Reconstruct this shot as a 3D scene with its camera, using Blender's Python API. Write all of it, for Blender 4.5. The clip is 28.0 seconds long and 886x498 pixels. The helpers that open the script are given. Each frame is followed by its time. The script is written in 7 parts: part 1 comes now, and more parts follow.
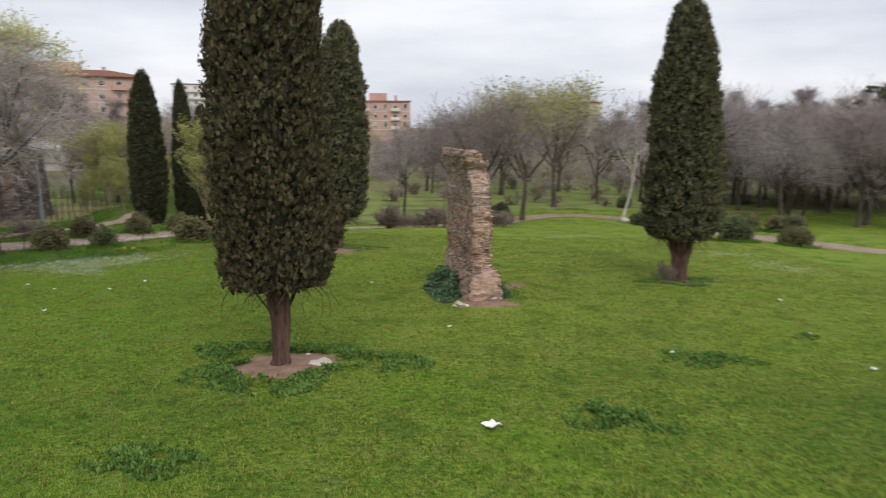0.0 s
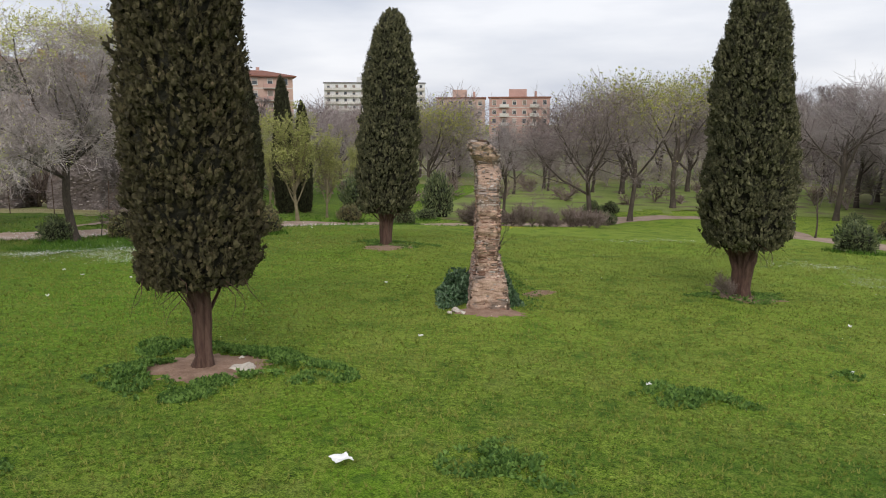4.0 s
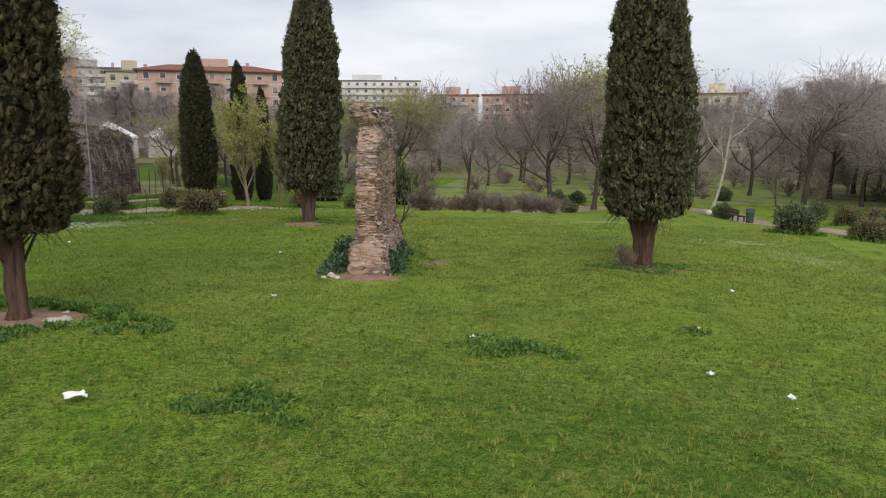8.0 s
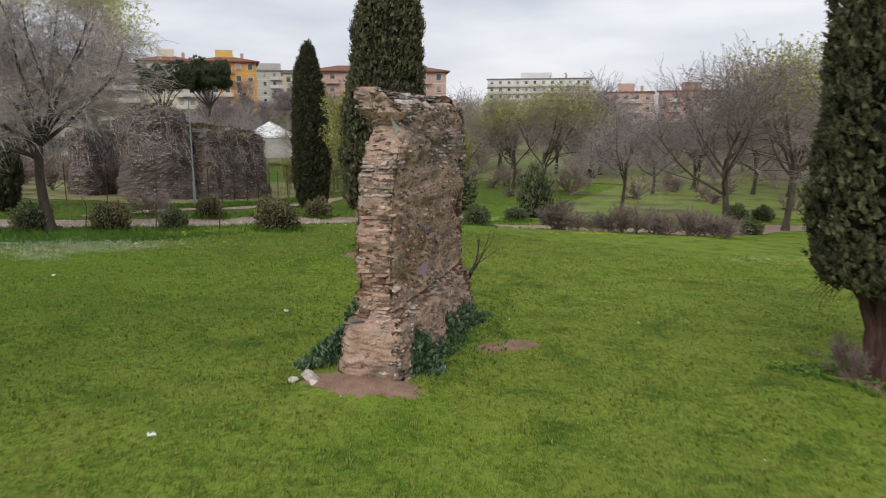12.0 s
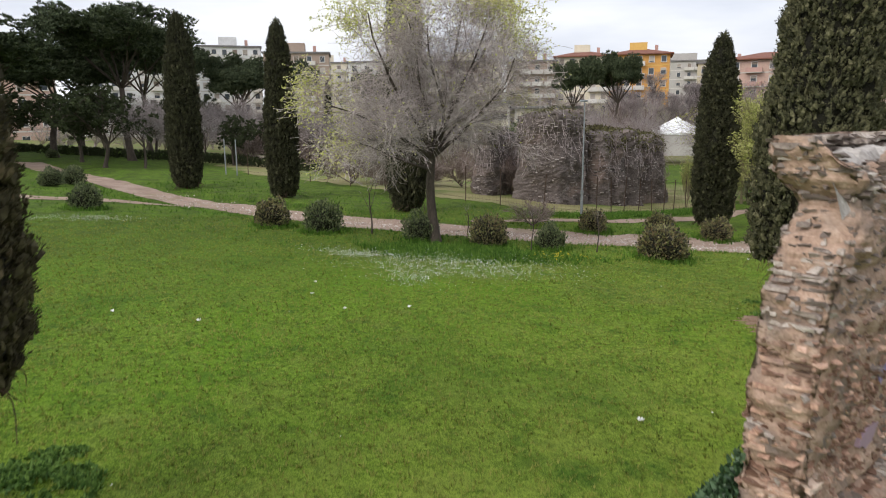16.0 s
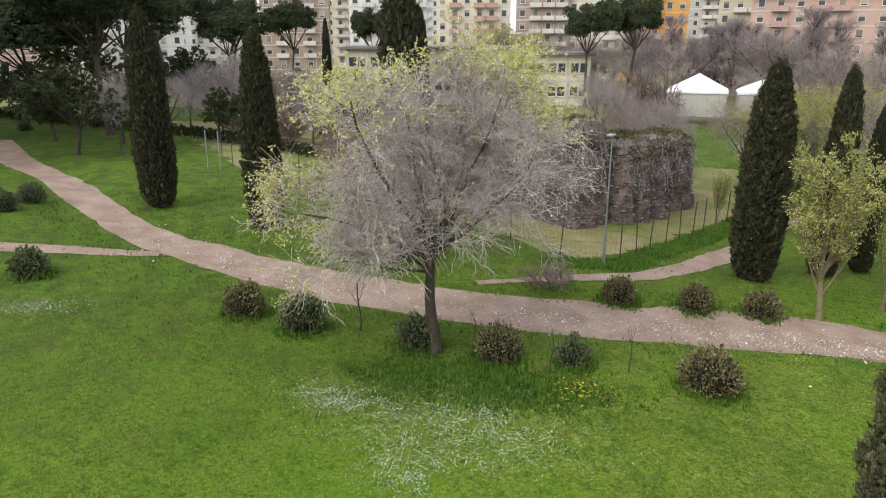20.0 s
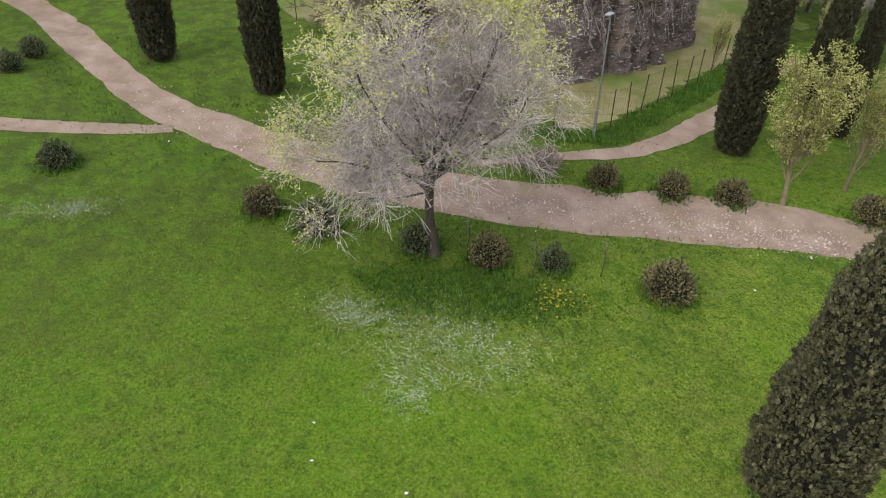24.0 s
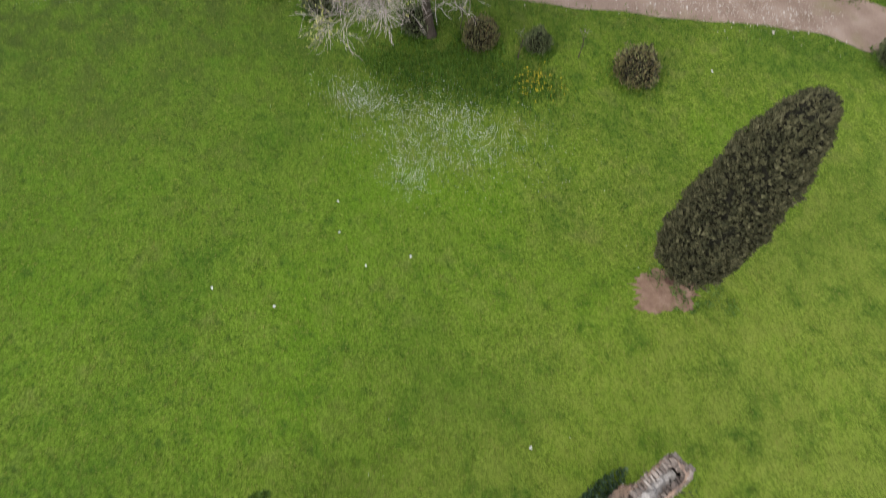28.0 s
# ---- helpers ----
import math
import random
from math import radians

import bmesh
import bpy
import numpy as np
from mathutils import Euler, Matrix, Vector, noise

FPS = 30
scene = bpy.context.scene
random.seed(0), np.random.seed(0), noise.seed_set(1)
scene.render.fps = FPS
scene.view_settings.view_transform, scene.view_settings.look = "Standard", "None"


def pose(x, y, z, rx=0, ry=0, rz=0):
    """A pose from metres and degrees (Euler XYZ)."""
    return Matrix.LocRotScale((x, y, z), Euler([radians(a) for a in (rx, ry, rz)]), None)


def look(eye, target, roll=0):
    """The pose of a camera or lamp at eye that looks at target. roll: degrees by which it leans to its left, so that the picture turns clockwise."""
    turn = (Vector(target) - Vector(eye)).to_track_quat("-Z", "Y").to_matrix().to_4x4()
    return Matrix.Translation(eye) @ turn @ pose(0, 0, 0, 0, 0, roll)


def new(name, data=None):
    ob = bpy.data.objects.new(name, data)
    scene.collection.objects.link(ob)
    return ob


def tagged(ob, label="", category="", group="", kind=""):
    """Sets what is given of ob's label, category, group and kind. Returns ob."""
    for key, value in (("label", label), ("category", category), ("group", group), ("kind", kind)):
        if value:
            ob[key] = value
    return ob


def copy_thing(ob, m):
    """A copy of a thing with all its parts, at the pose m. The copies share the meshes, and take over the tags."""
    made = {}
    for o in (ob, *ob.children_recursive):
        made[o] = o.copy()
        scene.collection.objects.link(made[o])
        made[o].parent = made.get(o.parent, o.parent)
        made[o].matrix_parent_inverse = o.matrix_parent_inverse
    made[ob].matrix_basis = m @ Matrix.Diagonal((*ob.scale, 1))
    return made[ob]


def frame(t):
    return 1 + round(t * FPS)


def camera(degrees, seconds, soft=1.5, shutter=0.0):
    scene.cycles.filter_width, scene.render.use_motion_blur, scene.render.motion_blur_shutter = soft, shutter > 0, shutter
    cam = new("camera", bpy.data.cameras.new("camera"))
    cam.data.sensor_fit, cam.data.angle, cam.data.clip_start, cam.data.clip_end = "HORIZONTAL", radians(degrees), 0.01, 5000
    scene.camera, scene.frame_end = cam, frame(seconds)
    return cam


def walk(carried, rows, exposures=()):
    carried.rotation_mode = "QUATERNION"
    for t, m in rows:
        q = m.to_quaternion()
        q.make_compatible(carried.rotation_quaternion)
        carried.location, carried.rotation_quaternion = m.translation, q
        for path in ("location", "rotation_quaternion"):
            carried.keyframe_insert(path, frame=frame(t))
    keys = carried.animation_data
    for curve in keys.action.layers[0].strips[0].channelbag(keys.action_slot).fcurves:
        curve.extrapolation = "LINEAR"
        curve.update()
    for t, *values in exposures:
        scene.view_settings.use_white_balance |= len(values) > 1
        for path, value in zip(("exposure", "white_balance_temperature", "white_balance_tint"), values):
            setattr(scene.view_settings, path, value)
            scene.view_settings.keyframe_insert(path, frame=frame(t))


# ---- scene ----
cam = camera(64.9, 28.0, soft=1.0, shutter=0.5)
METRES, EYE, TILT, LEAN, TURN = 38.0, 3.8, -9.9, 0.0, 0.0
ROWS = [
    (0.0, 0.0, 0.0, 0.0, -0.0, 0.0, -0.0),
    (0.5, 0.0137, 0.0246, 0.0015, 4.9, -0.29, -0.97),
    (1.0, 0.0267, 0.0338, 0.0026, 5.02, -0.32, -0.95),
    (1.5, 0.0379, 0.0369, 0.0033, 5.03, -0.31, -0.95),
    (2.0, 0.0497, 0.0402, 0.0034, 9.04, -0.35, -1.45),
    (2.5, 0.0607, 0.0425, 0.0041, 11.88, -0.48, -2.02),
    (3.0, 0.0723, 0.045, 0.0043, 11.89, -0.47, -2.02),
    (3.5, 0.0822, 0.0468, 0.0043, 11.89, -0.46, -2.01),
    (5.5, 0.1229, 0.0557, 0.0002, 11.93, -0.48, -2.06),
    (6.0, 0.1327, 0.0576, -0.0046, 11.94, -0.49, -2.09),
    (6.5, 0.1414, 0.0605, -0.0145, 11.97, -0.41, -2.09),
    (7.0, 0.1499, 0.0633, -0.0181, 11.98, -0.46, -2.12),
    (7.5, 0.1582, 0.069, -0.0172, 12.0, -0.46, -2.11),
    (8.0, 0.1659, 0.0776, -0.0156, 12.03, -0.46, -2.11),
    (8.5, 0.1726, 0.0887, -0.0135, 12.05, -0.48, -2.11),
    (9.0, 0.1777, 0.1036, -0.0111, 12.05, -0.51, -2.15),
    (9.5, 0.1801, 0.1242, -0.0077, 12.06, -0.5, -2.11),
    (10.0, 0.1793, 0.15, -0.0036, 16.93, -0.69, -2.79),
    (10.5, 0.1775, 0.1798, 0.0016, 19.87, -0.87, -3.29),
    (11.0, 0.1734, 0.2101, 0.0068, 20.25, -0.91, -3.34),
    (11.5, 0.1681, 0.2406, 0.0121, 20.99, -0.95, -3.4),
    (11.7, 0.1657, 0.2532, 0.0143, 23.2, -1.1, -3.77),
    (12.0, 0.1622, 0.272, 0.0177, 25.81, -1.27, -4.21),
    (12.2, 0.1591, 0.2842, 0.0201, 26.9, -1.35, -4.35),
    (12.5, 0.154, 0.3035, 0.0239, 32.47, -1.77, -5.11),
    (13.0, 0.1496, 0.3203, 0.0266, 44.36, -3.02, -6.59),
    (13.2, 0.1489, 0.3227, 0.0272, 47.2, -3.38, -6.9),
    (13.5, 0.1479, 0.3262, 0.028, 49.87, -3.71, -7.19),
    (15.5, 0.127, 0.3401, 0.0375, 58.05, -4.97, -8.03),
    (16.0, 0.1104, 0.3482, 0.0496, 58.06, -5.54, -8.05),
    (16.5, 0.0905, 0.3581, 0.0614, 58.06, -6.6, -8.1),
    (17.0, 0.0685, 0.3695, 0.0725, 58.1, -7.64, -8.14),
    (17.5, 0.045, 0.3809, 0.0912, 58.51, -8.49, -8.24),
    (18.0, 0.0211, 0.3925, 0.1119, 58.54, -9.4, -8.28),
    (18.5, -0.0023, 0.4034, 0.1331, 58.53, -10.26, -8.35),
    (19.0, -0.011, 0.4064, 0.1513, 58.52, -10.84, -8.41),
    (19.5, -0.012, 0.4051, 0.1688, 58.5, -11.27, -8.48),
    (20.0, -0.0111, 0.4023, 0.1862, 58.46, -12.12, -8.51),
    (20.5, -0.0091, 0.3991, 0.2022, 58.48, -13.22, -8.51),
    (21.0, -0.0077, 0.3946, 0.2202, 58.43, -16.48, -8.56),
    (21.5, -0.0072, 0.3912, 0.2364, 58.42, -19.56, -8.57),
    (22.0, -0.0077, 0.3883, 0.2551, 58.42, -22.77, -8.63),
    (22.5, -0.0081, 0.3858, 0.2714, 58.4, -25.2, -8.63),
    (24.5, -0.0092, 0.3757, 0.3412, 58.48, -33.03, -8.65),
    (25.0, -0.0086, 0.3728, 0.3605, 58.47, -34.49, -8.64),
    (25.5, -0.0083, 0.3704, 0.3771, 58.48, -35.65, -8.64),
    (26.0, -0.0082, 0.3675, 0.3965, 58.47, -36.88, -8.63),
    (26.5, -0.0076, 0.3644, 0.4133, 58.47, -39.4, -8.64),
    (27.0, -0.0067, 0.3613, 0.4322, 58.51, -44.93, -8.66),
    (27.5, -0.0058, 0.3582, 0.4487, 58.52, -50.84, -8.69),
    (28.0, -0.0053, 0.3542, 0.4681, 58.45, -58.05, -8.76),
]
walk(cam, [(t, pose(0, 0, EYE, TILT, LEAN, TURN) @ pose(METRES * x, METRES * y, METRES * z, 90 + pitch, roll, yaw)) for t, x, y, z, yaw, pitch, roll in ROWS], exposures=((0.0, 0.32), (4.0, 0.30), (9.0, 0.27), (11.0, 0.24), (13.0, 0.20), (16.0, 0.54), (18.0, 0.74), (20.0, 0.76), (22.0, 0.70), (25.0, 0.65), (28.0, 0.60)))

# ---------------------------------------------------------------- world and light
world = bpy.data.worlds.new("overcast_sky")
scene.world = world
world.use_nodes = True
wn, wl = world.node_tree.nodes, world.node_tree.links
wn.clear()
w_out, w_bg = wn.new("ShaderNodeOutputWorld"), wn.new("ShaderNodeBackground")
w_sky, w_mix, w_noise, w_ramp = wn.new("ShaderNodeTexSky"), wn.new("ShaderNodeMixRGB"), wn.new("ShaderNodeTexNoise"), wn.new("ShaderNodeValToRGB")
w_gain = wn.new("ShaderNodeMixRGB")
w_sky.sky_type, w_sky.sun_disc = "NISHITA", False
w_sky.sun_elevation, w_sky.sun_rotation = radians(40), radians(169)
w_sky.dust_density, w_sky.air_density = 4.0, 1.0
w_gain.blend_type, w_gain.inputs[0].default_value, w_gain.inputs[2].default_value = "MULTIPLY", 1.0, (0.10, 0.10, 0.10, 1)
wl.new(w_sky.outputs[0], w_gain.inputs[1])
w_noise.inputs["Scale"].default_value, w_noise.inputs["Detail"].default_value = 2.2, 5.0
w_ramp.color_ramp.elements[0].position, w_ramp.color_ramp.elements[1].position = 0.36, 0.62
w_ramp.color_ramp.elements[0].color, w_ramp.color_ramp.elements[1].color = (0.55, 0.58, 0.66, 1), (0.82, 0.825, 0.86, 1)
w_co, w_map = wn.new("ShaderNodeTexCoord"), wn.new("ShaderNodeMapping")
w_map.inputs["Scale"].default_value = (1.0, 1.0, 4.5)
wl.new(w_co.outputs["Generated"], w_map.inputs[0])
wl.new(w_map.outputs[0], w_noise.inputs[0])
wl.new(w_noise.outputs[0], w_ramp.inputs[0])
w_mix.inputs[0].default_value = 0.88
wl.new(w_gain.outputs[0], w_mix.inputs[1])
wl.new(w_ramp.outputs[0], w_mix.inputs[2])
wl.new(w_mix.outputs[0], w_bg.inputs[0])
w_bg.inputs[1].default_value = 1.0
wl.new(w_bg.outputs[0], w_out.inputs[0])

sun_data = bpy.data.lights.new("sun", "SUN")
sun_data.energy, sun_data.angle, sun_data.color = 1.4, radians(40), (1.0, 0.96, 0.9)
sun = new("sun", sun_data)
sun.matrix_world = look((10, -30, 42), (0, 20, 0))

# ---------------------------------------------------------------- materials


def nodes_of(name):
    m = bpy.data.materials.new(name)
    m.use_nodes = True
    t = m.node_tree
    t.nodes.clear()
    return m, t.nodes, t.links


def ramp(nodes, cols, pos=None):
    r = nodes.new("ShaderNodeValToRGB")
    e = r.color_ramp.elements
    n = len(cols)
    while len(e) < n:
        e.new(0.5)
    for i, c in enumerate(cols):
        e[i].position = pos[i] if pos else i / max(1, n - 1)
        e[i].color = (*c, 1)
    return r


def surface(name, cols, scale=3.0, fine=40.0, rough=0.9, bump=0.4, depth=0.02, island=0.0, piece=0.0, metal=0.0, spread=(0.3, 0.7),
            translucent=0.0, stretch=(1, 1, 1), stain=None, stain_scale=1.0, stain_at=(0.55, 0.7), spec=0.3):
    """A matt or glossy surface: two noises in its colour, fine relief, and a tone of its own for each piece or leaf."""
    m, nd, ln = nodes_of(name)
    out, bsdf = nd.new("ShaderNodeOutputMaterial"), nd.new("ShaderNodeBsdfPrincipled")
    co, mp = nd.new("ShaderNodeTexCoord"), nd.new("ShaderNodeMapping")
    mp.inputs["Scale"].default_value = stretch
    ln.new(co.outputs["Object"], mp.inputs[0])
    n1, n2 = nd.new("ShaderNodeTexNoise"), nd.new("ShaderNodeTexNoise")
    n1.inputs["Scale"].default_value, n1.inputs["Detail"].default_value = scale, 6
    n2.inputs["Scale"].default_value, n2.inputs["Detail"].default_value = fine, 4
    ln.new(mp.outputs[0], n1.inputs[0])
    ln.new(mp.outputs[0], n2.inputs[0])
    a = nd.new("ShaderNodeMath")
    a.operation = "MULTIPLY_ADD"
    a.inputs[1].default_value = 0.45
    ln.new(n2.outputs[0], a.inputs[0])
    b = nd.new("ShaderNodeMath")
    b.operation = "MULTIPLY"
    b.inputs[1].default_value = 0.55
    ln.new(n1.outputs[0], b.inputs[0])
    ln.new(b.outputs[0], a.inputs[2])
    last = a.outputs[0]
    for amount, kind, socket in ((island, "ShaderNodeNewGeometry", "Random Per Island"), (piece, "ShaderNodeObjectInfo", "Random")):
        if amount:
            g, k = nd.new(kind), nd.new("ShaderNodeMath")
            k.operation = "MULTIPLY_ADD"
            k.inputs[1].default_value = amount
            ln.new(g.outputs[socket], k.inputs[0])
            s = nd.new("ShaderNodeMath")
            s.operation = "SUBTRACT"
            s.inputs[1].default_value = amount / 2
            ln.new(last, s.inputs[0])
            ln.new(s.outputs[0], k.inputs[2])
            last = k.outputs[0]
    n = len(cols)
    r = ramp(nd, cols, [spread[0] + (spread[1] - spread[0]) * i / max(1, n - 1) for i in range(n)])
    ln.new(last, r.inputs[0])
    colour = r.outputs[0]
    if stain:
        n3, r3, mx = nd.new("ShaderNodeTexNoise"), ramp(nd, [(0, 0, 0), (1, 1, 1)], list(stain_at)), nd.new("ShaderNodeMixRGB")
        n3.inputs["Scale"].default_value, n3.inputs["Detail"].default_value = stain_scale, 7
        ln.new(mp.outputs[0], n3.inputs[0])
        ln.new(n3.outputs[0], r3.inputs[0])
        ln.new(r3.outputs[0], mx.inputs[0])
        ln.new(colour, mx.inputs[1])
        mx.inputs[2].default_value = (*stain, 1)
        colour = mx.outputs[0]
    ln.new(colour, bsdf.inputs["Base Color"])
    bsdf.inputs["Roughness"].default_value, bsdf.inputs["Metallic"].default_value = rough, metal
    bsdf.inputs["Specular IOR Level"].default_value = spec
    if bump:
        bp = nd.new("ShaderNodeBump")
        bp.inputs["Strength"].default_value, bp.inputs["Distance"].default_value = bump, depth
        ln.new(a.outputs[0], bp.inputs["Height"])
        ln.new(bp.outputs[0], bsdf.inputs["Normal"])
    if translucent:
        tr, ms = nd.new("ShaderNodeBsdfTranslucent"), nd.new("ShaderNodeMixShader")
        ln.new(colour, tr.inputs[0])
        ms.inputs[0].default_value = translucent
        ln.new(bsdf.outputs[0], ms.inputs[1])
        ln.new(tr.outputs[0], ms.inputs[2])
        ln.new(ms.outputs[0], out.inputs[0])
    else:
        ln.new(bsdf.outputs[0], out.inputs[0])
    return m


def lawn_material():
    """Mown spring grass: fine blades of tone, metre-wide tufts, and broad drier and lusher areas."""
    m, nd, ln = nodes_of("lawn")
    out, bsdf, co = nd.new("ShaderNodeOutputMaterial"), nd.new("ShaderNodeBsdfPrincipled"), nd.new("ShaderNodeTexCoord")
    noises = []
    for sc, de in ((55.0, 4), (11.0, 6), (1.1, 6), (0.16, 4), (3.2, 5)):
        n = nd.new("ShaderNodeTexNoise")
        n.inputs["Scale"].default_value, n.inputs["Detail"].default_value, n.inputs["Roughness"].default_value = sc, de, 0.62
        ln.new(co.outputs["Object"], n.inputs[0])
        noises.append(n)
    grass = ramp(nd, [(0.03, 0.058, 0.006), (0.083, 0.142, 0.012), (0.14, 0.228, 0.02), (0.21, 0.29, 0.04), (0.29, 0.335, 0.085)], [0.40, 0.46, 0.515, 0.57, 0.64])
    mixed = nd.new("ShaderNodeMixRGB")
    mixed.inputs[0].default_value = 0.34
    ln.new(noises[0].outputs[0], mixed.inputs[1])
    ln.new(noises[1].outputs[0], mixed.inputs[2])
    ln.new(mixed.outputs[0], grass.inputs[0])
    colour = grass.outputs[0]
    for n, lo, hi, tone, strength in ((noises[2], 0.52, 0.70, (0.205, 0.20, 0.07), 0.5), (noises[3], 0.48, 0.62, (0.12, 0.25, 0.010), 0.5), (noises[3], 0.49, 0.38, (0.055, 0.125, 0.012), 0.55),
                                      (noises[2], 0.47, 0.33, (0.055, 0.12, 0.014), 0.6), (noises[4], 0.45, 0.35, (0.045, 0.1, 0.012), 0.6), (noises[4], 0.54, 0.66, (0.24, 0.30, 0.05), 0.45)):
        r, k, mx = ramp(nd, [(0, 0, 0), (1, 1, 1)], sorted([lo, hi])), nd.new("ShaderNodeMath"), nd.new("ShaderNodeMixRGB")
        if lo > hi:
            r.color_ramp.elements[0].color, r.color_ramp.elements[1].color = (1, 1, 1, 1), (0, 0, 0, 1)
        ln.new(n.outputs[0], r.inputs[0])
        k.operation = "MULTIPLY"
        k.inputs[1].default_value = strength
        ln.new(r.outputs[0], k.inputs[0])
        ln.new(k.outputs[0], mx.inputs[0])
        ln.new(colour, mx.inputs[1])
        mx.inputs[2].default_value = (*tone, 1)
        colour = mx.outputs[0]
    # a drier, trodden stretch across the crest of the lawn and a lusher one on its western side
    xyz = nd.new("ShaderNodeSeparateXYZ")
    ln.new(co.outputs["Object"], xyz.inputs[0])
    for axis, x0, x1, other, y0, y1, n, tone, strength in ((1, 10.0, 17.0, 0, -8.0, -1.5, noises[2], (0.245, 0.315, 0.05), 0.6), (0, 0.0, -7.0, 1, 27.0, 20.0, noises[4], (0.10, 0.215, 0.012), 0.4), (0, -11.0, -24.0, 1, -100.0, -99.0, noises[2], (0.062, 0.098, 0.018), 0.9)):
        a1, a2, k1, k2, mx = nd.new("ShaderNodeMapRange"), nd.new("ShaderNodeMapRange"), nd.new("ShaderNodeMath"), nd.new("ShaderNodeMath"), nd.new("ShaderNodeMixRGB")
        for mr, ax, lo, hi in ((a1, axis, x0, x1), (a2, other, y0, y1)):
            mr.inputs["From Min"].default_value, mr.inputs["From Max"].default_value = lo, hi
            ln.new(xyz.outputs[ax], mr.inputs[0])
        r = ramp(nd, [(0, 0, 0), (1, 1, 1)], [0.32, 0.58])
        ln.new(n.outputs[0], r.inputs[0])
        k1.operation = k2.operation = "MULTIPLY"
        ln.new(a1.outputs[0], k1.inputs[0])
        ln.new(a2.outputs[0], k1.inputs[1])
        ln.new(k1.outputs[0], k2.inputs[0])
        ln.new(r.outputs[0], k2.inputs[1])
        k3 = nd.new("ShaderNodeMath")
        k3.operation, k3.inputs[1].default_value = "MULTIPLY", strength
        ln.new(k2.outputs[0], k3.inputs[0])
        ln.new(k3.outputs[0], mx.inputs[0])
        ln.new(colour, mx.inputs[1])
        mx.inputs[2].default_value = (*tone, 1)
        colour = mx.outputs[0]
    # blade-sized tufts and gaps over all of it
    tone, grain, gain = ramp(nd, [(0.50, 0.54, 0.43), (0.84, 0.84, 0.82), (1.0, 1.0, 1.0)], [0.41, 0.5, 0.58]), nd.new("ShaderNodeMixRGB"), nd.new("ShaderNodeMixRGB")
    ln.new(mixed.outputs[0], tone.inputs[0])
    grain.blend_type = gain.blend_type = "MULTIPLY"
    grain.inputs[0].default_value = gain.inputs[0].default_value = 1.0
    ln.new(colour, grain.inputs[1])
    ln.new(tone.outputs[0], grain.inputs[2])
    ln.new(grain.outputs[0], gain.inputs[1])
    gain.inputs[2].default_value = (1.18, 1.17, 1.13, 1)
    ln.new(gain.outputs[0], bsdf.inputs["Base Color"])
    bsdf.inputs["Roughness"].default_value, bsdf.inputs["Specular IOR Level"].default_value = 0.95, 0.15
    bp = nd.new("ShaderNodeBump")
    bp.inputs["Strength"].default_value, bp.inputs["Distance"].default_value = 0.8, 0.06
    hh = nd.new("ShaderNodeMath")
    hh.operation, hh.inputs[1].default_value = "MULTIPLY_ADD", 2.2
    ln.new(noises[4].outputs[0], hh.inputs[0])
    ln.new(mixed.outputs[0], hh.inputs[2])
    ln.new(hh.outputs[0], bp.inputs["Height"])
    ln.new(bp.outputs[0], bsdf.inputs["Normal"])
    ln.new(bsdf.outputs[0], out.inputs[0])
    return m


def glass_material(name, tint):
    m, nd, ln = nodes_of(name)
    out, bsdf = nd.new("ShaderNodeOutputMaterial"), nd.new("ShaderNodeBsdfPrincipled")
    bsdf.inputs["Base Color"].default_value = (*tint, 1)
    bsdf.inputs["Roughness"].default_value, bsdf.inputs["Specular IOR Level"].default_value = 0.12, 0.6
    ln.new(bsdf.outputs[0], out.inputs[0])
    return m


M_LAWN = lawn_material()
M_BLADE = surface("grass_blade", [(0.10, 0.14, 0.02), (0.20, 0.235, 0.036), (0.30, 0.305, 0.075)], scale=0.5, fine=3, bump=0, island=0.5, translucent=0.25, rough=0.8)
M_LUSH = surface("lush_grass_blade", [(0.04, 0.10, 0.012), (0.09, 0.19, 0.02), (0.16, 0.28, 0.042)], scale=0.5, fine=3, bump=0, island=0.5, translucent=0.25, rough=0.8)
M_CLOVER = surface("clover_leaf", [(0.05, 0.11, 0.02), (0.105, 0.195, 0.036), (0.17, 0.28, 0.06)], scale=2, fine=9, bump=0, island=0.6, translucent=0.2, rough=0.7)
M_IVY = surface("ivy_leaf", [(0.025, 0.058, 0.022), (0.06, 0.12, 0.05), (0.12, 0.19, 0.10)], scale=2, fine=9, bump=0, island=0.6, translucent=0.1, rough=0.45, spec=0.5)
M_FLOWER = surface("daisy_petal", [(0.62, 0.62, 0.58), (0.8, 0.8, 0.78)], bump=0, island=0.5)
M_YELLOW = surface("yellow_petal", [(0.55, 0.42, 0.02), (0.7, 0.55, 0.04)], bump=0, island=0.5)
M_PATH = surface("dirt_path", [(0.19, 0.132, 0.10), (0.31, 0.225, 0.178), (0.44, 0.345, 0.285)], scale=0.9, fine=28, bump=0.6, depth=0.03, stain=(0.23, 0.20, 0.10), stain_scale=0.7, stain_at=(0.55, 0.8))
M_SOIL = surface("bare_soil", [(0.15, 0.085, 0.058), (0.25, 0.16, 0.112), (0.36, 0.25, 0.185)], scale=4, fine=40, bump=0.7, depth=0.03)
M_PLOT = surface("bare_plot_earth", [(0.26, 0.20, 0.155), (0.38, 0.30, 0.24), (0.46, 0.38, 0.31)], scale=0.4, fine=6, bump=0.5, depth=0.05, stain=(0.17, 0.18, 0.07), stain_scale=0.12, stain_at=(0.56, 0.7))
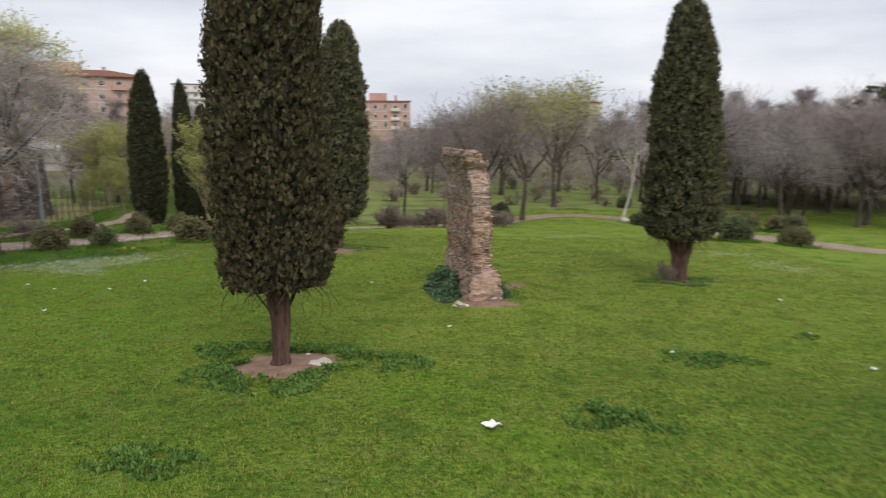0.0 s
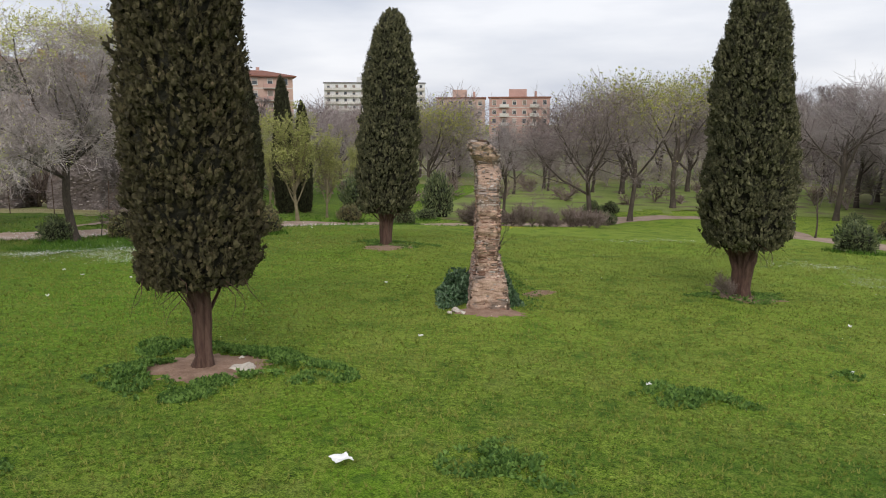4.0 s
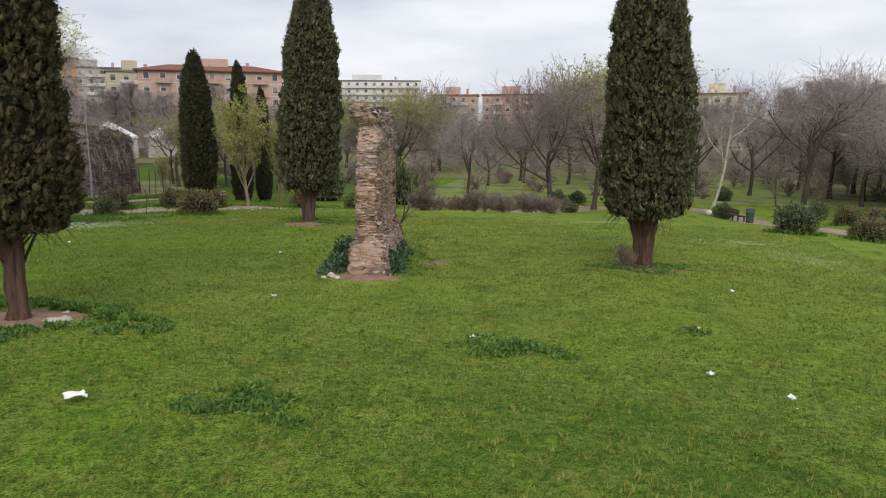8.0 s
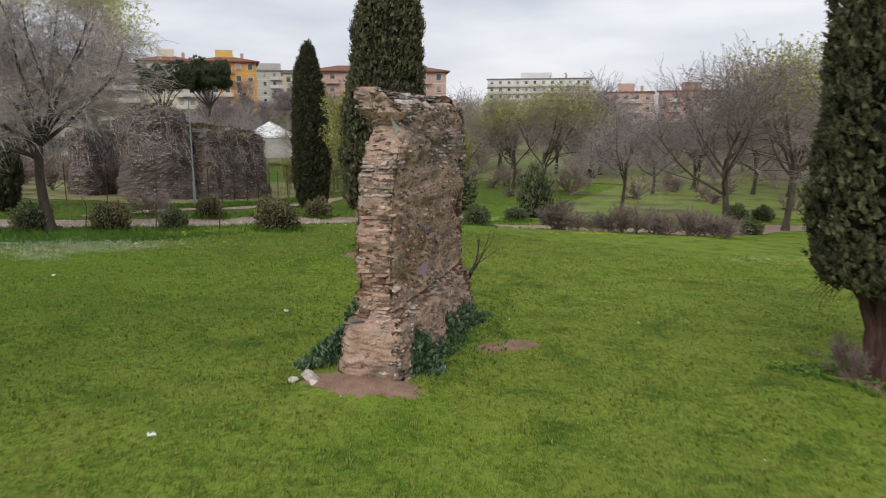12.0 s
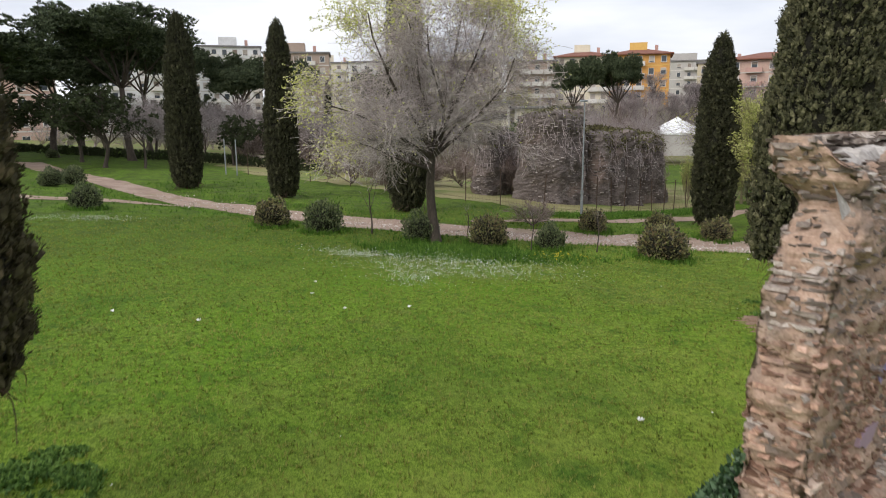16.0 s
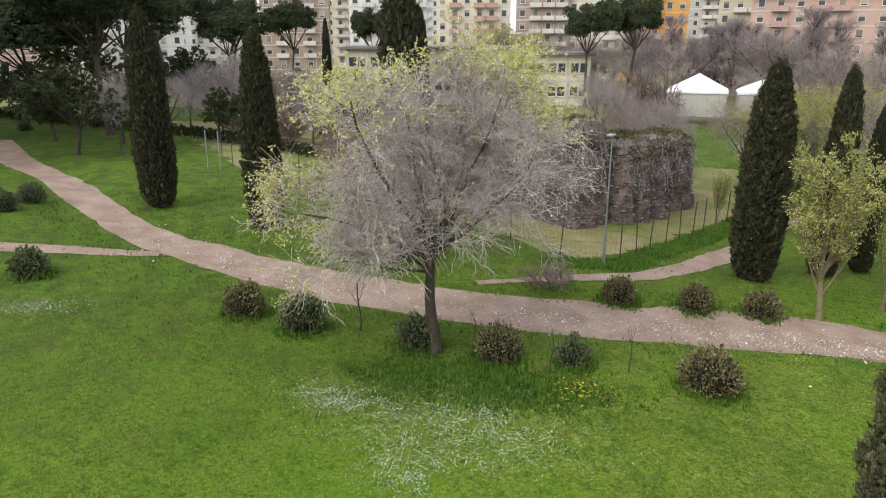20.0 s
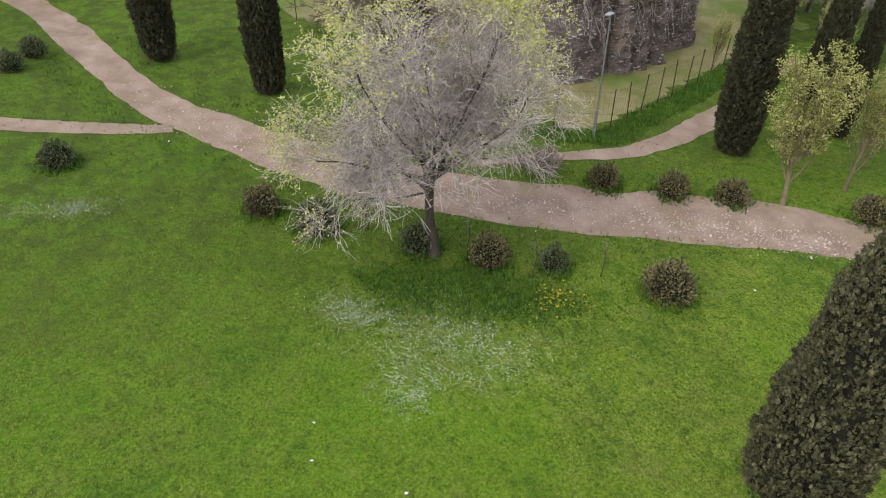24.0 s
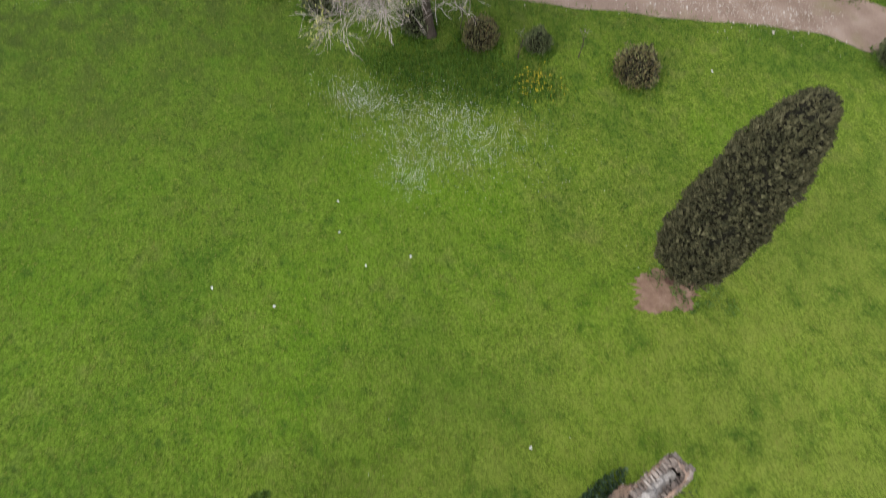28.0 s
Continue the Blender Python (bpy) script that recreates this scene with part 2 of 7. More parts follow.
M_STONE = surface("pale_stone", [(0.30, 0.26, 0.22), (0.48, 0.43, 0.37), (0.62, 0.57, 0.50)], scale=4, fine=30, bump=0.5, island=0.4, piece=0.4)
M_PAPER = surface("white_paper", [(0.72, 0.72, 0.72), (0.85, 0.85, 0.84)], scale=5, fine=20, bump=0.2, depth=0.005)
M_CYP = surface("cypress_spray", [(0.016, 0.017, 0.009), (0.046, 0.048, 0.023), (0.112, 0.108, 0.055), (0.215, 0.20, 0.115)], scale=4.5, fine=22, bump=0, island=0.11, rough=0.85)
M_CYP_BROWN = surface("cypress_spray_brownish", [(0.016, 0.014, 0.008), (0.044, 0.037, 0.018), (0.074, 0.066, 0.03), (0.14, 0.105, 0.06)], scale=3.5, fine=22, bump=0, island=0.16, rough=0.85)
M_CYP_DARK = surface("dark_cypress_spray", [(0.010, 0.011, 0.006), (0.028, 0.03, 0.014), (0.062, 0.063, 0.03), (0.12, 0.115, 0.06)], scale=4.5, fine=22, bump=0, island=0.16, rough=0.85)
# Near-black: the shade deep inside crowns and shrubs is put into this colour.
M_CYP_CORE = surface("dark_shade_core", [(0.008, 0.008, 0.005), (0.02, 0.019, 0.010)], scale=4, fine=20, bump=0.8, depth=0.1)
M_CYP_BARK = surface("cypress_bark", [(0.032, 0.018, 0.014), (0.085, 0.048, 0.036), (0.155, 0.097, 0.074)], scale=9, fine=40, bump=1.0, depth=0.06, stretch=(1, 1, 0.10))
M_BARK = surface("dark_bark", [(0.035, 0.028, 0.022), (0.075, 0.06, 0.048), (0.13, 0.105, 0.085)], scale=5, fine=30, bump=0.8, depth=0.02, stretch=(1, 1, 0.25))
M_TWIG = surface("grey_twig", [(0.19, 0.16, 0.157), (0.32, 0.272, 0.27), (0.44, 0.39, 0.388)], scale=1, fine=6, bump=0, island=0.5)
M_TWIG_DARK = surface("brown_twig", [(0.17, 0.133, 0.126), (0.285, 0.232, 0.223), (0.40, 0.34, 0.33)], scale=1, fine=6, bump=0, island=0.5, piece=0.25)
M_WHITE_BARK = surface("pale_bark", [(0.24, 0.21, 0.18), (0.42, 0.39, 0.34), (0.55, 0.52, 0.47)], scale=4, fine=20, bump=0.4)
M_BOUGH = surface("grey_brown_bough", [(0.12, 0.098, 0.09), (0.22, 0.186, 0.174), (0.32, 0.275, 0.26)], scale=4, fine=24, bump=0.5)
M_SAP_BARK = surface("yellowish_sapling_bark", [(0.12, 0.10, 0.055), (0.20, 0.17, 0.10), (0.29, 0.255, 0.165)], scale=4, fine=20, bump=0.4)
M_BUD = surface("young_leaf", [(0.46, 0.48, 0.12), (0.62, 0.63, 0.21), (0.76, 0.76, 0.36)], scale=1, fine=6, bump=0, island=0.6, translucent=0.4)
M_SAP = surface("sapling_leaf", [(0.26, 0.29, 0.07), (0.41, 0.43, 0.14), (0.56, 0.56, 0.24)], scale=1, fine=6, bump=0, island=0.6, translucent=0.35)
M_OLIVE = surface("olive_green_leaf", [(0.03, 0.045, 0.015), (0.07, 0.09, 0.03), (0.12, 0.14, 0.06)], scale=1, fine=6, bump=0, island=0.6, translucent=0.15)
M_SHRUB = surface("shrub_leaf", [(0.04, 0.058, 0.024), (0.10, 0.13, 0.05), (0.20, 0.23, 0.105)], scale=3, fine=9, bump=0, island=0.6, translucent=0.1, rough=0.5, spec=0.5)
M_SHRUB_RED = surface("reddish_shrub_leaf", [(0.048, 0.048, 0.027), (0.125, 0.108, 0.05), (0.23, 0.165, 0.085), (0.23, 0.24, 0.09)], scale=3, fine=9, bump=0, island=0.7, translucent=0.1, rough=0.5, spec=0.5)
M_PINE = surface("pine_needles", [(0.028, 0.04, 0.02), (0.058, 0.078, 0.036), (0.10, 0.122, 0.062)], scale=1, fine=6, bump=0, island=0.6)
M_BRICK = surface("weathered_brick", [(0.17, 0.098, 0.068), (0.40, 0.245, 0.18), (0.58, 0.39, 0.29), (0.70, 0.56, 0.46)], scale=2.2, fine=30, bump=0.7, depth=0.015, piece=0.4, island=0.4, stain=(0.19, 0.155, 0.13), stain_scale=1.5, stain_at=(0.54, 0.74))
M_RUBBLE = surface("eroded_mortar", [(0.21, 0.135, 0.095), (0.40, 0.275, 0.205), (0.57, 0.43, 0.34)], scale=4.5, fine=34, bump=1.0, depth=0.04, stain=(0.15, 0.122, 0.104), stain_scale=2.2, stain_at=(0.48, 0.66))
M_TUFA = surface("lichened_grey_brick", [(0.16, 0.128, 0.11), (0.29, 0.24, 0.205), (0.43, 0.37, 0.325), (0.60, 0.55, 0.50)], scale=2.2, fine=26, bump=0.8, depth=0.02, piece=0.4, island=0.4)
M_SPRAY = surface("violet_spray_paint", [(0.24, 0.20, 0.44), (0.36, 0.30, 0.48)], scale=6, fine=40, bump=0.3, rough=0.7)
M_SPRAY_PINK = surface("faded_pink_spray_paint", [(0.34, 0.24, 0.30), (0.42, 0.30, 0.36)], scale=6, fine=40, bump=0.3, rough=0.7)
M_RUIN = surface("ruin_masonry", [(0.055, 0.045, 0.04), (0.13, 0.107, 0.098), (0.25, 0.212, 0.198)], scale=0.9, fine=9, bump=1.0, depth=0.08, stretch=(1, 1, 1.6), stain=(0.22, 0.165, 0.142), stain_scale=0.35, stain_at=(0.54, 0.68))
M_RUIN_STONE = surface("ruin_stones", [(0.08, 0.067, 0.06), (0.19, 0.16, 0.146), (0.37, 0.325, 0.305)], scale=2, fine=14, bump=0.6, island=0.5)
M_CREEPER = surface("brown_green_creeper", [(0.05, 0.042, 0.02), (0.10, 0.088, 0.04), (0.15, 0.15, 0.06)], scale=0.7, fine=6, bump=0, island=0.6, translucent=0.15)
M_RUST = surface("rusty_iron", [(0.05, 0.035, 0.028), (0.11, 0.07, 0.05)], scale=6, fine=30, bump=0.3, metal=0.3, rough=0.7)
M_STEEL = surface("galvanised_steel", [(0.26, 0.28, 0.30), (0.40, 0.42, 0.44)], scale=6, fine=30, bump=0.1, metal=0.7, rough=0.45)
M_BIN = surface("dark_green_painted_metal", [(0.025, 0.04, 0.038), (0.06, 0.085, 0.082)], scale=5, fine=30, bump=0.1, rough=0.45)
M_WOOD = surface("weathered_bench_wood", [(0.05, 0.032, 0.024), (0.11, 0.072, 0.052)], scale=5, fine=40, bump=0.3, stretch=(0.2, 1, 1))
M_CANVAS = surface("white_canvas", [(0.70, 0.71, 0.73), (0.82, 0.83, 0.84)], scale=1, fine=8, bump=0.1)
M_WALL = {k: surface("plaster_" + k, [tuple(v * 0.82 for v in c), c, tuple(min(0.9, v * 1.1) for v in c)], scale=0.25, fine=2.5, bump=0.15, rough=0.9) for k, c in (
    ("orange", (0.62, 0.33, 0.10)), ("ochre", (0.66, 0.42, 0.13)), ("cream", (0.66, 0.60, 0.48)), ("pink", (0.50, 0.35, 0.29)), ("rose", (0.46, 0.29, 0.25)), ("white", (0.66, 0.66, 0.66)),
    ("grey", (0.42, 0.40, 0.38)), ("brown", (0.36, 0.28, 0.23)), ("yellowish", (0.50, 0.44, 0.32)))}
M_ROOF = surface("clay_tile_roof", [(0.16, 0.07, 0.05), (0.26, 0.12, 0.09)], scale=1, fine=8, bump=0.6, depth=0.1)
M_ROOF_GREY = surface("grey_roof", [(0.13, 0.125, 0.125), (0.22, 0.21, 0.21)], scale=1, fine=8, bump=0.3)
M_GLASS = glass_material("window_glass", (0.05, 0.06, 0.07))
M_SHUTTER = surface("roller_shutter", [(0.20, 0.16, 0.13), (0.42, 0.38, 0.34)], scale=3, fine=20, bump=0.2, piece=0.6)
M_RAIL = surface("balcony_parapet", [(0.50, 0.47, 0.43), (0.62, 0.60, 0.57)], scale=1, fine=8, bump=0.1, piece=0.3)
M_DRY = surface("dry_rough_grass", [(0.15, 0.15, 0.05), (0.24, 0.215, 0.095), (0.33, 0.29, 0.16)], scale=0.6, fine=14, bump=0.7, depth=0.08, stain=(0.12, 0.17, 0.03), stain_scale=0.25, stain_at=(0.45, 0.65))
M_HEDGE = surface("hedge_leaf", [(0.025, 0.035, 0.014), (0.06, 0.075, 0.03)], scale=2, fine=12, bump=0.6, depth=0.08, island=0.4)
M_LITTERED = surface("woodland_floor", [(0.10, 0.12, 0.035), (0.17, 0.17, 0.06), (0.23, 0.21, 0.10)], scale=0.3, fine=6, bump=0.6, depth=0.1, stain=(0.13, 0.19, 0.035), stain_scale=0.12, stain_at=(0.5, 0.62))
M_TWIG_PALE = surface("pale_lilac_grey_twig", [(0.30, 0.252, 0.243), (0.49, 0.425, 0.412), (0.65, 0.575, 0.56)], scale=1, fine=6, bump=0, island=0.5)
M_WOODS = surface("woodland_twig", [(0.17, 0.138, 0.135), (0.29, 0.24, 0.238), (0.38, 0.325, 0.322), (0.36, 0.35, 0.19)], scale=0.05, fine=0.3, bump=0, island=0.35)
M_BUD_DULL = surface("yellow_green_haze_leaf", [(0.25, 0.28, 0.035), (0.40, 0.42, 0.07), (0.54, 0.54, 0.13)], scale=1, fine=6, bump=0, island=0.6, translucent=0.3)
M_THICKET = surface("brown_thicket_twig", [(0.11, 0.08, 0.066), (0.20, 0.152, 0.13), (0.30, 0.238, 0.208)], scale=1, fine=6, bump=0, island=0.5, piece=0.3)
M_CAP = surface("pale_lichened_stone", [(0.24, 0.22, 0.20), (0.42, 0.39, 0.365), (0.60, 0.57, 0.54)], scale=2.5, fine=26, bump=0.8, depth=0.03)
M_MEADOW = surface("dull_meadow_grass", [(0.11, 0.16, 0.028), (0.19, 0.245, 0.05), (0.27, 0.305, 0.09)], scale=0.5, fine=9, bump=0.6, depth=0.06, stain=(0.13, 0.11, 0.06), stain_scale=0.3, stain_at=(0.52, 0.66))
M_GRAVEL = surface("pale_gravel", [(0.40, 0.34, 0.295), (0.54, 0.48, 0.43), (0.68, 0.63, 0.58)], scale=4, fine=30, bump=0.3, island=0.5)

# ---------------------------------------------------------------- geometry helpers
RNG = np.random.default_rng(7)


def mesh_of(name, chunks, mats, smooth=False):
    """One mesh from chunks of (vertices, faces) or (vertices, faces, material slot); faces are rows of three or four."""
    vs, idx, starts, totals, slots, base, at = [], [], [], [], [], 0, 0
    for ch in chunks:
        v, f = np.asarray(ch[0], float).reshape(-1, 3), np.asarray(ch[1], int)
        if len(f) == 0:
            continue
        k = f.shape[1]
        vs.append(v)
        idx.append((f + base).ravel())
        starts.append(at + np.arange(len(f)) * k)
        totals.append(np.full(len(f), k))
        slots.append(np.full(len(f), ch[2] if len(ch) > 2 else 0))
        base += len(v)
        at += f.size
    me = bpy.data.meshes.new(name)
    v, ix = np.concatenate(vs), np.concatenate(idx)
    st, to, sl = np.concatenate(starts), np.concatenate(totals), np.concatenate(slots)
    me.vertices.add(len(v))
    me.vertices.foreach_set("co", v.astype(np.float32).ravel())
    me.loops.add(len(ix))
    me.loops.foreach_set("vertex_index", ix.astype(np.int32))
    me.polygons.add(len(st))
    me.polygons.foreach_set("loop_start", st.astype(np.int32))
    me.polygons.foreach_set("loop_total", to.astype(np.int32))
    for m in mats if isinstance(mats, (list, tuple)) else [mats]:
        me.materials.append(m)
    me.polygons.foreach_set("material_index", sl.astype(np.int32))
    me.polygons.foreach_set("use_smooth", np.full(len(st), smooth, bool))
    me.update(calc_edges=True)
    return me


def part(name, chunks, mats, parent=None, label="", smooth=False, at=None):
    """One mesh object, under a thing or a part."""
    ob = new(name, chunks if isinstance(chunks, bpy.types.Mesh) else mesh_of(name, chunks, mats, smooth))
    if parent is not None:
        ob.parent = parent
    if at is not None:
        ob.matrix_basis = at
    return tagged(ob, label=label)


def thing(name, label, category, at=None, group="", kind=""):
    ob = new(name)
    ob.empty_display_size = 0.2
    if at is not None:
        ob.matrix_basis = at
    return tagged(ob, label, category, group, kind)


def soft_clamp(v, a, b, w=8.0):
    def sp(q):
        return w * np.log1p(np.exp(np.clip(q / w, -60, 60)))
    return a + sp(v - a) - sp(v - b)


def ease(a, b, v):
    u = np.clip((v - a) / (b - a), 0, 1)
    return u * u * (3 - 2 * u)


MAIN_WAY = np.array([(-70, 14.5), (-58, 15.5), (-48.5, 18.2), (-38.6, 19.4), (-33, 20.7), (-27.5, 23.4), (-22.6, 26.6), (-19, 30.2), (-15.5, 35.0), (-10.9, 41.2),
                     (-4, 45), (2, 51), (7.5, 59), (12.5, 61.5), (15.8, 57), (16.8, 46), (19, 36.5), (24.5, 28), (38, 20), (60, 14), (90, 10)], float)


def way_distance(x, y, way):
    x, y = np.asarray(x, float), np.asarray(y, float)
    best = np.full(x.shape, 1e9)
    for (ax, ay), (bx, by) in zip(way, way[1:]):
        dx, dy = bx - ax, by - ay
        u = np.clip(((x - ax) * dx + (y - ay) * dy) / (dx * dx + dy * dy), 0, 1)
        best = np.minimum(best, np.hypot(x - ax - u * dx, y - ay - u * dy))
    return best


def level(x, y):
    """The ground's height."""
    return (0.11 - 0.0133 * soft_clamp(x, -38, 38) - 0.052 * soft_clamp(y, -17, 63) - 0.6 * ease(36, 52, y)
            - 0.3 * np.exp(-(way_distance(x, y, MAIN_WAY) / 2.6) ** 2) + 0.3 * np.exp(-((x + 4.2) ** 2 + (y - 27.0) ** 2) / 24))


def on(x, y, dz=0.0, turn=0.0, size=1.0):
    s = size if isinstance(size, (tuple, list)) else (size, size, size)
    return Matrix.LocRotScale((x, y, float(level(np.array(x), np.array(y))) + dz), Euler((0, 0, radians(turn))), s)


def tubes(P, R, sides=5, closed=False):
    """Swept tubes round polylines P (n, k, 3) with radii R (n, k)."""
    P, R = np.asarray(P, float), np.asarray(R, float)
    n, k = R.shape
    T = np.gradient(P, axis=1)
    T /= np.linalg.norm(T, axis=2, keepdims=True) + 1e-9
    ref = np.where(np.abs(T[..., 2:3]) > 0.9, np.array([1.0, 0, 0]), np.array([0, 0, 1.0]))
    U = np.cross(T, ref)
    U /= np.linalg.norm(U, axis=2, keepdims=True) + 1e-9
    W = np.cross(T, U)
    a = np.arange(sides) * 2 * np.pi / sides
    V = P[:, :, None] + R[:, :, None, None] * (U[:, :, None] * np.cos(a)[None, None, :, None] + W[:, :, None] * np.sin(a)[None, None, :, None])
    i = np.arange(n)[:, None, None] * k * sides + np.arange(k - 1)[None, :, None] * sides
    j = np.arange(sides)[None, None, :]
    j2 = (j + 1) % sides
    F = np.stack([i + j, i + j2, i + sides + j2, i + sides + j], -1).reshape(-1, 4)
    return V.reshape(-1, 3), F


def frames_of(Z, spin):
    """Rotation matrices whose z is Z, turned by spin."""
    Z = Z / (np.linalg.norm(Z, axis=1, keepdims=True) + 1e-9)
    ref = np.where(np.abs(Z[:, 2:3]) > 0.95, np.array([1.0, 0, 0]), np.array([0, 0, 1.0]))
    X = np.cross(ref, Z)
    X /= np.linalg.norm(X, axis=1, keepdims=True) + 1e-9
    Y = np.cross(Z, X)
    c, s = np.cos(spin)[:, None], np.sin(spin)[:, None]
    return np.stack([X * c + Y * s, Y * c - X * s, Z], 2)


def scatter(template, pos, zdir, size, spin=None, rng=RNG, jitter=0.0):
    """Copies of a template (vertices, faces), joined: at pos, with its z along zdir, of the given sizes."""
    tv, tf = np.asarray(template[0], float), np.asarray(template[1], int)
    pos, n = np.asarray(pos, float), len(pos)
    size = np.asarray(size, float)
    if size.ndim == 1:
        size = np.repeat(size[:, None], 3, 1)
    if spin is None:
        spin = rng.uniform(0, 2 * np.pi, n)
    M = frames_of(np.asarray(zdir, float) + np.zeros((n, 3)), spin)
    L = tv[None] * size[:, None]
    if jitter:
        L = L + rng.normal(0, jitter, L.shape) * size[:, None]
    V = np.einsum("nij,nkj->nki", M, L) + pos[:, None]
    F = tf[None] + (np.arange(n) * len(tv))[:, None, None]
    return V.reshape(-1, 3), F.reshape(-1, tf.shape[1])


def unit(v):
    return v / (np.linalg.norm(v, axis=-1, keepdims=True) + 1e-9)


def blade_tuft(count, spread, seed, width=0.16):
    """A tuft of narrow triangles that fan out from one root; one unit high."""
    r = np.random.default_rng(seed)
    V, F = [], []
    for i in range(count):
        a, lean, h = r.uniform(0, 2 * np.pi), r.uniform(0.15, 1) * spread, r.uniform(0.6, 1.0)
        d = np.array([np.cos(a), np.sin(a), 0])
        e = np.array([-d[1], d[0], 0]) * width * r.uniform(0.7, 1.2) / 2
        root = d * r.uniform(0, 0.3) * spread
        V += [root - e, root + e, root + d * lean * h + np.array([0, 0, h])]
        F.append([3 * i, 3 * i + 1, 3 * i + 2])
    return np.array(V), np.array(F)


def spray(count, spread, seed, width=0.22):
    """Pointed leaves (two triangles each) that fan out from one root, one unit long, for foliage."""
    r = np.random.default_rng(seed)
    V, F = [], []
    for i in range(count):
        a, lean, h = r.uniform(0, 2 * np.pi), r.uniform(0.1, 1) * spread, r.uniform(0.55, 1.0)
        d = unit(np.array([np.cos(a) * lean, np.sin(a) * lean, 1.0]))
        e = unit(np.cross(d, r.normal(size=3))) * width * h * 0.5
        root, mid, tip = d * 0.05, d * h * r.uniform(0.4, 0.6), d * h
        V += [root, mid - e, tip, mid + e]
        F += [[4 * i, 4 * i + 1, 4 * i + 2], [4 * i, 4 * i + 2, 4 * i + 3]]
    return np.array(V), np.array(F)


def leaf(seed=0):
    """A folded leaf of four triangles, one unit long, lying along z."""
    return (np.array([[0, 0, 0], [-0.3, 0.08, 0.4], [0.3, 0.08, 0.4], [0, 0, 1.0], [0, -0.06, 0.45]], float),
            np.array([[0, 4, 1], [0, 2, 4], [1, 4, 3], [4, 2, 3]]))


def box(x0, x1, y0, y1, z0, z1, bevel=0.0):
    """A box with its edges cut."""
    if not bevel:
        V = np.array([[x, y, z] for z in (z0, z1) for y in (y0, y1) for x in (x0, x1)], float)
        return V, np.array([[0, 2, 3, 1], [4, 5, 7, 6], [0, 1, 5, 4], [2, 6, 7, 3], [0, 4, 6, 2], [1, 3, 7, 5]])
    b = bevel
    ring = [(x0 + b, y0), (x1 - b, y0), (x1, y0 + b), (x1, y1 - b), (x1 - b, y1), (x0 + b, y1), (x0, y1 - b), (x0, y0 + b)]
    inner = [(x0 + b, y0 + b), (x1 - b, y0 + b), (x1 - b, y0 + b), (x1 - b, y1 - b), (x1 - b, y1 - b), (x0 + b, y1 - b), (x0 + b, y1 - b), (x0 + b, y0 + b)]
    V = [(*p, z0) for p in inner] + [(*p, z0 + b) for p in ring] + [(*p, z1 - b) for p in ring] + [(*p, z1) for p in inner]
    F = [[r * 8 + i, r * 8 + (i + 1) % 8, (r + 1) * 8 + (i + 1) % 8, (r + 1) * 8 + i] for r in range(3) for i in range(8)]
    F += [[24, 25, 27, 29], [0, 6, 4, 2]]
    F[-2] = [24, 26, 28, 30]
    return np.array(V, float), np.array(F)


def lathe(profile, sides=12):
    """A turned body from (radius, height) rows, with its ends closed."""
    a = np.arange(sides) * 2 * np.pi / sides
    V = np.array([[r * np.cos(t), r * np.sin(t), z] for r, z in profile for t in a])
    k = len(profile)
    F = [[i * sides + j, i * sides + (j + 1) % sides, (i + 1) * sides + (j + 1) % sides, (i + 1) * sides + j] for i in range(k - 1) for j in range(sides)]
    n = len(V)
    V = np.vstack([V, [0, 0, profile[0][1]], [0, 0, profile[-1][1]]])
    F += [[n, (j + 1) % sides, j, j] for j in range(sides)] + [[n + 1, (k - 1) * sides + j, (k - 1) * sides + (j + 1) % sides, (k - 1) * sides + (j + 1) % sides] for j in range(sides)]
    quads = np.array([f for f in F if f[2] != f[3]])
    tris = np.array([f[:3] for f in F if f[2] == f[3]])
    return [(V, quads), (V, tris)]


def rough(V, amount, scale, seed=0.0):
    """Moves vertices by smooth noise."""
    off = Vector((seed * 7.3, seed * 3.1, seed * 5.7))
    return np.array([np.array(v) + amount * np.array(noise.noise_vector(Vector(v) * scale + off)) for v in V])


def turned(V, deg, x=0.0, y=0.0, z=0.0):
    c, s = np.cos(radians(deg)), np.sin(radians(deg))
    V = np.asarray(V, float)
    return np.stack([V[:, 0] * c - V[:, 1] * s + x, V[:, 0] * s + V[:, 1] * c + y, V[:, 2] + z], 1)


# ---------------------------------------------------------------- ground and ways
def axis(*spans):
    return np.unique(np.concatenate([np.arange(a, b, s) for a, b, s in spans]))


gx = axis((-3000, -400, 200), (-400, -100, 30), (-100, -48, 4), (-48, 28, 0.5), (28, 100, 4), (100, 400, 30), (400, 3001, 200))
gy = axis((-3000, -400, 200), (-400, -40, 30), (-40, 0, 4), (0, 64, 0.5), (64, 130, 3), (130, 400, 30), (400, 3001, 200))
GX, GY = np.meshgrid(gx, gy, indexing="ij")
GZ = level(GX, GY)
near_lawn = (GX > -48) & (GX < 28) & (GY > 0) & (GY < 64)
bumps = sum(a * np.sin(GX * p + GY * q + s) for a, p, q, s in ((0.018, 1.1, 0.7, 0.3), (0.014, -0.8, 1.5, 1.2), (0.01, 2.3, -1.9, 2.1)))
GZ = GZ + np.where(near_lawn, bumps, 0)
nx, ny = len(gx), len(gy)
gi = (np.arange(nx - 1)[:, None] * ny + np.arange(ny - 1)[None]).reshape(-1)
ground = part("ground", [(np.stack([GX, GY, GZ], -1).reshape(-1, 3), np.stack([gi, gi + ny, gi + ny + 1, gi + 1], 1))], M_LAWN, smooth=True)
tagged(ground, "green park lawn of short spring grass, sloping gently down", "lawn", kind="structure")


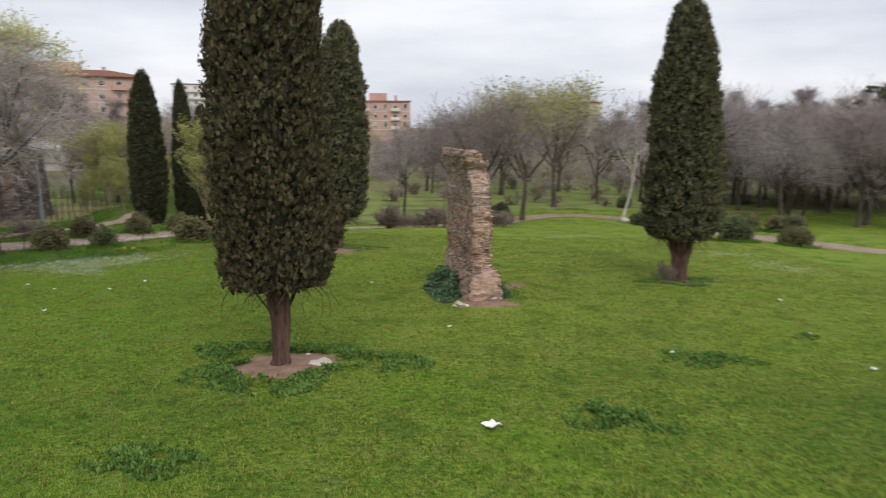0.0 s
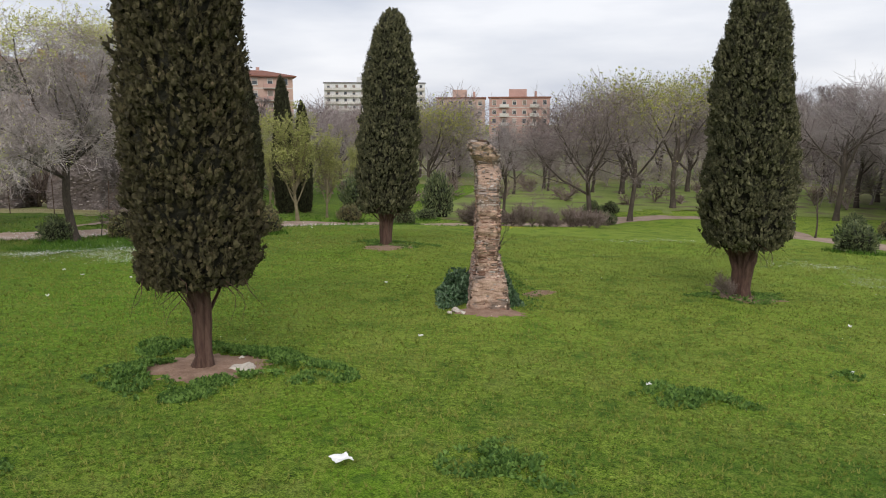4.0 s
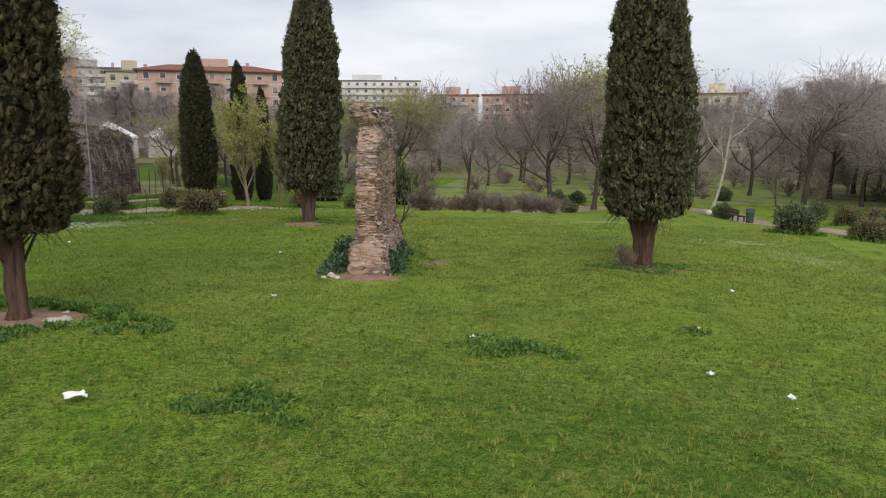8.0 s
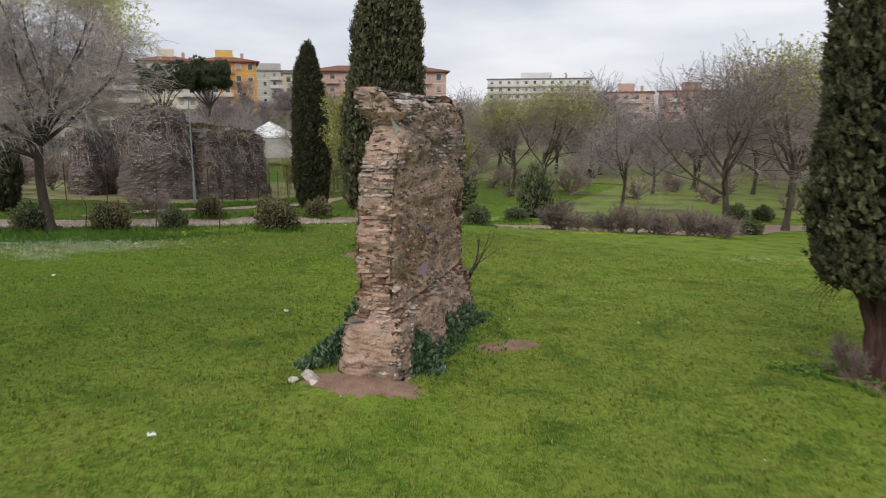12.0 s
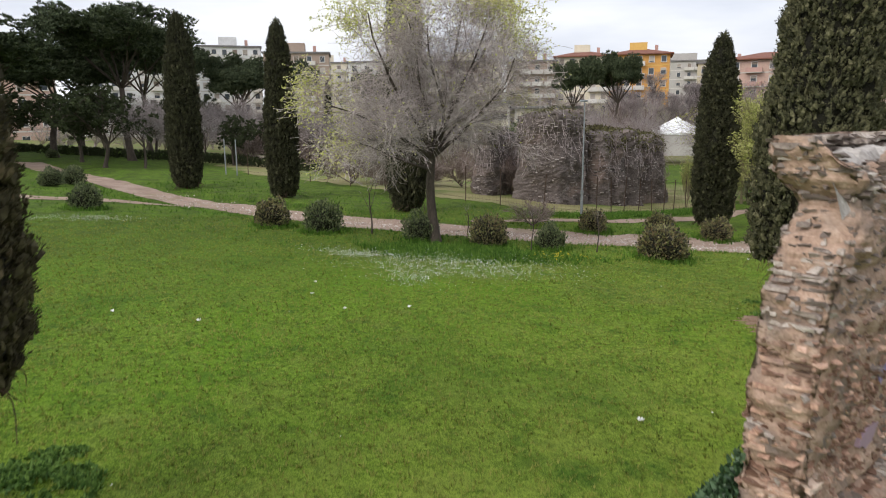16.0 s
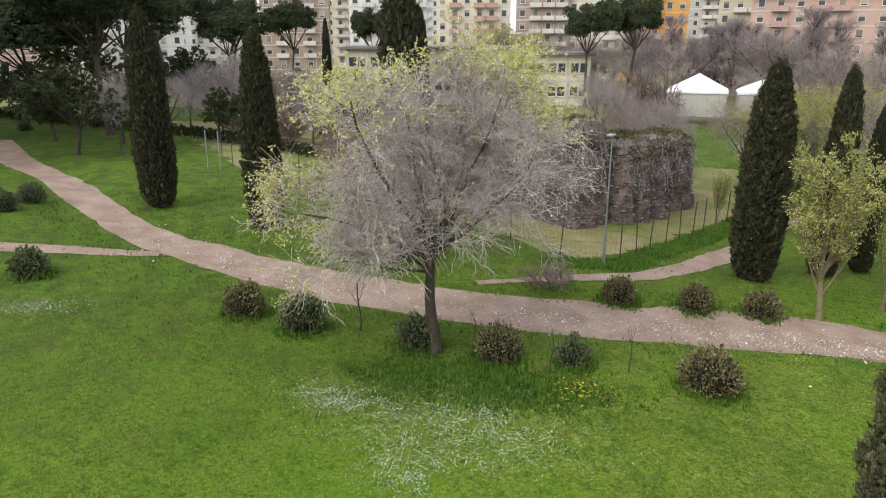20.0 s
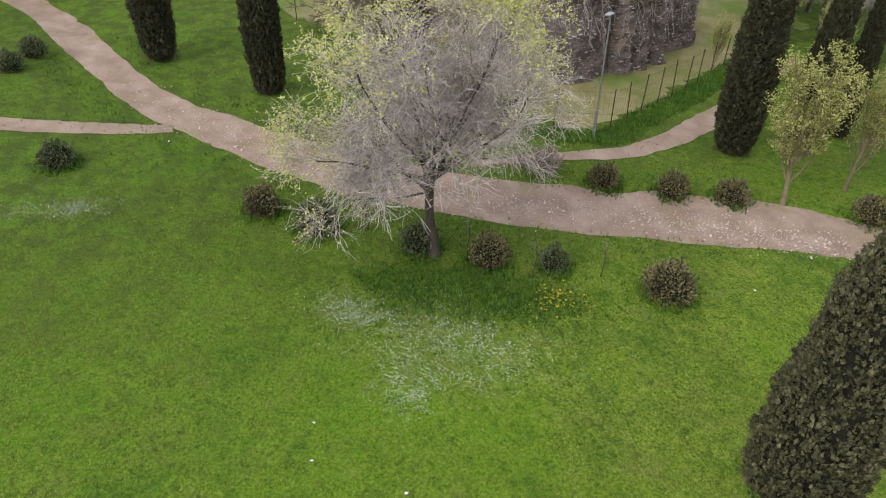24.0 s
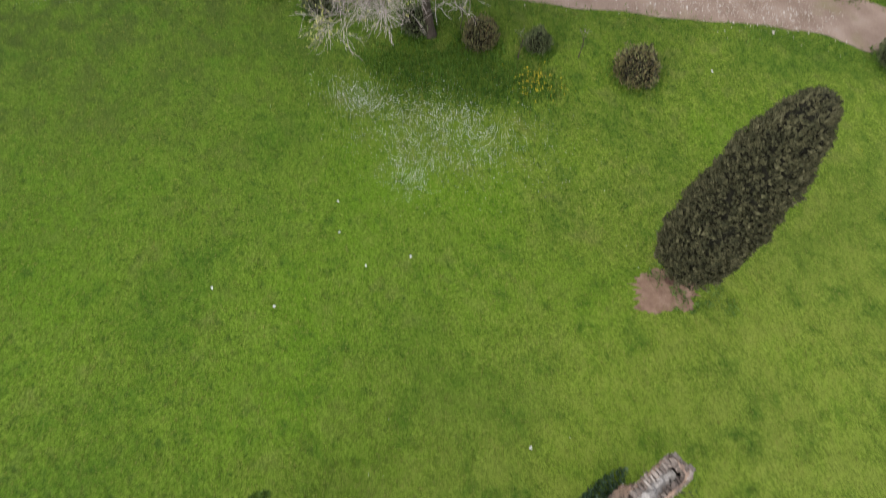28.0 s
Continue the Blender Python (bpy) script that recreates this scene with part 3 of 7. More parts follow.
def strip(way, widths, dz, seed, step=0.4, cross=7):
    """A worn way with uneven edges, laid on the ground."""
    way = np.asarray(way, float)
    s = np.concatenate([[0], np.cumsum(np.hypot(*np.diff(way, axis=0).T))])
    t = np.arange(0, s[-1], step)
    fine = [np.interp(t, s, way[:, i]) for i in (0, 1)]
    ker = np.ones(13) / 13
    pad = [np.convolve(np.pad(c, 6, mode="edge"), ker, "valid") for c in fine]
    c = np.stack(pad, 1)
    d = unit(np.gradient(c, axis=0))
    nrm = np.stack([-d[:, 1], d[:, 0]], 1)
    w = np.interp(t, s, widths)
    r = np.random.default_rng(seed)

    def wobble():
        v = r.normal(0, 1, len(t))
        return np.convolve(v, np.ones(5) / 5, "same") * 0.28 + np.convolve(v, np.ones(21) / 21, "same") * 0.9
    lo, hi = -w / 2 + wobble() * 0.5, w / 2 + wobble() * 0.5
    u = np.linspace(0, 1, cross)
    off = lo[:, None] * (1 - u) + hi[:, None] * u
    X, Y = c[:, 0:1] + nrm[:, 0:1] * off, c[:, 1:2] + nrm[:, 1:2] * off
    Z = level(X, Y) + dz + r.normal(0, 0.006, X.shape) - 0.02 * (np.abs(u - 0.5) > 0.45)
    bump = sum(a * np.sin(X * p + Y * q + e) for a, p, q, e in ((0.018, 1.1, 0.7, 0.3), (0.014, -0.8, 1.5, 1.2), (0.01, 2.3, -1.9, 2.1)))
    inside = (X > -48) & (X < 28) & (Y > 0) & (Y < 64)
    Z = Z + np.where(inside, bump, 0)
    k = len(t)
    i = (np.arange(k - 1)[:, None] * cross + np.arange(cross - 1)[None]).reshape(-1)
    return np.stack([X, Y, Z], -1).reshape(-1, 3), np.stack([i, i + cross, i + cross + 1, i + 1], 1)


def bump_at(x, y):
    x, y = np.asarray(x, float), np.asarray(y, float)
    b = sum(a * np.sin(x * p + y * q + s) for a, p, q, s in ((0.018, 1.1, 0.7, 0.3), (0.014, -0.8, 1.5, 1.2), (0.01, 2.3, -1.9, 2.1)))
    return level(x, y) + np.where((x > -48) & (x < 28) & (y > 0) & (y < 64), b, 0)


path_main = part("path", [strip(MAIN_WAY, [2.2, 2.2, 2.0, 1.9, 2.1, 2.8, 3.2, 3.5, 3.3, 3.3, 3.6, 3.4, 3.0, 2.6, 2.6, 2.8, 3.0, 3.0, 2.6, 2.4, 2.2], 0.035, 3)], M_PATH, smooth=True)
tagged(path_main, "trodden pinkish dirt path with gravel, winding through the lawn", "path", kind="structure")
SIDE_WAY = [(-30.6, 21.2), (-31.2, 18.4), (-32.2, 16.6), (-33.4, 14.4), (-36.5, 10.5), (-42, 6)]
path_side = part("path", [strip(SIDE_WAY, [1.0, 1.1, 1.0, 1.0, 1.1, 1.2], 0.041, 4)], M_PATH, smooth=True)
tagged(path_side, "narrow dirt path branching off the main path", "path", kind="structure")
BACK_WAY = [(-22.2, 30.2), (-21.6, 32.5), (-20.6, 35.2), (-19.6, 37.6), (-20.0, 41), (-21.4, 46), (-23.5, 52), (-25, 58)]
path_back = part("path", [strip(BACK_WAY, [0.6, 0.7, 0.9, 1.1, 1.1, 1.1, 1.0, 0.9], 0.047, 5)], M_PATH, smooth=True)
tagged(path_back, "narrow dirt track beside the wire fence", "path", kind="structure")


def soil_patch(x, y, rx, ry, turn, seed, label):
    n, rings = 64, 4
    r = np.random.default_rng(seed)
    edge = 0.95 + 0.30 * np.convolve(np.tile(r.normal(0, 1, n), 3), np.ones(7) / 7, "same")[n:2 * n] + 0.10 * r.normal(0, 1, n)
    a = np.arange(n) * 2 * np.pi / n
    V = [[0, 0]]
    for k in range(1, rings + 1):
        f = k / rings
        V += [[rx * f * e * np.cos(t), ry * f * e * np.sin(t)] for t, e in zip(a, edge)]
    V = np.array(V)
    V = turned(np.c_[V, np.zeros(len(V))], turn, x, y)
    dist = np.concatenate([[0], np.repeat(np.arange(1, rings + 1) / rings, n)])
    V[:, 2] = bump_at(V[:, 0], V[:, 1]) + 0.03 * (1 - dist ** 3) + r.normal(0, 0.004, len(V)) - 0.012 * (dist > 0.99) + 0.008
    T = [[0, 1 + j, 1 + (j + 1) % n] for j in range(n)]
    Q = [[1 + (k - 1) * n + j, 1 + k * n + j, 1 + k * n + (j + 1) % n, 1 + (k - 1) * n + (j + 1) % n] for k in range(1, rings) for j in range(n)]
    ob = part("soil_patch", [(V, np.array(T)), (V, np.array(Q))], M_SOIL, smooth=True)
    return tagged(ob, label, "bare soil", kind="structure")


CYPRESS_1, CYPRESS_2, CYPRESS_3 = (-2.98, 12.3), (-4.18, 27.2), (7.7, 22.25)
soil_patch(CYPRESS_1[0] - 0.05, CYPRESS_1[1], 1.25, 0.85, 10, 1, "bare reddish soil round the foot of a cypress")
soil_patch(CYPRESS_2[0] + 0.25, CYPRESS_2[1] - 0.4, 0.8, 1.05, -25, 2, "bare reddish soil round the foot of a cypress")
soil_patch(CYPRESS_3[0] + 0.3, CYPRESS_3[1] - 0.2, 0.95, 0.6, 0, 3, "bare reddish soil round the foot of a cypress")
soil_patch(1.1, 18.0, 0.85, 0.6, 10, 4, "trodden bare soil at the foot of the brick ruin")
soil_patch(2.1, 20.9, 0.7, 0.35, 60, 5, "bare soil beside the brick ruin")


def sheet(name, x0, x1, y0, y1, step, dz, inside, mat, label, category):
    """A piece of ground of another growth, a little above the lawn, where inside() holds."""
    X, Y = np.meshgrid(np.arange(x0, x1 + step, step), np.arange(y0, y1 + step, step), indexing="ij")
    ok = inside(X, Y)
    Z = bump_at(X, Y) + dz
    ny = X.shape[1]
    i = (np.arange(X.shape[0] - 1)[:, None] * ny + np.arange(ny - 1)[None]).reshape(-1)
    q = np.stack([i, i + ny, i + ny + 1, i + 1], 1)
    q = q[ok.ravel()[q].all(1)]
    used = np.unique(q)
    V = np.stack([X, Y, Z], -1).reshape(-1, 3)[used]
    return tagged(part(name, [(V, np.searchsorted(used, q))], mat, smooth=True), label, category, kind="structure")


FENCE = [(-53.5, 29.0), (-49.0, 28.6), (-45.6, 29.9), (-42.3, 31.0), (-38.6, 32.4), (-35.2, 33.3), (-31.6, 34.3), (-28.6, 35.0), (-26.4, 35.8), (-23.1, 36.1), (-21.8, 38.5), (-22.35, 40.1), (-22.9, 41.6),
         (-23.4, 43.3), (-23.9, 44.9), (-24.3, 46.4), (-24.9, 48.0), (-25.5, 49.8), (-26.1, 51.6), (-26.8, 53.6), (-27.6, 56), (-28.4, 58.6)]


def behind_fence(X, Y):
    fx, fy = np.array(FENCE[:10]).T
    gx2, gy2 = np.array(FENCE[10:]).T
    wav = 0.25 * np.sin(X * 2.1) + 0.2 * np.sin(Y * 2.7 + 1)
    return (Y > np.interp(X, fx, fy) + wav) & ((Y < 37.5) & (X < -22.5) | (X < np.interp(Y, gy2, gx2) + wav)) & (X > -80) & (Y < 66 + 3 * np.sin(X * 0.3))


sheet("rough_ground", -82, -20, 27, 72, 0.5, 0.02, behind_fence, M_DRY, "dry yellowish rough grass inside the fence round the ruin", "rough grass")
sheet("bare_plot", -112, -66, 32, 62, 1.0, 0.05, lambda X, Y: (np.hypot((X + 88 + 0.5 * (Y - 47)) / 19, (Y - 47) / 9) + 0.06 * np.sin(X * 0.9) + 0.06 * np.sin(Y * 1.3) < 1), M_PLOT, "bare pinkish-beige earth plot beyond the hedge", "bare soil")
sheet("woodland_floor", -420, 240, -60, 420, 4.0, 0.06, lambda X, Y: (X < -94 + 5 * np.sin(Y * 0.2)) | (Y > 84 + 6 * np.sin(X * 0.11) + 4 * np.sin(X * 0.31) - 14 * (X > 26) + 30 * ((X < -20) & (X > -75)) * 0), M_LITTERED, "leaf-strewn rough floor of the woods behind the lawn", "woodland floor")
sheet("meadow", -9, 70, 40, 96, 0.8, 0.035, lambda X, Y: (way_distance(X, Y, MAIN_WAY) > 2.6 + 0.5 * np.sin(X * 1.7) + 0.4 * np.sin(Y * 2.3)) & (Y > np.interp(X, np.array(MAIN_WAY)[8:13, 0], np.array(MAIN_WAY)[8:13, 1]) + 2) & ((X < 8) | (Y > 62) | (X > 24)), M_MEADOW, "dull green meadow with brown patches beyond the path", "meadow")
sheet("woodland_floor", -1500, 1500, -600, 1900, 25.0, 0.6, lambda X, Y: (X < -230) | (Y > 330) | (X > 230), M_LITTERED, "rough wooded ground far behind the park", "woodland floor")

# ---------------------------------------------------------------- the brick ruin on the lawn
PIER_AT, PIER_TURN = (1.08, 18.45), 9.8
PIER_Z = [0.0, 0.45, 0.82, 0.93, 1.3, 2.0, 2.85, 3.1, 3.33, 3.5, 3.6, 3.75, 3.95, 4.12]
PIER_NEAR = [-0.36, -0.31, -0.25, -0.02, 0.0, 0.03, 0.15, 0.30, 0.54, 0.72, 0.70, 0.57, 0.46, 0.5]
PIER_FAR = [3.85, 3.85, 3.88, 3.9, 3.95, 4.0, 4.1, 4.15, 4.18, 4.18, 4.15, 4.1, 4.0, 3.85]
PIER_HALF = [0.53, 0.46, 0.40, 0.285, 0.275, 0.275, 0.275, 0.27, 0.265, 0.265, 0.28, 0.33, 0.35, 0.30]
PIER_MID = [0.04, 0.03, 0.01, -0.01, -0.02, -0.02, 0.0, 0.0, -0.01, -0.02, -0.05, -0.10, -0.13, -0.15]


def pier_outline(z, s):
    """The point of the pier's outline at height z, s metres round from the near left corner, and the way out of the wall."""
    a, b, h = (np.interp(z, PIER_Z, c) for c in (PIER_NEAR, PIER_FAR, PIER_HALF))
    n = np.array(noise.noise_vector(Vector((z * 1.3, s * 0.35, 2.0))))
    w, l = 2 * h, b - a
    s = s % (2 * w + 2 * l)
    if s < w:
        p, d = np.array([-h + s, a]), np.array([0.0, -1.0])
    elif s < w + l:
        p, d = np.array([h, a + s - w]), np.array([1.0, 0.0])
    elif s < 2 * w + l:
        p, d = np.array([h - (s - w - l), b]), np.array([0.0, 1.0])
    else:
        p, d = np.array([-h, b - (s - 2 * w - l)]), np.array([-1.0, 0.0])
    p = p + np.array([np.interp(z, PIER_Z, PIER_MID), 0.0])
    e = min(abs(s - c) for c in (0, w, w + l, 2 * w + l, 2 * w + 2 * l))
    p = p - d * (0.10 if z < 0.9 else 0.06) * math.exp(-(e / 0.09) ** 2)
    bite = noise.noise(Vector((z * 4.2, s * 0.8, 6.0)))
    return p + d * (n[0] * 0.07 + min(0.02, bite * 0.10) * (z > 0.95)), d, 2 * w + 2 * l


def pier_cut(x, y):
    """The height at which the broken top cuts the pier off."""
    return 4.1 - 0.75 * max(0.0, x + 0.12) + 0.10 * noise.noise(Vector((x * 4, y * 2.5, 8)))


pier = thing("brick_pier", "ruined ancient brick pier, eroded orange-brown with a grey top", "ruin",
             at=on(PIER_AT[0], PIER_AT[1], -0.03, PIER_TURN))
zs = np.linspace(-0.1, 4.1, 234)
V = []
PER = 220
for z in zs:
    per = pier_outline(max(z, 0), 0)[2]
    for i in range(PER):
        p, d, _ = pier_outline(max(z, 0), per * i / PER)
        q = noise.noise(Vector((p[0] * 6, p[1] * 6, z * 8))) * 0.055 + noise.noise(Vector((p[0] * 14, p[1] * 14, z * 22))) * 0.035 + noise.noise(Vector((p[0] * 1.6, p[1] * 1.6, z * 1.6 + 5))) * 0.05
        if abs(d[0]) > 0.5 and 0.8 < z < 3.0:
            q *= 0.55
            if z < 0.95:
                q -= 0.08
        k = math.floor(z / 0.054)
        course = noise.noise(Vector((p[0] * 9 + k * 5.3, p[1] * 9 + k * 3.1, k * 7.7))) * 0.012 - (0.006 if z / 0.054 - k > 0.62 else 0.0)
        p = p + d * (q * (1.0 if z < 0.85 else 0.7) + course - 0.011)
        V.append((p[0], p[1], min(z, pier_cut(p[0], p[1]))))
V = np.array(V)
F = [[k * PER + i, k * PER + (i + 1) % PER, (k + 1) * PER + (i + 1) % PER, (k + 1) * PER + i] for k in range(len(zs) - 1) for i in range(PER)]
part("core", [(V, np.array(F))], M_RUBBLE, pier, "eroded mortar and rubble core", smooth=True)
# broken crown
nu, nv = 46, 12
U, W = np.meshgrid(np.linspace(0, 1, nu), np.linspace(-1, 1, nv), indexing="ij")
top_v = np.stack([W * 0.29 - 0.13, 0.52 + U * 3.25, 3.87 + 0 * U], -1).reshape(-1, 3)
top_v[:, 2] += np.array([0.13 * noise.noise(Vector((p[0] * 3, p[1] * 2.2, 1))) + 0.08 * noise.noise(Vector((p[0] * 9, p[1] * 9, 4))) for p in top_v]) + 0.05 - 0.20 * np.abs(W.ravel()) ** 4 - 0.05 * W.ravel() - 0.16 * ease(0.6, 1, U.ravel()) - 0.75 * np.clip(top_v[:, 0] + 0.12, 0, 1)
i = (np.arange(nu - 1)[:, None] * nv + np.arange(nv - 1)[None]).reshape(-1)
part("top", [(top_v, np.stack([i, i + 1, i + nv + 1, i + nv], 1))], M_CAP, pier, "broken pale grey top of the pier", smooth=False)

brick_meshes = {}
rb = np.random.default_rng(11)
for kind, m in (("brick", M_BRICK), ("grey", M_TUFA)):
    for k in range(7):
        v, f = box(-0.5, 0.5, -0.5, 0.5, -0.5, 0.5, 0.09)
        v = v * (0.82 + 0.18 * rb.uniform(0, 1, (1, 3))) + rb.normal(0, 0.10, v.shape)
        brick_meshes[kind, k] = mesh_of("brick", [(v, f)], m)
unit_box = box(-0.5, 0.5, -0.5, 0.5, -0.5, 0.5)
loose = {"brick": [], "grey": []}
pier_bricks = []
z, course = 0.05, 0
while z < 4.08:
    h = 0.033 + rb.uniform(-0.006, 0.009)
    s = rb.uniform(0, 0.2)
    per = pier_outline(z, 0)[2]
    gap = 0.021 if z < 2.9 else 0.019
    while s < per:
        length = rb.uniform(0.05, 0.115) if z < 2.9 else rb.uniform(0.05, 0.14)
        p, d, _ = pier_outline(z, s + length / 2)
        u, side_right = p[1], d[0] > 0.5
        worn = abs(d[0]) > 0.5 and 0.9 < z < (2.75 if side_right else 3.3) and (0.5 < u < 3.3 or not side_right)
        skip = 0.45 if z < 0.84 else (0.16 if worn else 0.2)
        if d[1] < -0.5 and 0.9 < z < 3 and abs(p[0]) < 0.09:
            skip = 0.3
        if z > pier_cut(p[0], p[1]):
            skip = 1.0
        if rb.uniform() > skip:
            proud = rb.uniform(-0.03, 0.012) if z < 2.9 else rb.uniform(-0.03, 0.032)
            if worn:
                proud = rb.uniform(-0.012, 0.010)
            elif d[1] < -0.5 and 0.9 < z < 2.9:
                proud = rb.uniform(-0.010, 0.024)
            grey = z + noise.noise(Vector((p[0] * 1.2, u * 1.2, z))) * 0.7 > 2.65 or z < 0.9 and rb.uniform() < 0.35 or rb.uniform() < 0.08
            thick = 0.2
            c = p + d * (proud - thick / 2)
            size = (length * rb.uniform(0.75, 1.0), thick, h * (rb.uniform(0.75, 1.25) if z < 2.9 else rb.uniform(0.8, 1.45)))
            ang = math.atan2(-d[0], d[1]) + rb.normal(0, 0.06)
            near = d[1] < -0.5 or (side_right and u < 0.55) or (side_right and z < 1.6 and u < 0.9)
            pier_bricks.append((near, "grey" if grey else "brick", c, z + h / 2 + rb.normal(0, 0.006), ang, size, rb.normal(0, 0.06)))
        s += length + rb.uniform(0.008, 0.022)
    z += h + gap
    course += 1
shown = [b for b in pier_bricks if b[0]]
shown_ids = set(id(b) for b in shown[:300])
for b in pier_bricks:
    near, kind, c, bz, ang, size, tip = b
    m = Matrix.LocRotScale((c[0], c[1], bz), Euler((0, tip, ang)), size)
    if id(b) in shown_ids:
        part("brick", brick_meshes[kind, int(rb.integers(7))], None, pier, at=m)
    else:
        v = unit_box[0] * rb.uniform(0.65, 1.05, (8, 3)) + rb.normal(0, 0.10, (8, 3))
        a = np.array(m)
        loose[kind].append((v @ a[:3, :3].T + a[:3, 3], unit_box[1]))
for kind, m in (("brick", M_BRICK), ("grey", M_TUFA)):
    tagged(part("brickwork", loose[kind], m, pier, "courses of weathered " + ("orange-brown" if kind == "brick" else "grey lichened") + " bricks"), kind="stuff")
for uu, zz, w, hh, m, lab in ((1.7, 2.0, 0.16, 0.34, M_SPRAY, "violet spray-paint mark"), (2.3, 1.75, 0.2, 0.22, M_SPRAY_PINK, "faded pink spray-paint mark"),
                              (1.5, 1.3, 0.34, 0.16, M_SPRAY_PINK, "faded pink spray-paint mark")):
    a = np.arange(14) * 2 * np.pi / 14
    rim = np.array([[0, np.cos(t) * w * rb.uniform(0.6, 1.1), np.sin(t) * hh * rb.uniform(0.6, 1.1)] for t in a])
    half = np.interp(zz, PIER_Z, PIER_HALF) + np.interp(zz, PIER_Z, PIER_MID)
    v = np.vstack([[0, 0, 0], rim]) * 0.8 + np.array([half - 0.004, uu, zz])
    v = np.vstack([v, v - np.array([0.06, 0, 0])])
    part("paint_mark", [(v, np.array([[0, 1 + j, 1 + (j + 1) % 14] for j in range(14)])), (v, np.array([[1 + j, 16 + j, 16 + (j + 1) % 14, 1 + (j + 1) % 14] for j in range(14)]))], m, pier, lab)


def stone(x, y, size, label, seed, dz=0.0, flat=0.6, group=""):
    r = np.random.default_rng(seed)
    prof = [(0.1, 0), (0.85, 0.12), (1.0, 0.4), (0.8, 0.75), (0.45, 0.95)]
    chunks = lathe(prof, 9)
    v = chunks[0][0] * np.array([1, r.uniform(0.6, 0.85), flat])
    v = rough(v, 0.35, 1.3, seed)
    v = v * size + np.array([0, 0, -0.05 * size])
    ob = part("stone", [(v, c[1]) for c in chunks], M_STONE, at=Matrix.Translation((x, y, float(bump_at(x, y)) + dz)) @ Matrix.Rotation(r.uniform(0, 6), 4, "Z"))
    return tagged(ob, label, "stone", group)


stone(0.45, 17.75, 0.16, "broken pinkish brick lump on the bare soil by the ruin", 1)
stone(0.3, 17.55, 0.1, "small pale broken brick on the bare soil by the ruin", 2)
stone(0.62, 17.6, 0.09, "small pale broken brick on the bare soil by the ruin", 3)
stone(-2.25, 12.35, 0.24, "flat pale stone lying beside a cypress trunk", 4, flat=0.35)
stone(-2.6, 12.9, 0.08, "small pale stone in the bare soil", 5)

# ---------------------------------------------------------------- foliage
LEAF, SPRAY_A, SPRAY_B = leaf(), spray(9, 0.6, 1, 0.15), spray(11, 0.95, 2, 0.2)


def leaf_mound(name, cx, cy, rx, ry, h, count, size, mat, label, category, seed, turn=0.0, holes=0.0, base=None, kind="stuff"):
    """A low mass of leaves on the ground, thick in the middle and thinning out."""
    r = np.random.default_rng(seed)
    a, q = r.uniform(0, 2 * np.pi, count), r.uniform(holes, 1.25, count) ** 0.62
    wav = 1 + 0.22 * np.sin(3 * a + seed) + 0.15 * np.sin(5 * a + 2 * seed)
    P = np.stack([q * wav * rx * np.cos(a), q * wav * ry * np.sin(a), np.zeros(count)], 1)
    P = turned(P, turn, cx, cy)
    if holes or h < 0.3:
        thin = np.array([noise.noise(Vector((p[0] * 1.9, p[1] * 1.9, seed + 3))) + 0.6 * noise.noise(Vector((p[0] * 5, p[1] * 5, seed))) for p in P]) + r.normal(0, 0.12, count) > -0.02
        P, q, count = P[thin], q[thin], int(thin.sum())
    lump = np.array([0.55 + 0.6 * noise.noise(Vector((p[0] * 2.2, p[1] * 2.2, seed))) for p in P])
    P[:, 2] = bump_at(P[:, 0], P[:, 1]) + np.clip((1 - q ** 2.5), 0.05, 1) * h * np.clip(lump, 0.1, 1.2) * r.uniform(0.3, 1, count)
    Z = unit(r.normal(0, 0.7, (count, 3)) + np.array([0, 0, 0.7]))
    ob = part(name, [scatter(LEAF, P, Z, size * r.uniform(0.6, 1.25, count), rng=r, jitter=0.04)], mat)
    return tagged(ob, label, category, kind=kind)


SPRAY_C, SPRAY_D = spray(5, 0.55, 1, 0.2), spray(5, 0.9, 2, 0.22)
fa = np.arange(5) * 2 * np.pi / 5
FLAME = (np.vstack([[[0, 0, -1.0]]] + [np.stack([np.cos(fa + o) * q, np.sin(fa + o) * q, 0 * fa + z], 1) for q, z, o in ((1.0, -0.35, 0), (0.8, 0.3, 0.6))] + [[[0, 0, 1.15]]]),
         np.array([[0, 1 + (j + 1) % 5, 1 + j] for j in range(5)] + [[11, 6 + j, 6 + (j + 1) % 5] for j in range(5)]
                  + [t for j in range(5) for t in ([1 + j, 1 + (j + 1) % 5, 6 + j], [1 + (j + 1) % 5, 6 + (j + 1) % 5, 6 + j])]))
CROWN_S = [0, 0.05, 0.15, 0.4, 0.7, 0.86, 0.95, 1.0]
CROWN_R = [0.7, 0.93, 1.0, 1.0, 0.88, 0.66, 0.4, 0.08]


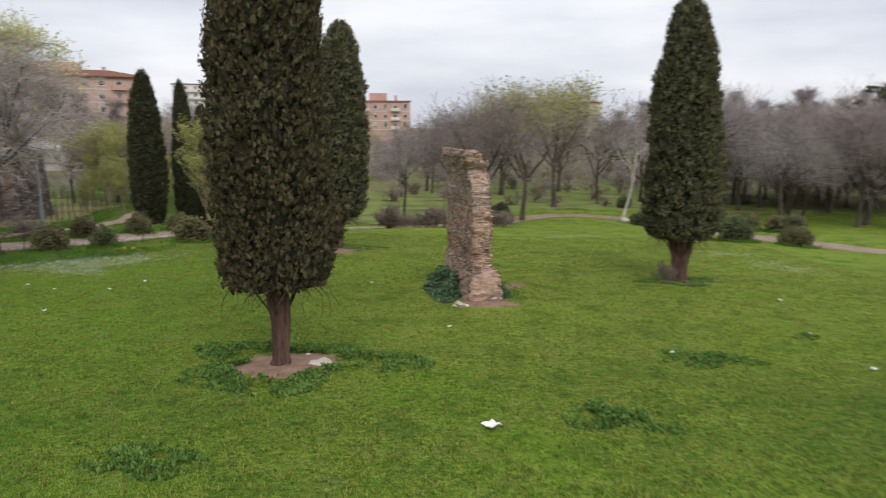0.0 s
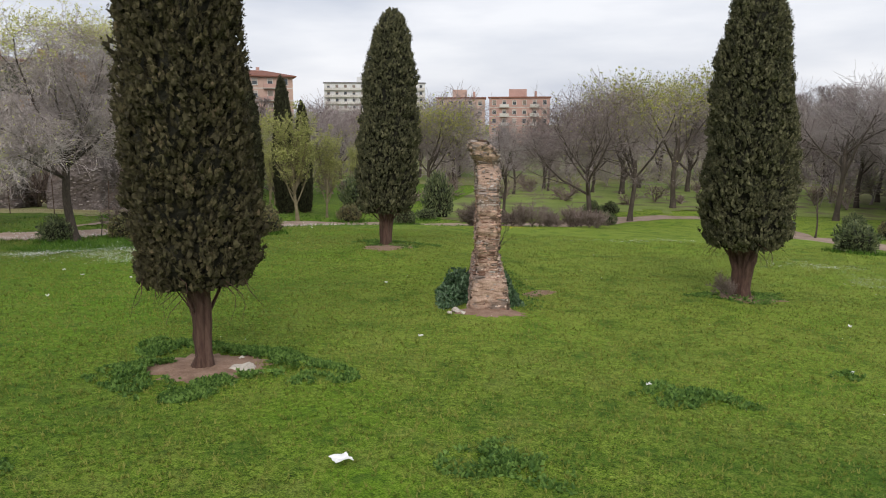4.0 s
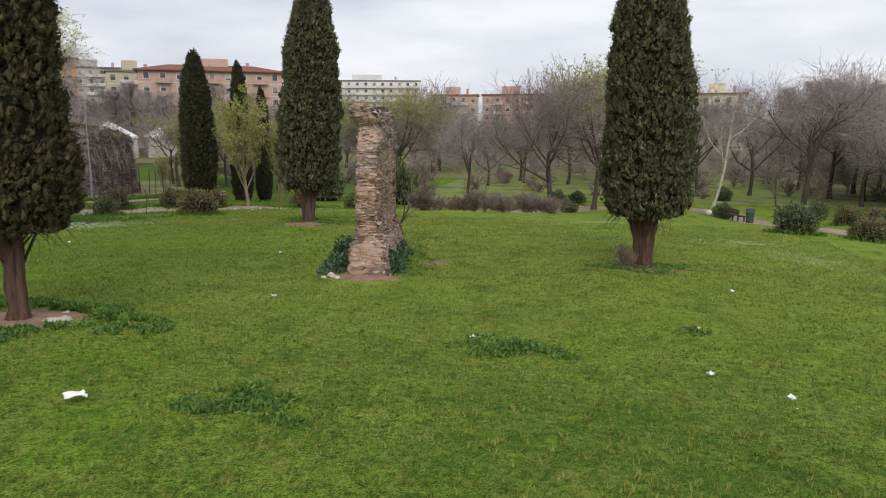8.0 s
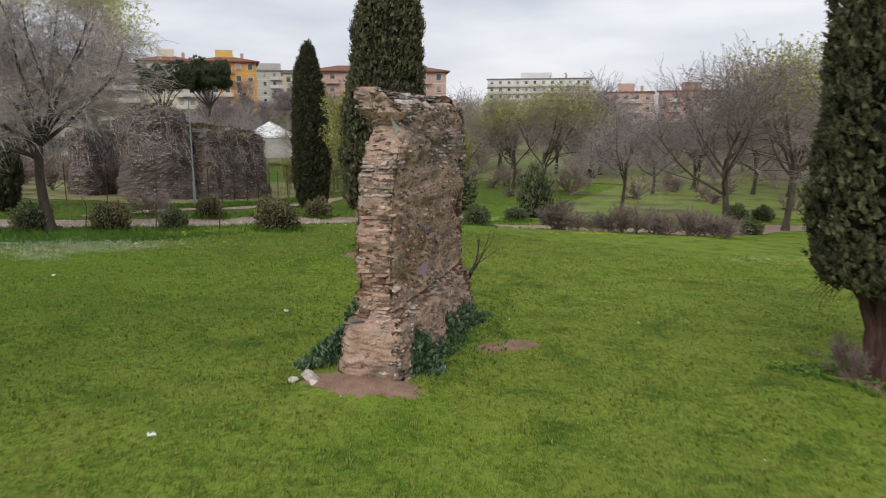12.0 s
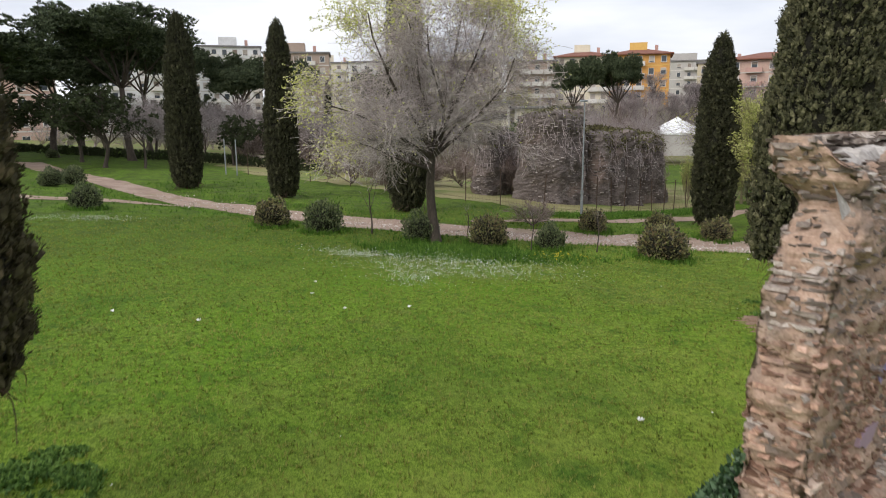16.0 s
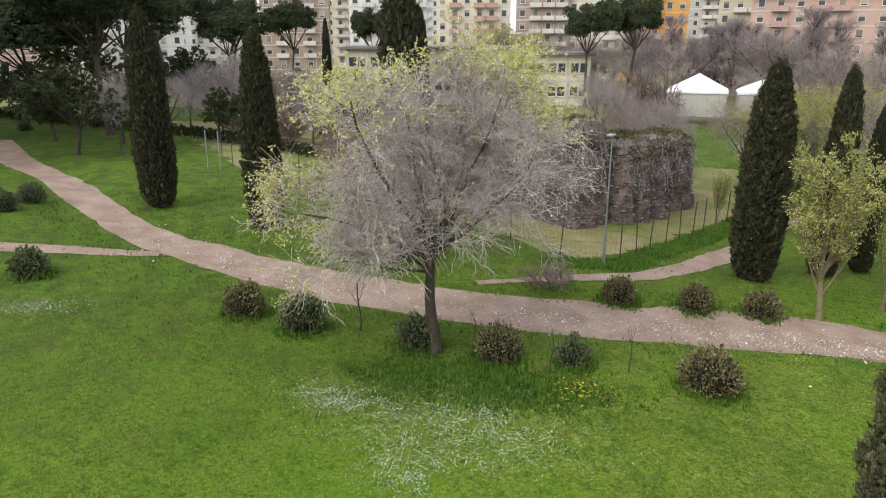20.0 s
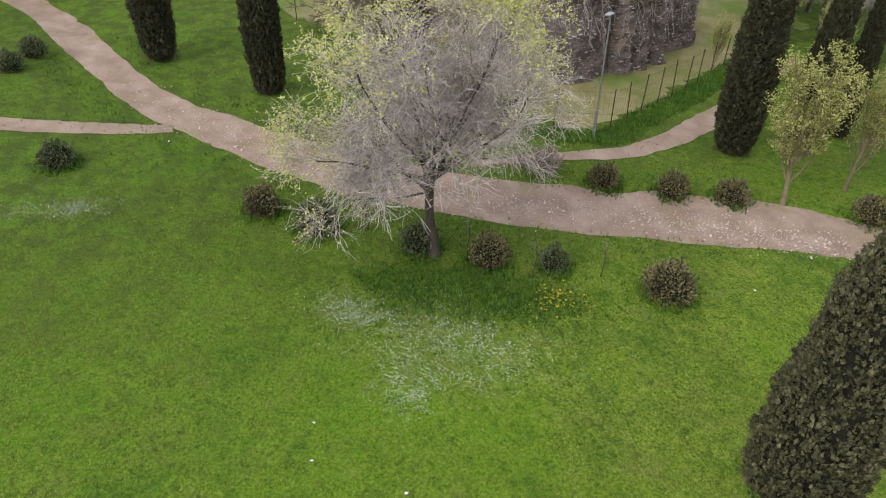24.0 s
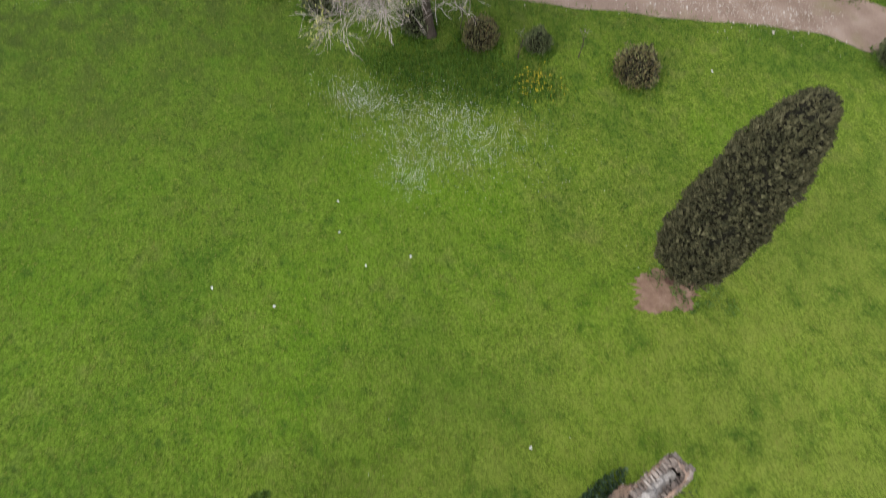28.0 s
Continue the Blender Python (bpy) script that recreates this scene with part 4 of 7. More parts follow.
def cypress_meshes(H, clear, R, clumps, seed, mat, size=0.24, lean=0.25, shape=None, lobe=1.0, per=9, stout=1.0, tilt=(0, 0)):
    """Trunk and crown meshes of an upright cypress that stands at the origin."""
    r = np.random.default_rng(seed)
    shape = shape or CROWN_R
    hc = H - clear

    def rad(s, a):
        n = np.array([noise.noise(Vector((math.cos(t) * 1.3 + seed, math.sin(t) * 1.3, u * hc * 0.55))) for t, u in zip(a, s)])
        n2 = np.array([noise.noise(Vector((math.cos(t) * 3.5 + seed, math.sin(t) * 3.5, u * hc * 1.7))) for t, u in zip(a, s)])
        n3 = np.array([noise.noise(Vector((math.cos(t) * 9 + seed, math.sin(t) * 9, u * hc * 3.6))) for t, u in zip(a, s)])
        return R * np.interp(s, CROWN_S, shape) * (1 + 0.14 * n + 0.34 * (np.sqrt(np.abs(n2)) - 0.42) + 0.08 * n3)
    # Closed core shell under the plumes, its dark colour standing in for inner shade.
    sides, rings = 28, 40
    ss, aa = np.meshgrid(np.linspace(0.0, 0.985, rings), np.arange(sides) * 2 * np.pi / sides, indexing="ij")
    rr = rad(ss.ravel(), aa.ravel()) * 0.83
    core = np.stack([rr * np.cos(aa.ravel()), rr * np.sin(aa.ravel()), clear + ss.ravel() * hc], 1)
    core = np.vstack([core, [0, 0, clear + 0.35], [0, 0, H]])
    i, j = np.meshgrid(np.arange(rings - 1), np.arange(sides), indexing="ij")
    i, j = i.ravel() * sides, j.ravel()
    quads = np.stack([i + j, i + (j + 1) % sides, i + sides + (j + 1) % sides, i + sides + j], 1)
    n = rings * sides
    tris = np.array([[n, (k + 1) % sides, k] for k in range(sides)] + [[n + 1, (rings - 1) * sides + k, (rings - 1) * sides + (k + 1) % sides] for k in range(sides)])
    # short upright plumes all over the crown, each a knobbly flame set with fine sprays of scale leaves
    n = clumps // per
    s = r.uniform(0, 1, n * 3)
    keep = r.uniform(0, 1, len(s)) < np.interp(s, CROWN_S, shape) * 0.9 + 0.1
    s = s[keep][:n]
    n = len(s)
    a = r.uniform(0, 2 * np.pi, n)
    rr = rad(s, a) * (0.99 - 0.16 * r.uniform(0, 1, n) ** 1.6)
    C = np.stack([rr * np.cos(a), rr * np.sin(a), clear + s * hc], 1)
    out = np.stack([np.cos(a), np.sin(a), 0 * a], 1)
    k = r.uniform(0.6, 1.45, n) * lobe
    axis = unit(out * r.uniform(0.1, 0.75, (n, 1)) + r.normal(0, 0.16, (n, 3)) + np.array([0, 0, 1.0]))
    bodies = scatter(FLAME, C, axis, np.stack([0.032 * k, 0.032 * k, 0.06 * k], 1), rng=r, jitter=0.3)
    q = unit(r.normal(size=(n, per, 3)) + out[:, None] * 0.8 + np.array([0, 0, 0.6]))
    taper = 1.0 - 0.5 * np.clip(q[..., 2:3], 0, 1) ** 2
    P = C[:, None] + q * (k[:, None, None] * np.array([0.045, 0.045, 0.0])) * taper + axis[:, None] * (q[..., 2:3] * 0.08 * k[:, None, None])
    down = 0.9 * np.exp(-s / 0.015)
    Z = unit(q * 0.6 + axis[:, None] * (1 - down)[:, None, None] + out[:, None] * lean + r.normal(0, 0.25, (n, per, 3)))
    P, Z = P.reshape(-1, 3), Z.reshape(-1, 3)
    sz = size * r.uniform(0.6, 1.3, len(P))
    half = len(P) // 3
    crown = [bodies, scatter(SPRAY_C, P[half:], Z[half:], sz[half:], rng=r, jitter=0.03), scatter(SPRAY_D, P[:half], Z[:half], sz[:half] * 0.85, rng=r, jitter=0.03)]
    bend = lambda v: v + np.clip(v[:, 2:3] / H, 0, 1.1) ** 1.2 * np.array([tilt[0], tilt[1], 0.0])
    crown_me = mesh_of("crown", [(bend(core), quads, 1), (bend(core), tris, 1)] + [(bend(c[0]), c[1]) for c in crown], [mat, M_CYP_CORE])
    stems = []
    for k in range(5 if stout < 1.1 else 11):
        t = np.linspace(0, 1, 9)
        ang = k * (1.27 if stout < 1.1 else 2.4) + seed
        off = (0.05 + 0.26 * t ** 1.6) * stout ** 1.5 * r.uniform(0.55, 1.1)
        pts = np.stack([np.cos(ang) * off, np.sin(ang) * off, t * (clear + 0.9) - 0.06], 1)
        pts += r.normal(0, 0.02, pts.shape)
        fl = 0.62 * np.exp(-t / 0.07)
        stems.append(tubes(pts[None], (0.12 * (1 + fl) * (1 - 0.42 * t) * r.uniform(0.7, 1.15) * (1 + 0.1 * r.normal(size=9)))[None], 10))
    for k in range(14):
        ang, h0 = r.uniform(0, 6.28), clear * r.uniform(0.45, 1.0)
        t = np.linspace(0, 1, 5)
        pts = np.stack([np.cos(ang) * (0.12 + t * R * 0.5), np.sin(ang) * (0.12 + t * R * 0.5), h0 + t * (clear + 0.25 - h0) * r.uniform(0.5, 1.2)], 1)
        stems.append(tubes(pts[None], (0.025 * (1 - 0.6 * t))[None], 4))
    # bare twigs that hang out under the crown
    for k in range(30):
        ang, q, u = r.uniform(0, 6.28), R * r.uniform(0.25, 0.85), np.linspace(0, 1, 6)
        x, y = q + 0.35 * u, 0.15 * np.sin(5 * u + k)
        pts = np.stack([np.cos(ang) * x - np.sin(ang) * y, np.sin(ang) * x + np.cos(ang) * y, clear + 0.25 - r.uniform(0.3, 0.75) * u ** 1.3], 1)
        stems.append(tubes(pts[None], (0.012 * (1 - 0.7 * u))[None], 4))
    trunk_me = mesh_of("trunk", [(bend(v), f) for v, f in stems], [M_CYP_BARK], True)
    return trunk_me, crown_me


def cypress(x, y, H, clear, R, clumps, seed, mat, label, turn=0.0, size=0.24, shape=None, lobe=1.0, per=9, stout=1.0, tilt=(0, 0)):
    tr, cr = cypress_meshes(H, clear, R, clumps, seed, mat, size, shape=shape, lobe=lobe, per=per, stout=stout, tilt=tilt)
    ob = thing("cypress_tree", label, "tree", at=on(x, y, 0, turn), group="cypresses of the park")
    part("trunk", tr, None, ob, "reddish-brown fibrous trunk")
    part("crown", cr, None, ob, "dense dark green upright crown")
    return ob


T1 = cypress(*CYPRESS_1, 8.8, 1.5, 0.94, 32000, 1, M_CYP_BROWN, "tall dark brownish-green cypress with a bare reddish trunk", size=0.062, lobe=1.0, per=4, stout=1.06, shape=[0.86, 1.04, 1.08, 1.02, 0.9, 0.7, 0.44, 0.08], tilt=(-0.12, 0.0))
T2 = cypress(*CYPRESS_2, 8.75, 1.3, 1.07, 32000, 2, M_CYP, "tall dark green cypress with a short bare trunk on the lawn", size=0.062, shape=[0.7, 0.94, 1.02, 0.98, 0.84, 0.66, 0.44, 0.1], lobe=1.0, per=4, stout=1.25, tilt=(0.22, 0.6))
T3 = cypress(*CYPRESS_3, 8.9, 1.45, 1.10, 36000, 3, M_CYP, "broad dark green cypress with a split reddish trunk", size=0.062, lobe=1.0, per=4, stout=1.6, shape=[0.82, 1.0, 1.06, 1.0, 0.80, 0.58, 0.40, 0.1], tilt=(-0.1, 0.0))
COLUMN_SHAPE = [0.62, 0.86, 0.98, 1.0, 0.84, 0.58, 0.32, 0.05]
C0 = cypress(-39.0, 22.1, 10.0, 0.12, 0.9, 24000, 4, M_CYP_DARK, "slender dark cypress, leafy to the ground, beside the path", size=0.11, lobe=1.5, shape=COLUMN_SHAPE, per=5)
for x, y, h, w, turn in ((-32.3, 25.7, 0.92, 0.9, 40), (-25.6, 29.6, 1.22, 1.05, 90), (-17.9, 42.5, 0.92, 1.05, 140), (-17.2, 46.6, 0.93, 0.75, 200), (-17.0, 49.4, 0.80, 0.62, 250)):
    copy_thing(C0, on(x, y, 0, turn, (w, w, h)))


def wander(r, start, direc, length, k, wob, up):
    P = np.zeros((len(start), k, 3))
    P[:, 0] = start
    d = unit(direc)
    for i in range(1, k):
        d = unit(d + r.normal(0, wob, d.shape) + np.array([0, 0, up]))
        P[:, i] = P[:, i - 1] + d * (length / (k - 1))[:, None]
    return P


def grow(r, first, specs):
    """Branch orders of a bare tree: rows of (polylines, radii). first: (points (1, k, 3), radii); specs: children, span, angle, length, thinner, points, wobble, lift."""
    orders = [first]
    for n, lo, hi, ang0, ang1, length, thin, k, wob, up in specs:
        P, R = orders[-1]
        m, kk = R.shape
        t = r.uniform(lo, hi, (m, n)) * (kk - 1)
        i = np.minimum(t.astype(int), kk - 2)
        f = (t - i)[..., None]
        rows = np.arange(m)[:, None]
        start = P[rows, i] * (1 - f) + P[rows, i + 1] * f
        tang = unit(P[rows, i + 1] - P[rows, i])
        side = unit(np.cross(tang, r.normal(size=tang.shape)))
        ang = r.uniform(radians(ang0), radians(ang1), (m, n, 1))
        d = tang * np.cos(ang) + side * np.sin(ang)
        rad = (R[rows, i] * (1 - f[..., 0]) + R[rows, i + 1] * f[..., 0]) * thin
        ln = length * r.uniform(0.65, 1.25, (m, n)) * (1.15 - 0.5 * t / (kk - 1))
        Pn = wander(r, start.reshape(-1, 3), d.reshape(-1, 3), ln.ravel(), k, wob, up)
        Rn = rad.reshape(-1, 1) * np.linspace(1, 0.35, k)[None]
        orders.append((Pn, np.maximum(Rn, 0.0035)))
    return orders


def bare_tree_meshes(seed, height, trunk, radius, specs, bark, twig, leaves=0, leaf_mat=None, leaf_size=0.08, leaf_pick=None, lean=(0, 0), twig_min=0.004, limbs=None, inner=None):
    r = np.random.default_rng(seed)
    t = np.linspace(0, 1, 8)
    pts = np.stack([lean[0] * t + 0.05 * np.sin(t * 5 + seed), lean[1] * t + 0.05 * np.cos(t * 4), -0.06 + t * trunk], 1)
    rad = radius * (1 + 0.5 * np.exp(-t / 0.08)) * (1 - 0.3 * t)
    first = (pts[None], rad[None])
    if limbs:
        # a rounded crown: limbs spread evenly round the fork, from nearly upright to nearly level
        az, tilt = np.arange(len(limbs)) * 2.4 + seed, np.radians([v[0] for v in limbs])
        d = np.stack([np.cos(az) * np.sin(tilt), np.sin(az) * np.sin(tilt), np.cos(tilt)], 1)
        start = pts[np.where(tilt > 1.0, -2, -1)]
        P1 = wander(r, start, d, np.array([v[1] for v in limbs]), 8, 0.12, 0.03)
        R1 = rad[-1] * np.array([v[2] for v in limbs])[:, None] * np.linspace(1, 0.3, 8)[None]
        orders = [first] + grow(r, (P1, R1), specs)
    else:
        orders = grow(r, first, specs)
    top = np.percentile(orders[-1][0][..., 2], 99.7)
    k = height / top
    flare = [(P * np.array([k, k, k]), R) for P, R in orders]
    stems = [tubes(flare[0][0], flare[0][1], 10), tubes(flare[1][0], flare[1][1], 7)]
    crown = []
    for n, (P, R) in enumerate(flare[2:]):
        thick = n == 0 and len(flare) > 4
        crown.append(tubes(P, np.maximum(R, twig_min), 5 if thick else 3) + (int(thick),))
    trunk_me, crown_me = mesh_of("trunk", stems, [bark], True), mesh_of("crown", crown, [twig, inner or bark], True)
    leaf_me = None
    if leaves:
        P = flare[-1][0]
        pick = r.integers(0, len(P), leaves * (3 if leaf_pick is None else 9))
        kk = P.shape[1]
        pos = P[pick, r.integers(1, kk, len(pick))] + r.normal(0, 0.03, (len(pick), 3))
        if leaf_pick is not None:
            w = leaf_pick(pos)
            pos = pos[r.uniform(0, 1, len(pos)) < w]
        pos = pos[:leaves]
        leaf_me = mesh_of("leaves", [scatter(LEAF, pos, unit(r.normal(size=pos.shape) + np.array([0, 0, 0.3])), leaf_size * r.uniform(0.6, 1.3, len(pos)), rng=r)], [leaf_mat])
    return trunk_me, crown_me, leaf_me


def bare_tree(meshes, m, label, category="tree", group="", crown_label="", leaf_label=""):
    ob = thing("tree", label, category, at=m, group=group)
    part("trunk", meshes[0], None, ob)
    part("crown", meshes[1], None, ob, crown_label)
    if meshes[2] is not None:
        part("leaves", meshes[2], None, ob, leaf_label)
    return ob


# the great half-bare tree by the path
BIG_AT = (-16.95, 25.9)
big_limbs = [(6, 4.6, 0.62), (52, 3.3, 0.55), (32, 4.2, 0.6), (66, 2.7, 0.45), (20, 4.5, 0.6), (46, 3.6, 0.55), (60, 3.0, 0.5), (38, 4.0, 0.55), (15, 4.4, 0.5), (70, 2.6, 0.4), (44, 3.7, 0.55), (27, 4.3, 0.5), (10, 4.2, 0.5), (55, 3.1, 0.5)]
big_specs = [(10, 0.15, 1.0, 20, 60, 1.7, 0.5, 6, 0.18, 0.04), (10, 0.12, 1.0, 25, 70, 0.95, 0.5, 5, 0.25, 0.0), (9, 0.1, 1.0, 20, 75, 0.64, 0.6, 4, 0.32, -0.10)]


def big_leafing(p):
    """Where the young leaves are out: along the upper rim of the crown, thickest on its south-western side and in one low bough there."""
    q = np.hypot(np.hypot(p[:, 0], p[:, 1]) / 3.7, (p[:, 2] - 5.4) / 3.6)
    patch = np.array([0.5 + 0.9 * noise.noise(Vector(v) * 0.7) for v in p])
    side = -p[:, 0] * 0.55 - p[:, 1] * 0.83
    rim = ease(0.75, 1.0, q) * ease(6.0, 8.0, p[:, 2]) * np.clip(patch + 0.3, 0, 1)
    west = ease(1.9, 3.4, side) * np.clip(patch, 0, 1) * ease(2.2, 3.2, p[:, 2])
    return np.clip(0.012 + 0.9 * rim + 0.6 * west, 0, 1)


big = bare_tree_meshes(21, 8.9, 2.6, 0.17, big_specs, M_BARK, M_TWIG_PALE, 21000, M_BUD, 0.075, big_leafing, twig_min=0.0052, limbs=big_limbs, inner=M_BOUGH)
bare_tree(big, on(*BIG_AT, 0, 0, (1.1, 1.1, 1.0)), "large half-bare tree with drooping grey twigs beside the path", crown_label="dense drooping grey twigs", leaf_label="sparse young yellow-green leaves")

# bare trees of the park, in four builds
wood_specs = [(6, 0.5, 1.0, 20, 55, 3.2, 0.6, 6, 0.14, 0.10), (7, 0.25, 1.0, 25, 65, 1.9, 0.5, 5, 0.18, 0.05), (7, 0.2, 1.0, 25, 70, 1.15, 0.5, 4, 0.2, 0.02), (9, 0.15, 1.0, 20, 70, 0.78, 0.6, 3, 0.22, 0.03)]
WOOD = [bare_tree_meshes(31 + k, 9.0, 2.4 + 0.4 * (k % 2), 0.15, wood_specs, M_BARK, (M_TWIG_DARK, M_TWIG)[k % 2], (0, 600, 6500, 0)[k], M_OLIVE if k == 1 else M_BUD_DULL, 0.13 if k == 1 else 0.11, (lambda p: ease(4.5, 8.5, p[:, 2]) * 0.8 + 0.04) if k == 2 else None, twig_min=0.006) for k in range(4)]
far_specs = [(8, 0.3, 1.0, 15, 55, 3.0, 0.6, 4, 0.14, 0.12), (9, 0.2, 1.0, 25, 60, 1.9, 0.5, 3, 0.18, 0.08), (11, 0.15, 1.0, 25, 70, 1.1, 0.6, 3, 0.2, 0.03)]
FAR = [bare_tree_meshes(51 + k, 9.0, 2.2, 0.2, far_specs, M_BARK, (M_TWIG_DARK, M_TWIG)[k % 2], (0, 700, 0)[k], M_SAP, 0.2, twig_min=0.016) for k in range(3)]
POPLAR = bare_tree_meshes(61, 13.0, 9.0, 0.2, [(34, 0.12, 1.0, 14, 30, 2.6, 0.35, 5, 0.06, 0.16), (7, 0.25, 1.0, 18, 40, 1.2, 0.5, 4, 0.1, 0.12), (5, 0.2, 1.0, 18, 50, 0.7, 0.6, 3, 0.15, 0.1)], M_BARK, M_TWIG, twig_min=0.014)
rt = np.random.default_rng(5)


def place_tree(meshes, x, y, h, label, group="bare park trees", turn=None):
    s = h / 9.0
    w = s * rt.uniform(0.9, 1.2)
    return bare_tree(meshes, on(x, y, 0, rt.uniform(0, 360) if turn is None else turn, (w, w, s)), label, group=group)


for x, y, h, k, lab in ((3.3, 51.3, 10.2, 0, "spreading bare tree with a forked dark trunk beside the path"), (6.5, 55.7, 10.8, 2, "bare tree with a forked trunk and first leaves beside the path"),
                        (-3.0, 55, 7.5, 1, "slim bare tree behind the thicket"), (3.6, 80, 10, 0, "tall bare tree with twin trunks in the meadow"), (20.7, 73, 10.8, 0, "tall bare tree in the meadow"),
                        (22.0, 60, 11.0, 3, "tall bare tree with a crooked crown in the meadow"), (24.3, 50, 8.0, 1, "bare tree with pale crooked boughs beside the path"),
                        (-10.8, 63, 9.0, 2, "tree with a haze of yellow-green young leaves"), (-14.5, 66, 8.4, 2, "tree with a haze of yellow-green young leaves"), (-4.5, 75, 7.5, 0, "bare tree in the meadow"),
                        (-1.2, 80, 7.0, 3, "bare tree in the meadow"), (10.5, 66, 12.0, 2, "tree with a haze of yellow-green young leaves"), (-22, 62, 8.0, 1, "bare tree behind the fence"), (15.5, 70, 9.5, 3, "bare tree in the meadow")):
    place_tree(WOOD[k], x, y, h, lab)
for x, y, h in ((-56.6, 22.5, 5.4), (-69.4, 30.2, 6.0), (-69, 33, 6.0), (-62.5, 23.4, 6.0)):
    place_tree(WOOD[int(rt.integers(0, 4))], x, y, h, "small bare tree on the far lawn")
def wood_spot():
    """A place in the woods that ring the lawn, clear of the meadow, the ruin and the marquee."""
    while True:
        x, y = rt.uniform(-125, 105), rt.uniform(52, 150)
        if -92 < x < -42 and 56 < y < 100:
            continue
        if x > 27 and y > 50 + 0.1 * (x - 27) or -25 < x <= 27 and y > 80 - 0.25 * max(0, x):
            return x, y
        if x <= -25 and y > 64 and not (-72 < x < -40 and 56 - 0.9 * x * 0.5 < y + 8 < 118 and y < 100 and abs(x + 60) < 9):
            if y > 64 + 0.35 * max(0.0, -30 - x) * 0.4:
                return x, y


for n in range(170):
    x, y = wood_spot()
    if y > 104:
        continue
    m = FAR[int(rt.choice([0, 1, 2, 2, 0]))] if y > 78 else WOOD[int(rt.choice([0, 1, 3]))]
    place_tree(m, x, y, rt.uniform(8.5, 12.0) * (0.72 if x < -40 else 1.0), "bare grey-brown tree in the woods behind the lawn", group="trees of the woods")
for n in range(34):
    place_tree(FAR[int(rt.integers(0, 3))], rt.uniform(-118, -40), rt.uniform(112, 146), rt.uniform(8, 12.5), "bare grey-brown tree in front of the apartment blocks", group="trees of the woods")
for n in range(84):
    x, y = rt.uniform(27, 78), rt.uniform(50, 84)
    if y > 46 + 0.25 * (x - 27):
        place_tree(WOOD[int(rt.choice([0, 0, 1, 3]))], x, y, rt.uniform(7.0, 10.5), "dark bare tree at the edge of the woods", group="trees of the woods")
for n in range(64):
    x = rt.uniform(-110, -66) if n < 22 else rt.uniform(34, 130)
    s = rt.uniform(0.8, 1.2)
    bare_tree(POPLAR, on(x, rt.uniform(115, 150), 0, rt.uniform(0, 360), (s * 1.7, s * 1.7, s)), "slender bare poplar rising above the woods", group="poplars")


def joined_trees(seed, kinds, spots, heights, radius, stem=3.4, n1=7, n2=7, n3=5):
    """Many bare trees as one mesh: thin limbs and twigs only, for woods seen from afar."""
    r = np.random.default_rng(seed)
    lines, radii = [[], [], []], [[], [], []]
    specs = [(n1, 0.1, 1.0, 15, 58, 3.2, 0.55, 3, 0.14, 0.12), (n2, 0.12, 1.0, 25, 65, 1.9, 0.6, 3, 0.2, 0.06)]
    trees = []
    for k in range(kinds):
        t = np.linspace(0, 1, 4)
        pts = np.stack([0.1 * np.sin(3 * t + k), 0.1 * np.cos(2 * t + k), t * stem], 1)
        orders = grow(r, (pts[None], (0.16 * (1 - 0.4 * t))[None]), specs)
        P3, R3 = grow(r, orders[-1], [(n3, 0.1, 1.0, 20, 70, 1.2, 0.7, 2, 0.2, 0.03)])[-1]
        top = P3[..., 2].max()
        trees.append([(P / top, R) for P, R in orders] + [(P3 / top, R3)])
    chunks = []
    for (x, y), h in zip(spots, heights):
        t = trees[int(r.integers(0, kinds))]
        a, w = r.uniform(0, 6.28), h * r.uniform(0.9, 1.25)
        base = np.array([x, y, float(level(x, y)) - 0.1])
        for n, (P, R) in enumerate(t):
            Q = turned((P * np.array([w, w, h])).reshape(-1, 3), math.degrees(a)).reshape(P.shape) + base
            chunks.append(tubes(Q, np.maximum(R, radius), 4 if n == 0 else 3))
    return chunks


rw = np.random.default_rng(17)
spots = []
while len(spots) < 135:
    x, y = rw.uniform(-150, 150), rw.uniform(86, 165)
    if y > 100 or abs(x) > 30:
        if not (-75 < x < -48 and y < 112):
            spots.append((x, y))
tagged(part("woods", joined_trees(3, 5, spots, rw.uniform(6.5, 10.5, len(spots)), 0.022), M_WOODS), "dense bare grey-brown woods behind the park", "woods", kind="stuff")
spots = []
while len(spots) < 150:
    x, y = rw.uniform(-105, 80), rw.uniform(60, 120)
    if x > 26 and y > 62 or -25 < x <= 26 and y > 84 or x <= -28 and y > 66 and not (-92 < x < -42 and y < 110):
        spots.append((x, y))
while len(spots) < 195:
    spots.append((rw.uniform(-140, -92), rw.uniform(12, 85)))
tagged(part("undergrowth", joined_trees(4, 4, spots, rw.uniform(2.6, 5.0, len(spots)), 0.024, 0.8, 7, 5, 4), M_WOODS), "tangled leafless undergrowth between the trees of the woods", "undergrowth", kind="stuff")

spots = []
while len(spots) < 34:
    x, y = rw.uniform(-26, 34), rw.uniform(58, 88)
    if rw.uniform() < (y - 52) / 34 and way_distance(np.array(x), np.array(y), MAIN_WAY) > 4:
        spots.append((x, y))
tagged(part("undergrowth", joined_trees(6, 3, spots, rw.uniform(1.0, 2.8, len(spots)), 0.02, 0.5, 6, 5, 4), M_THICKET), "brown leafless bushes scattered under the meadow trees", "undergrowth", kind="stuff")

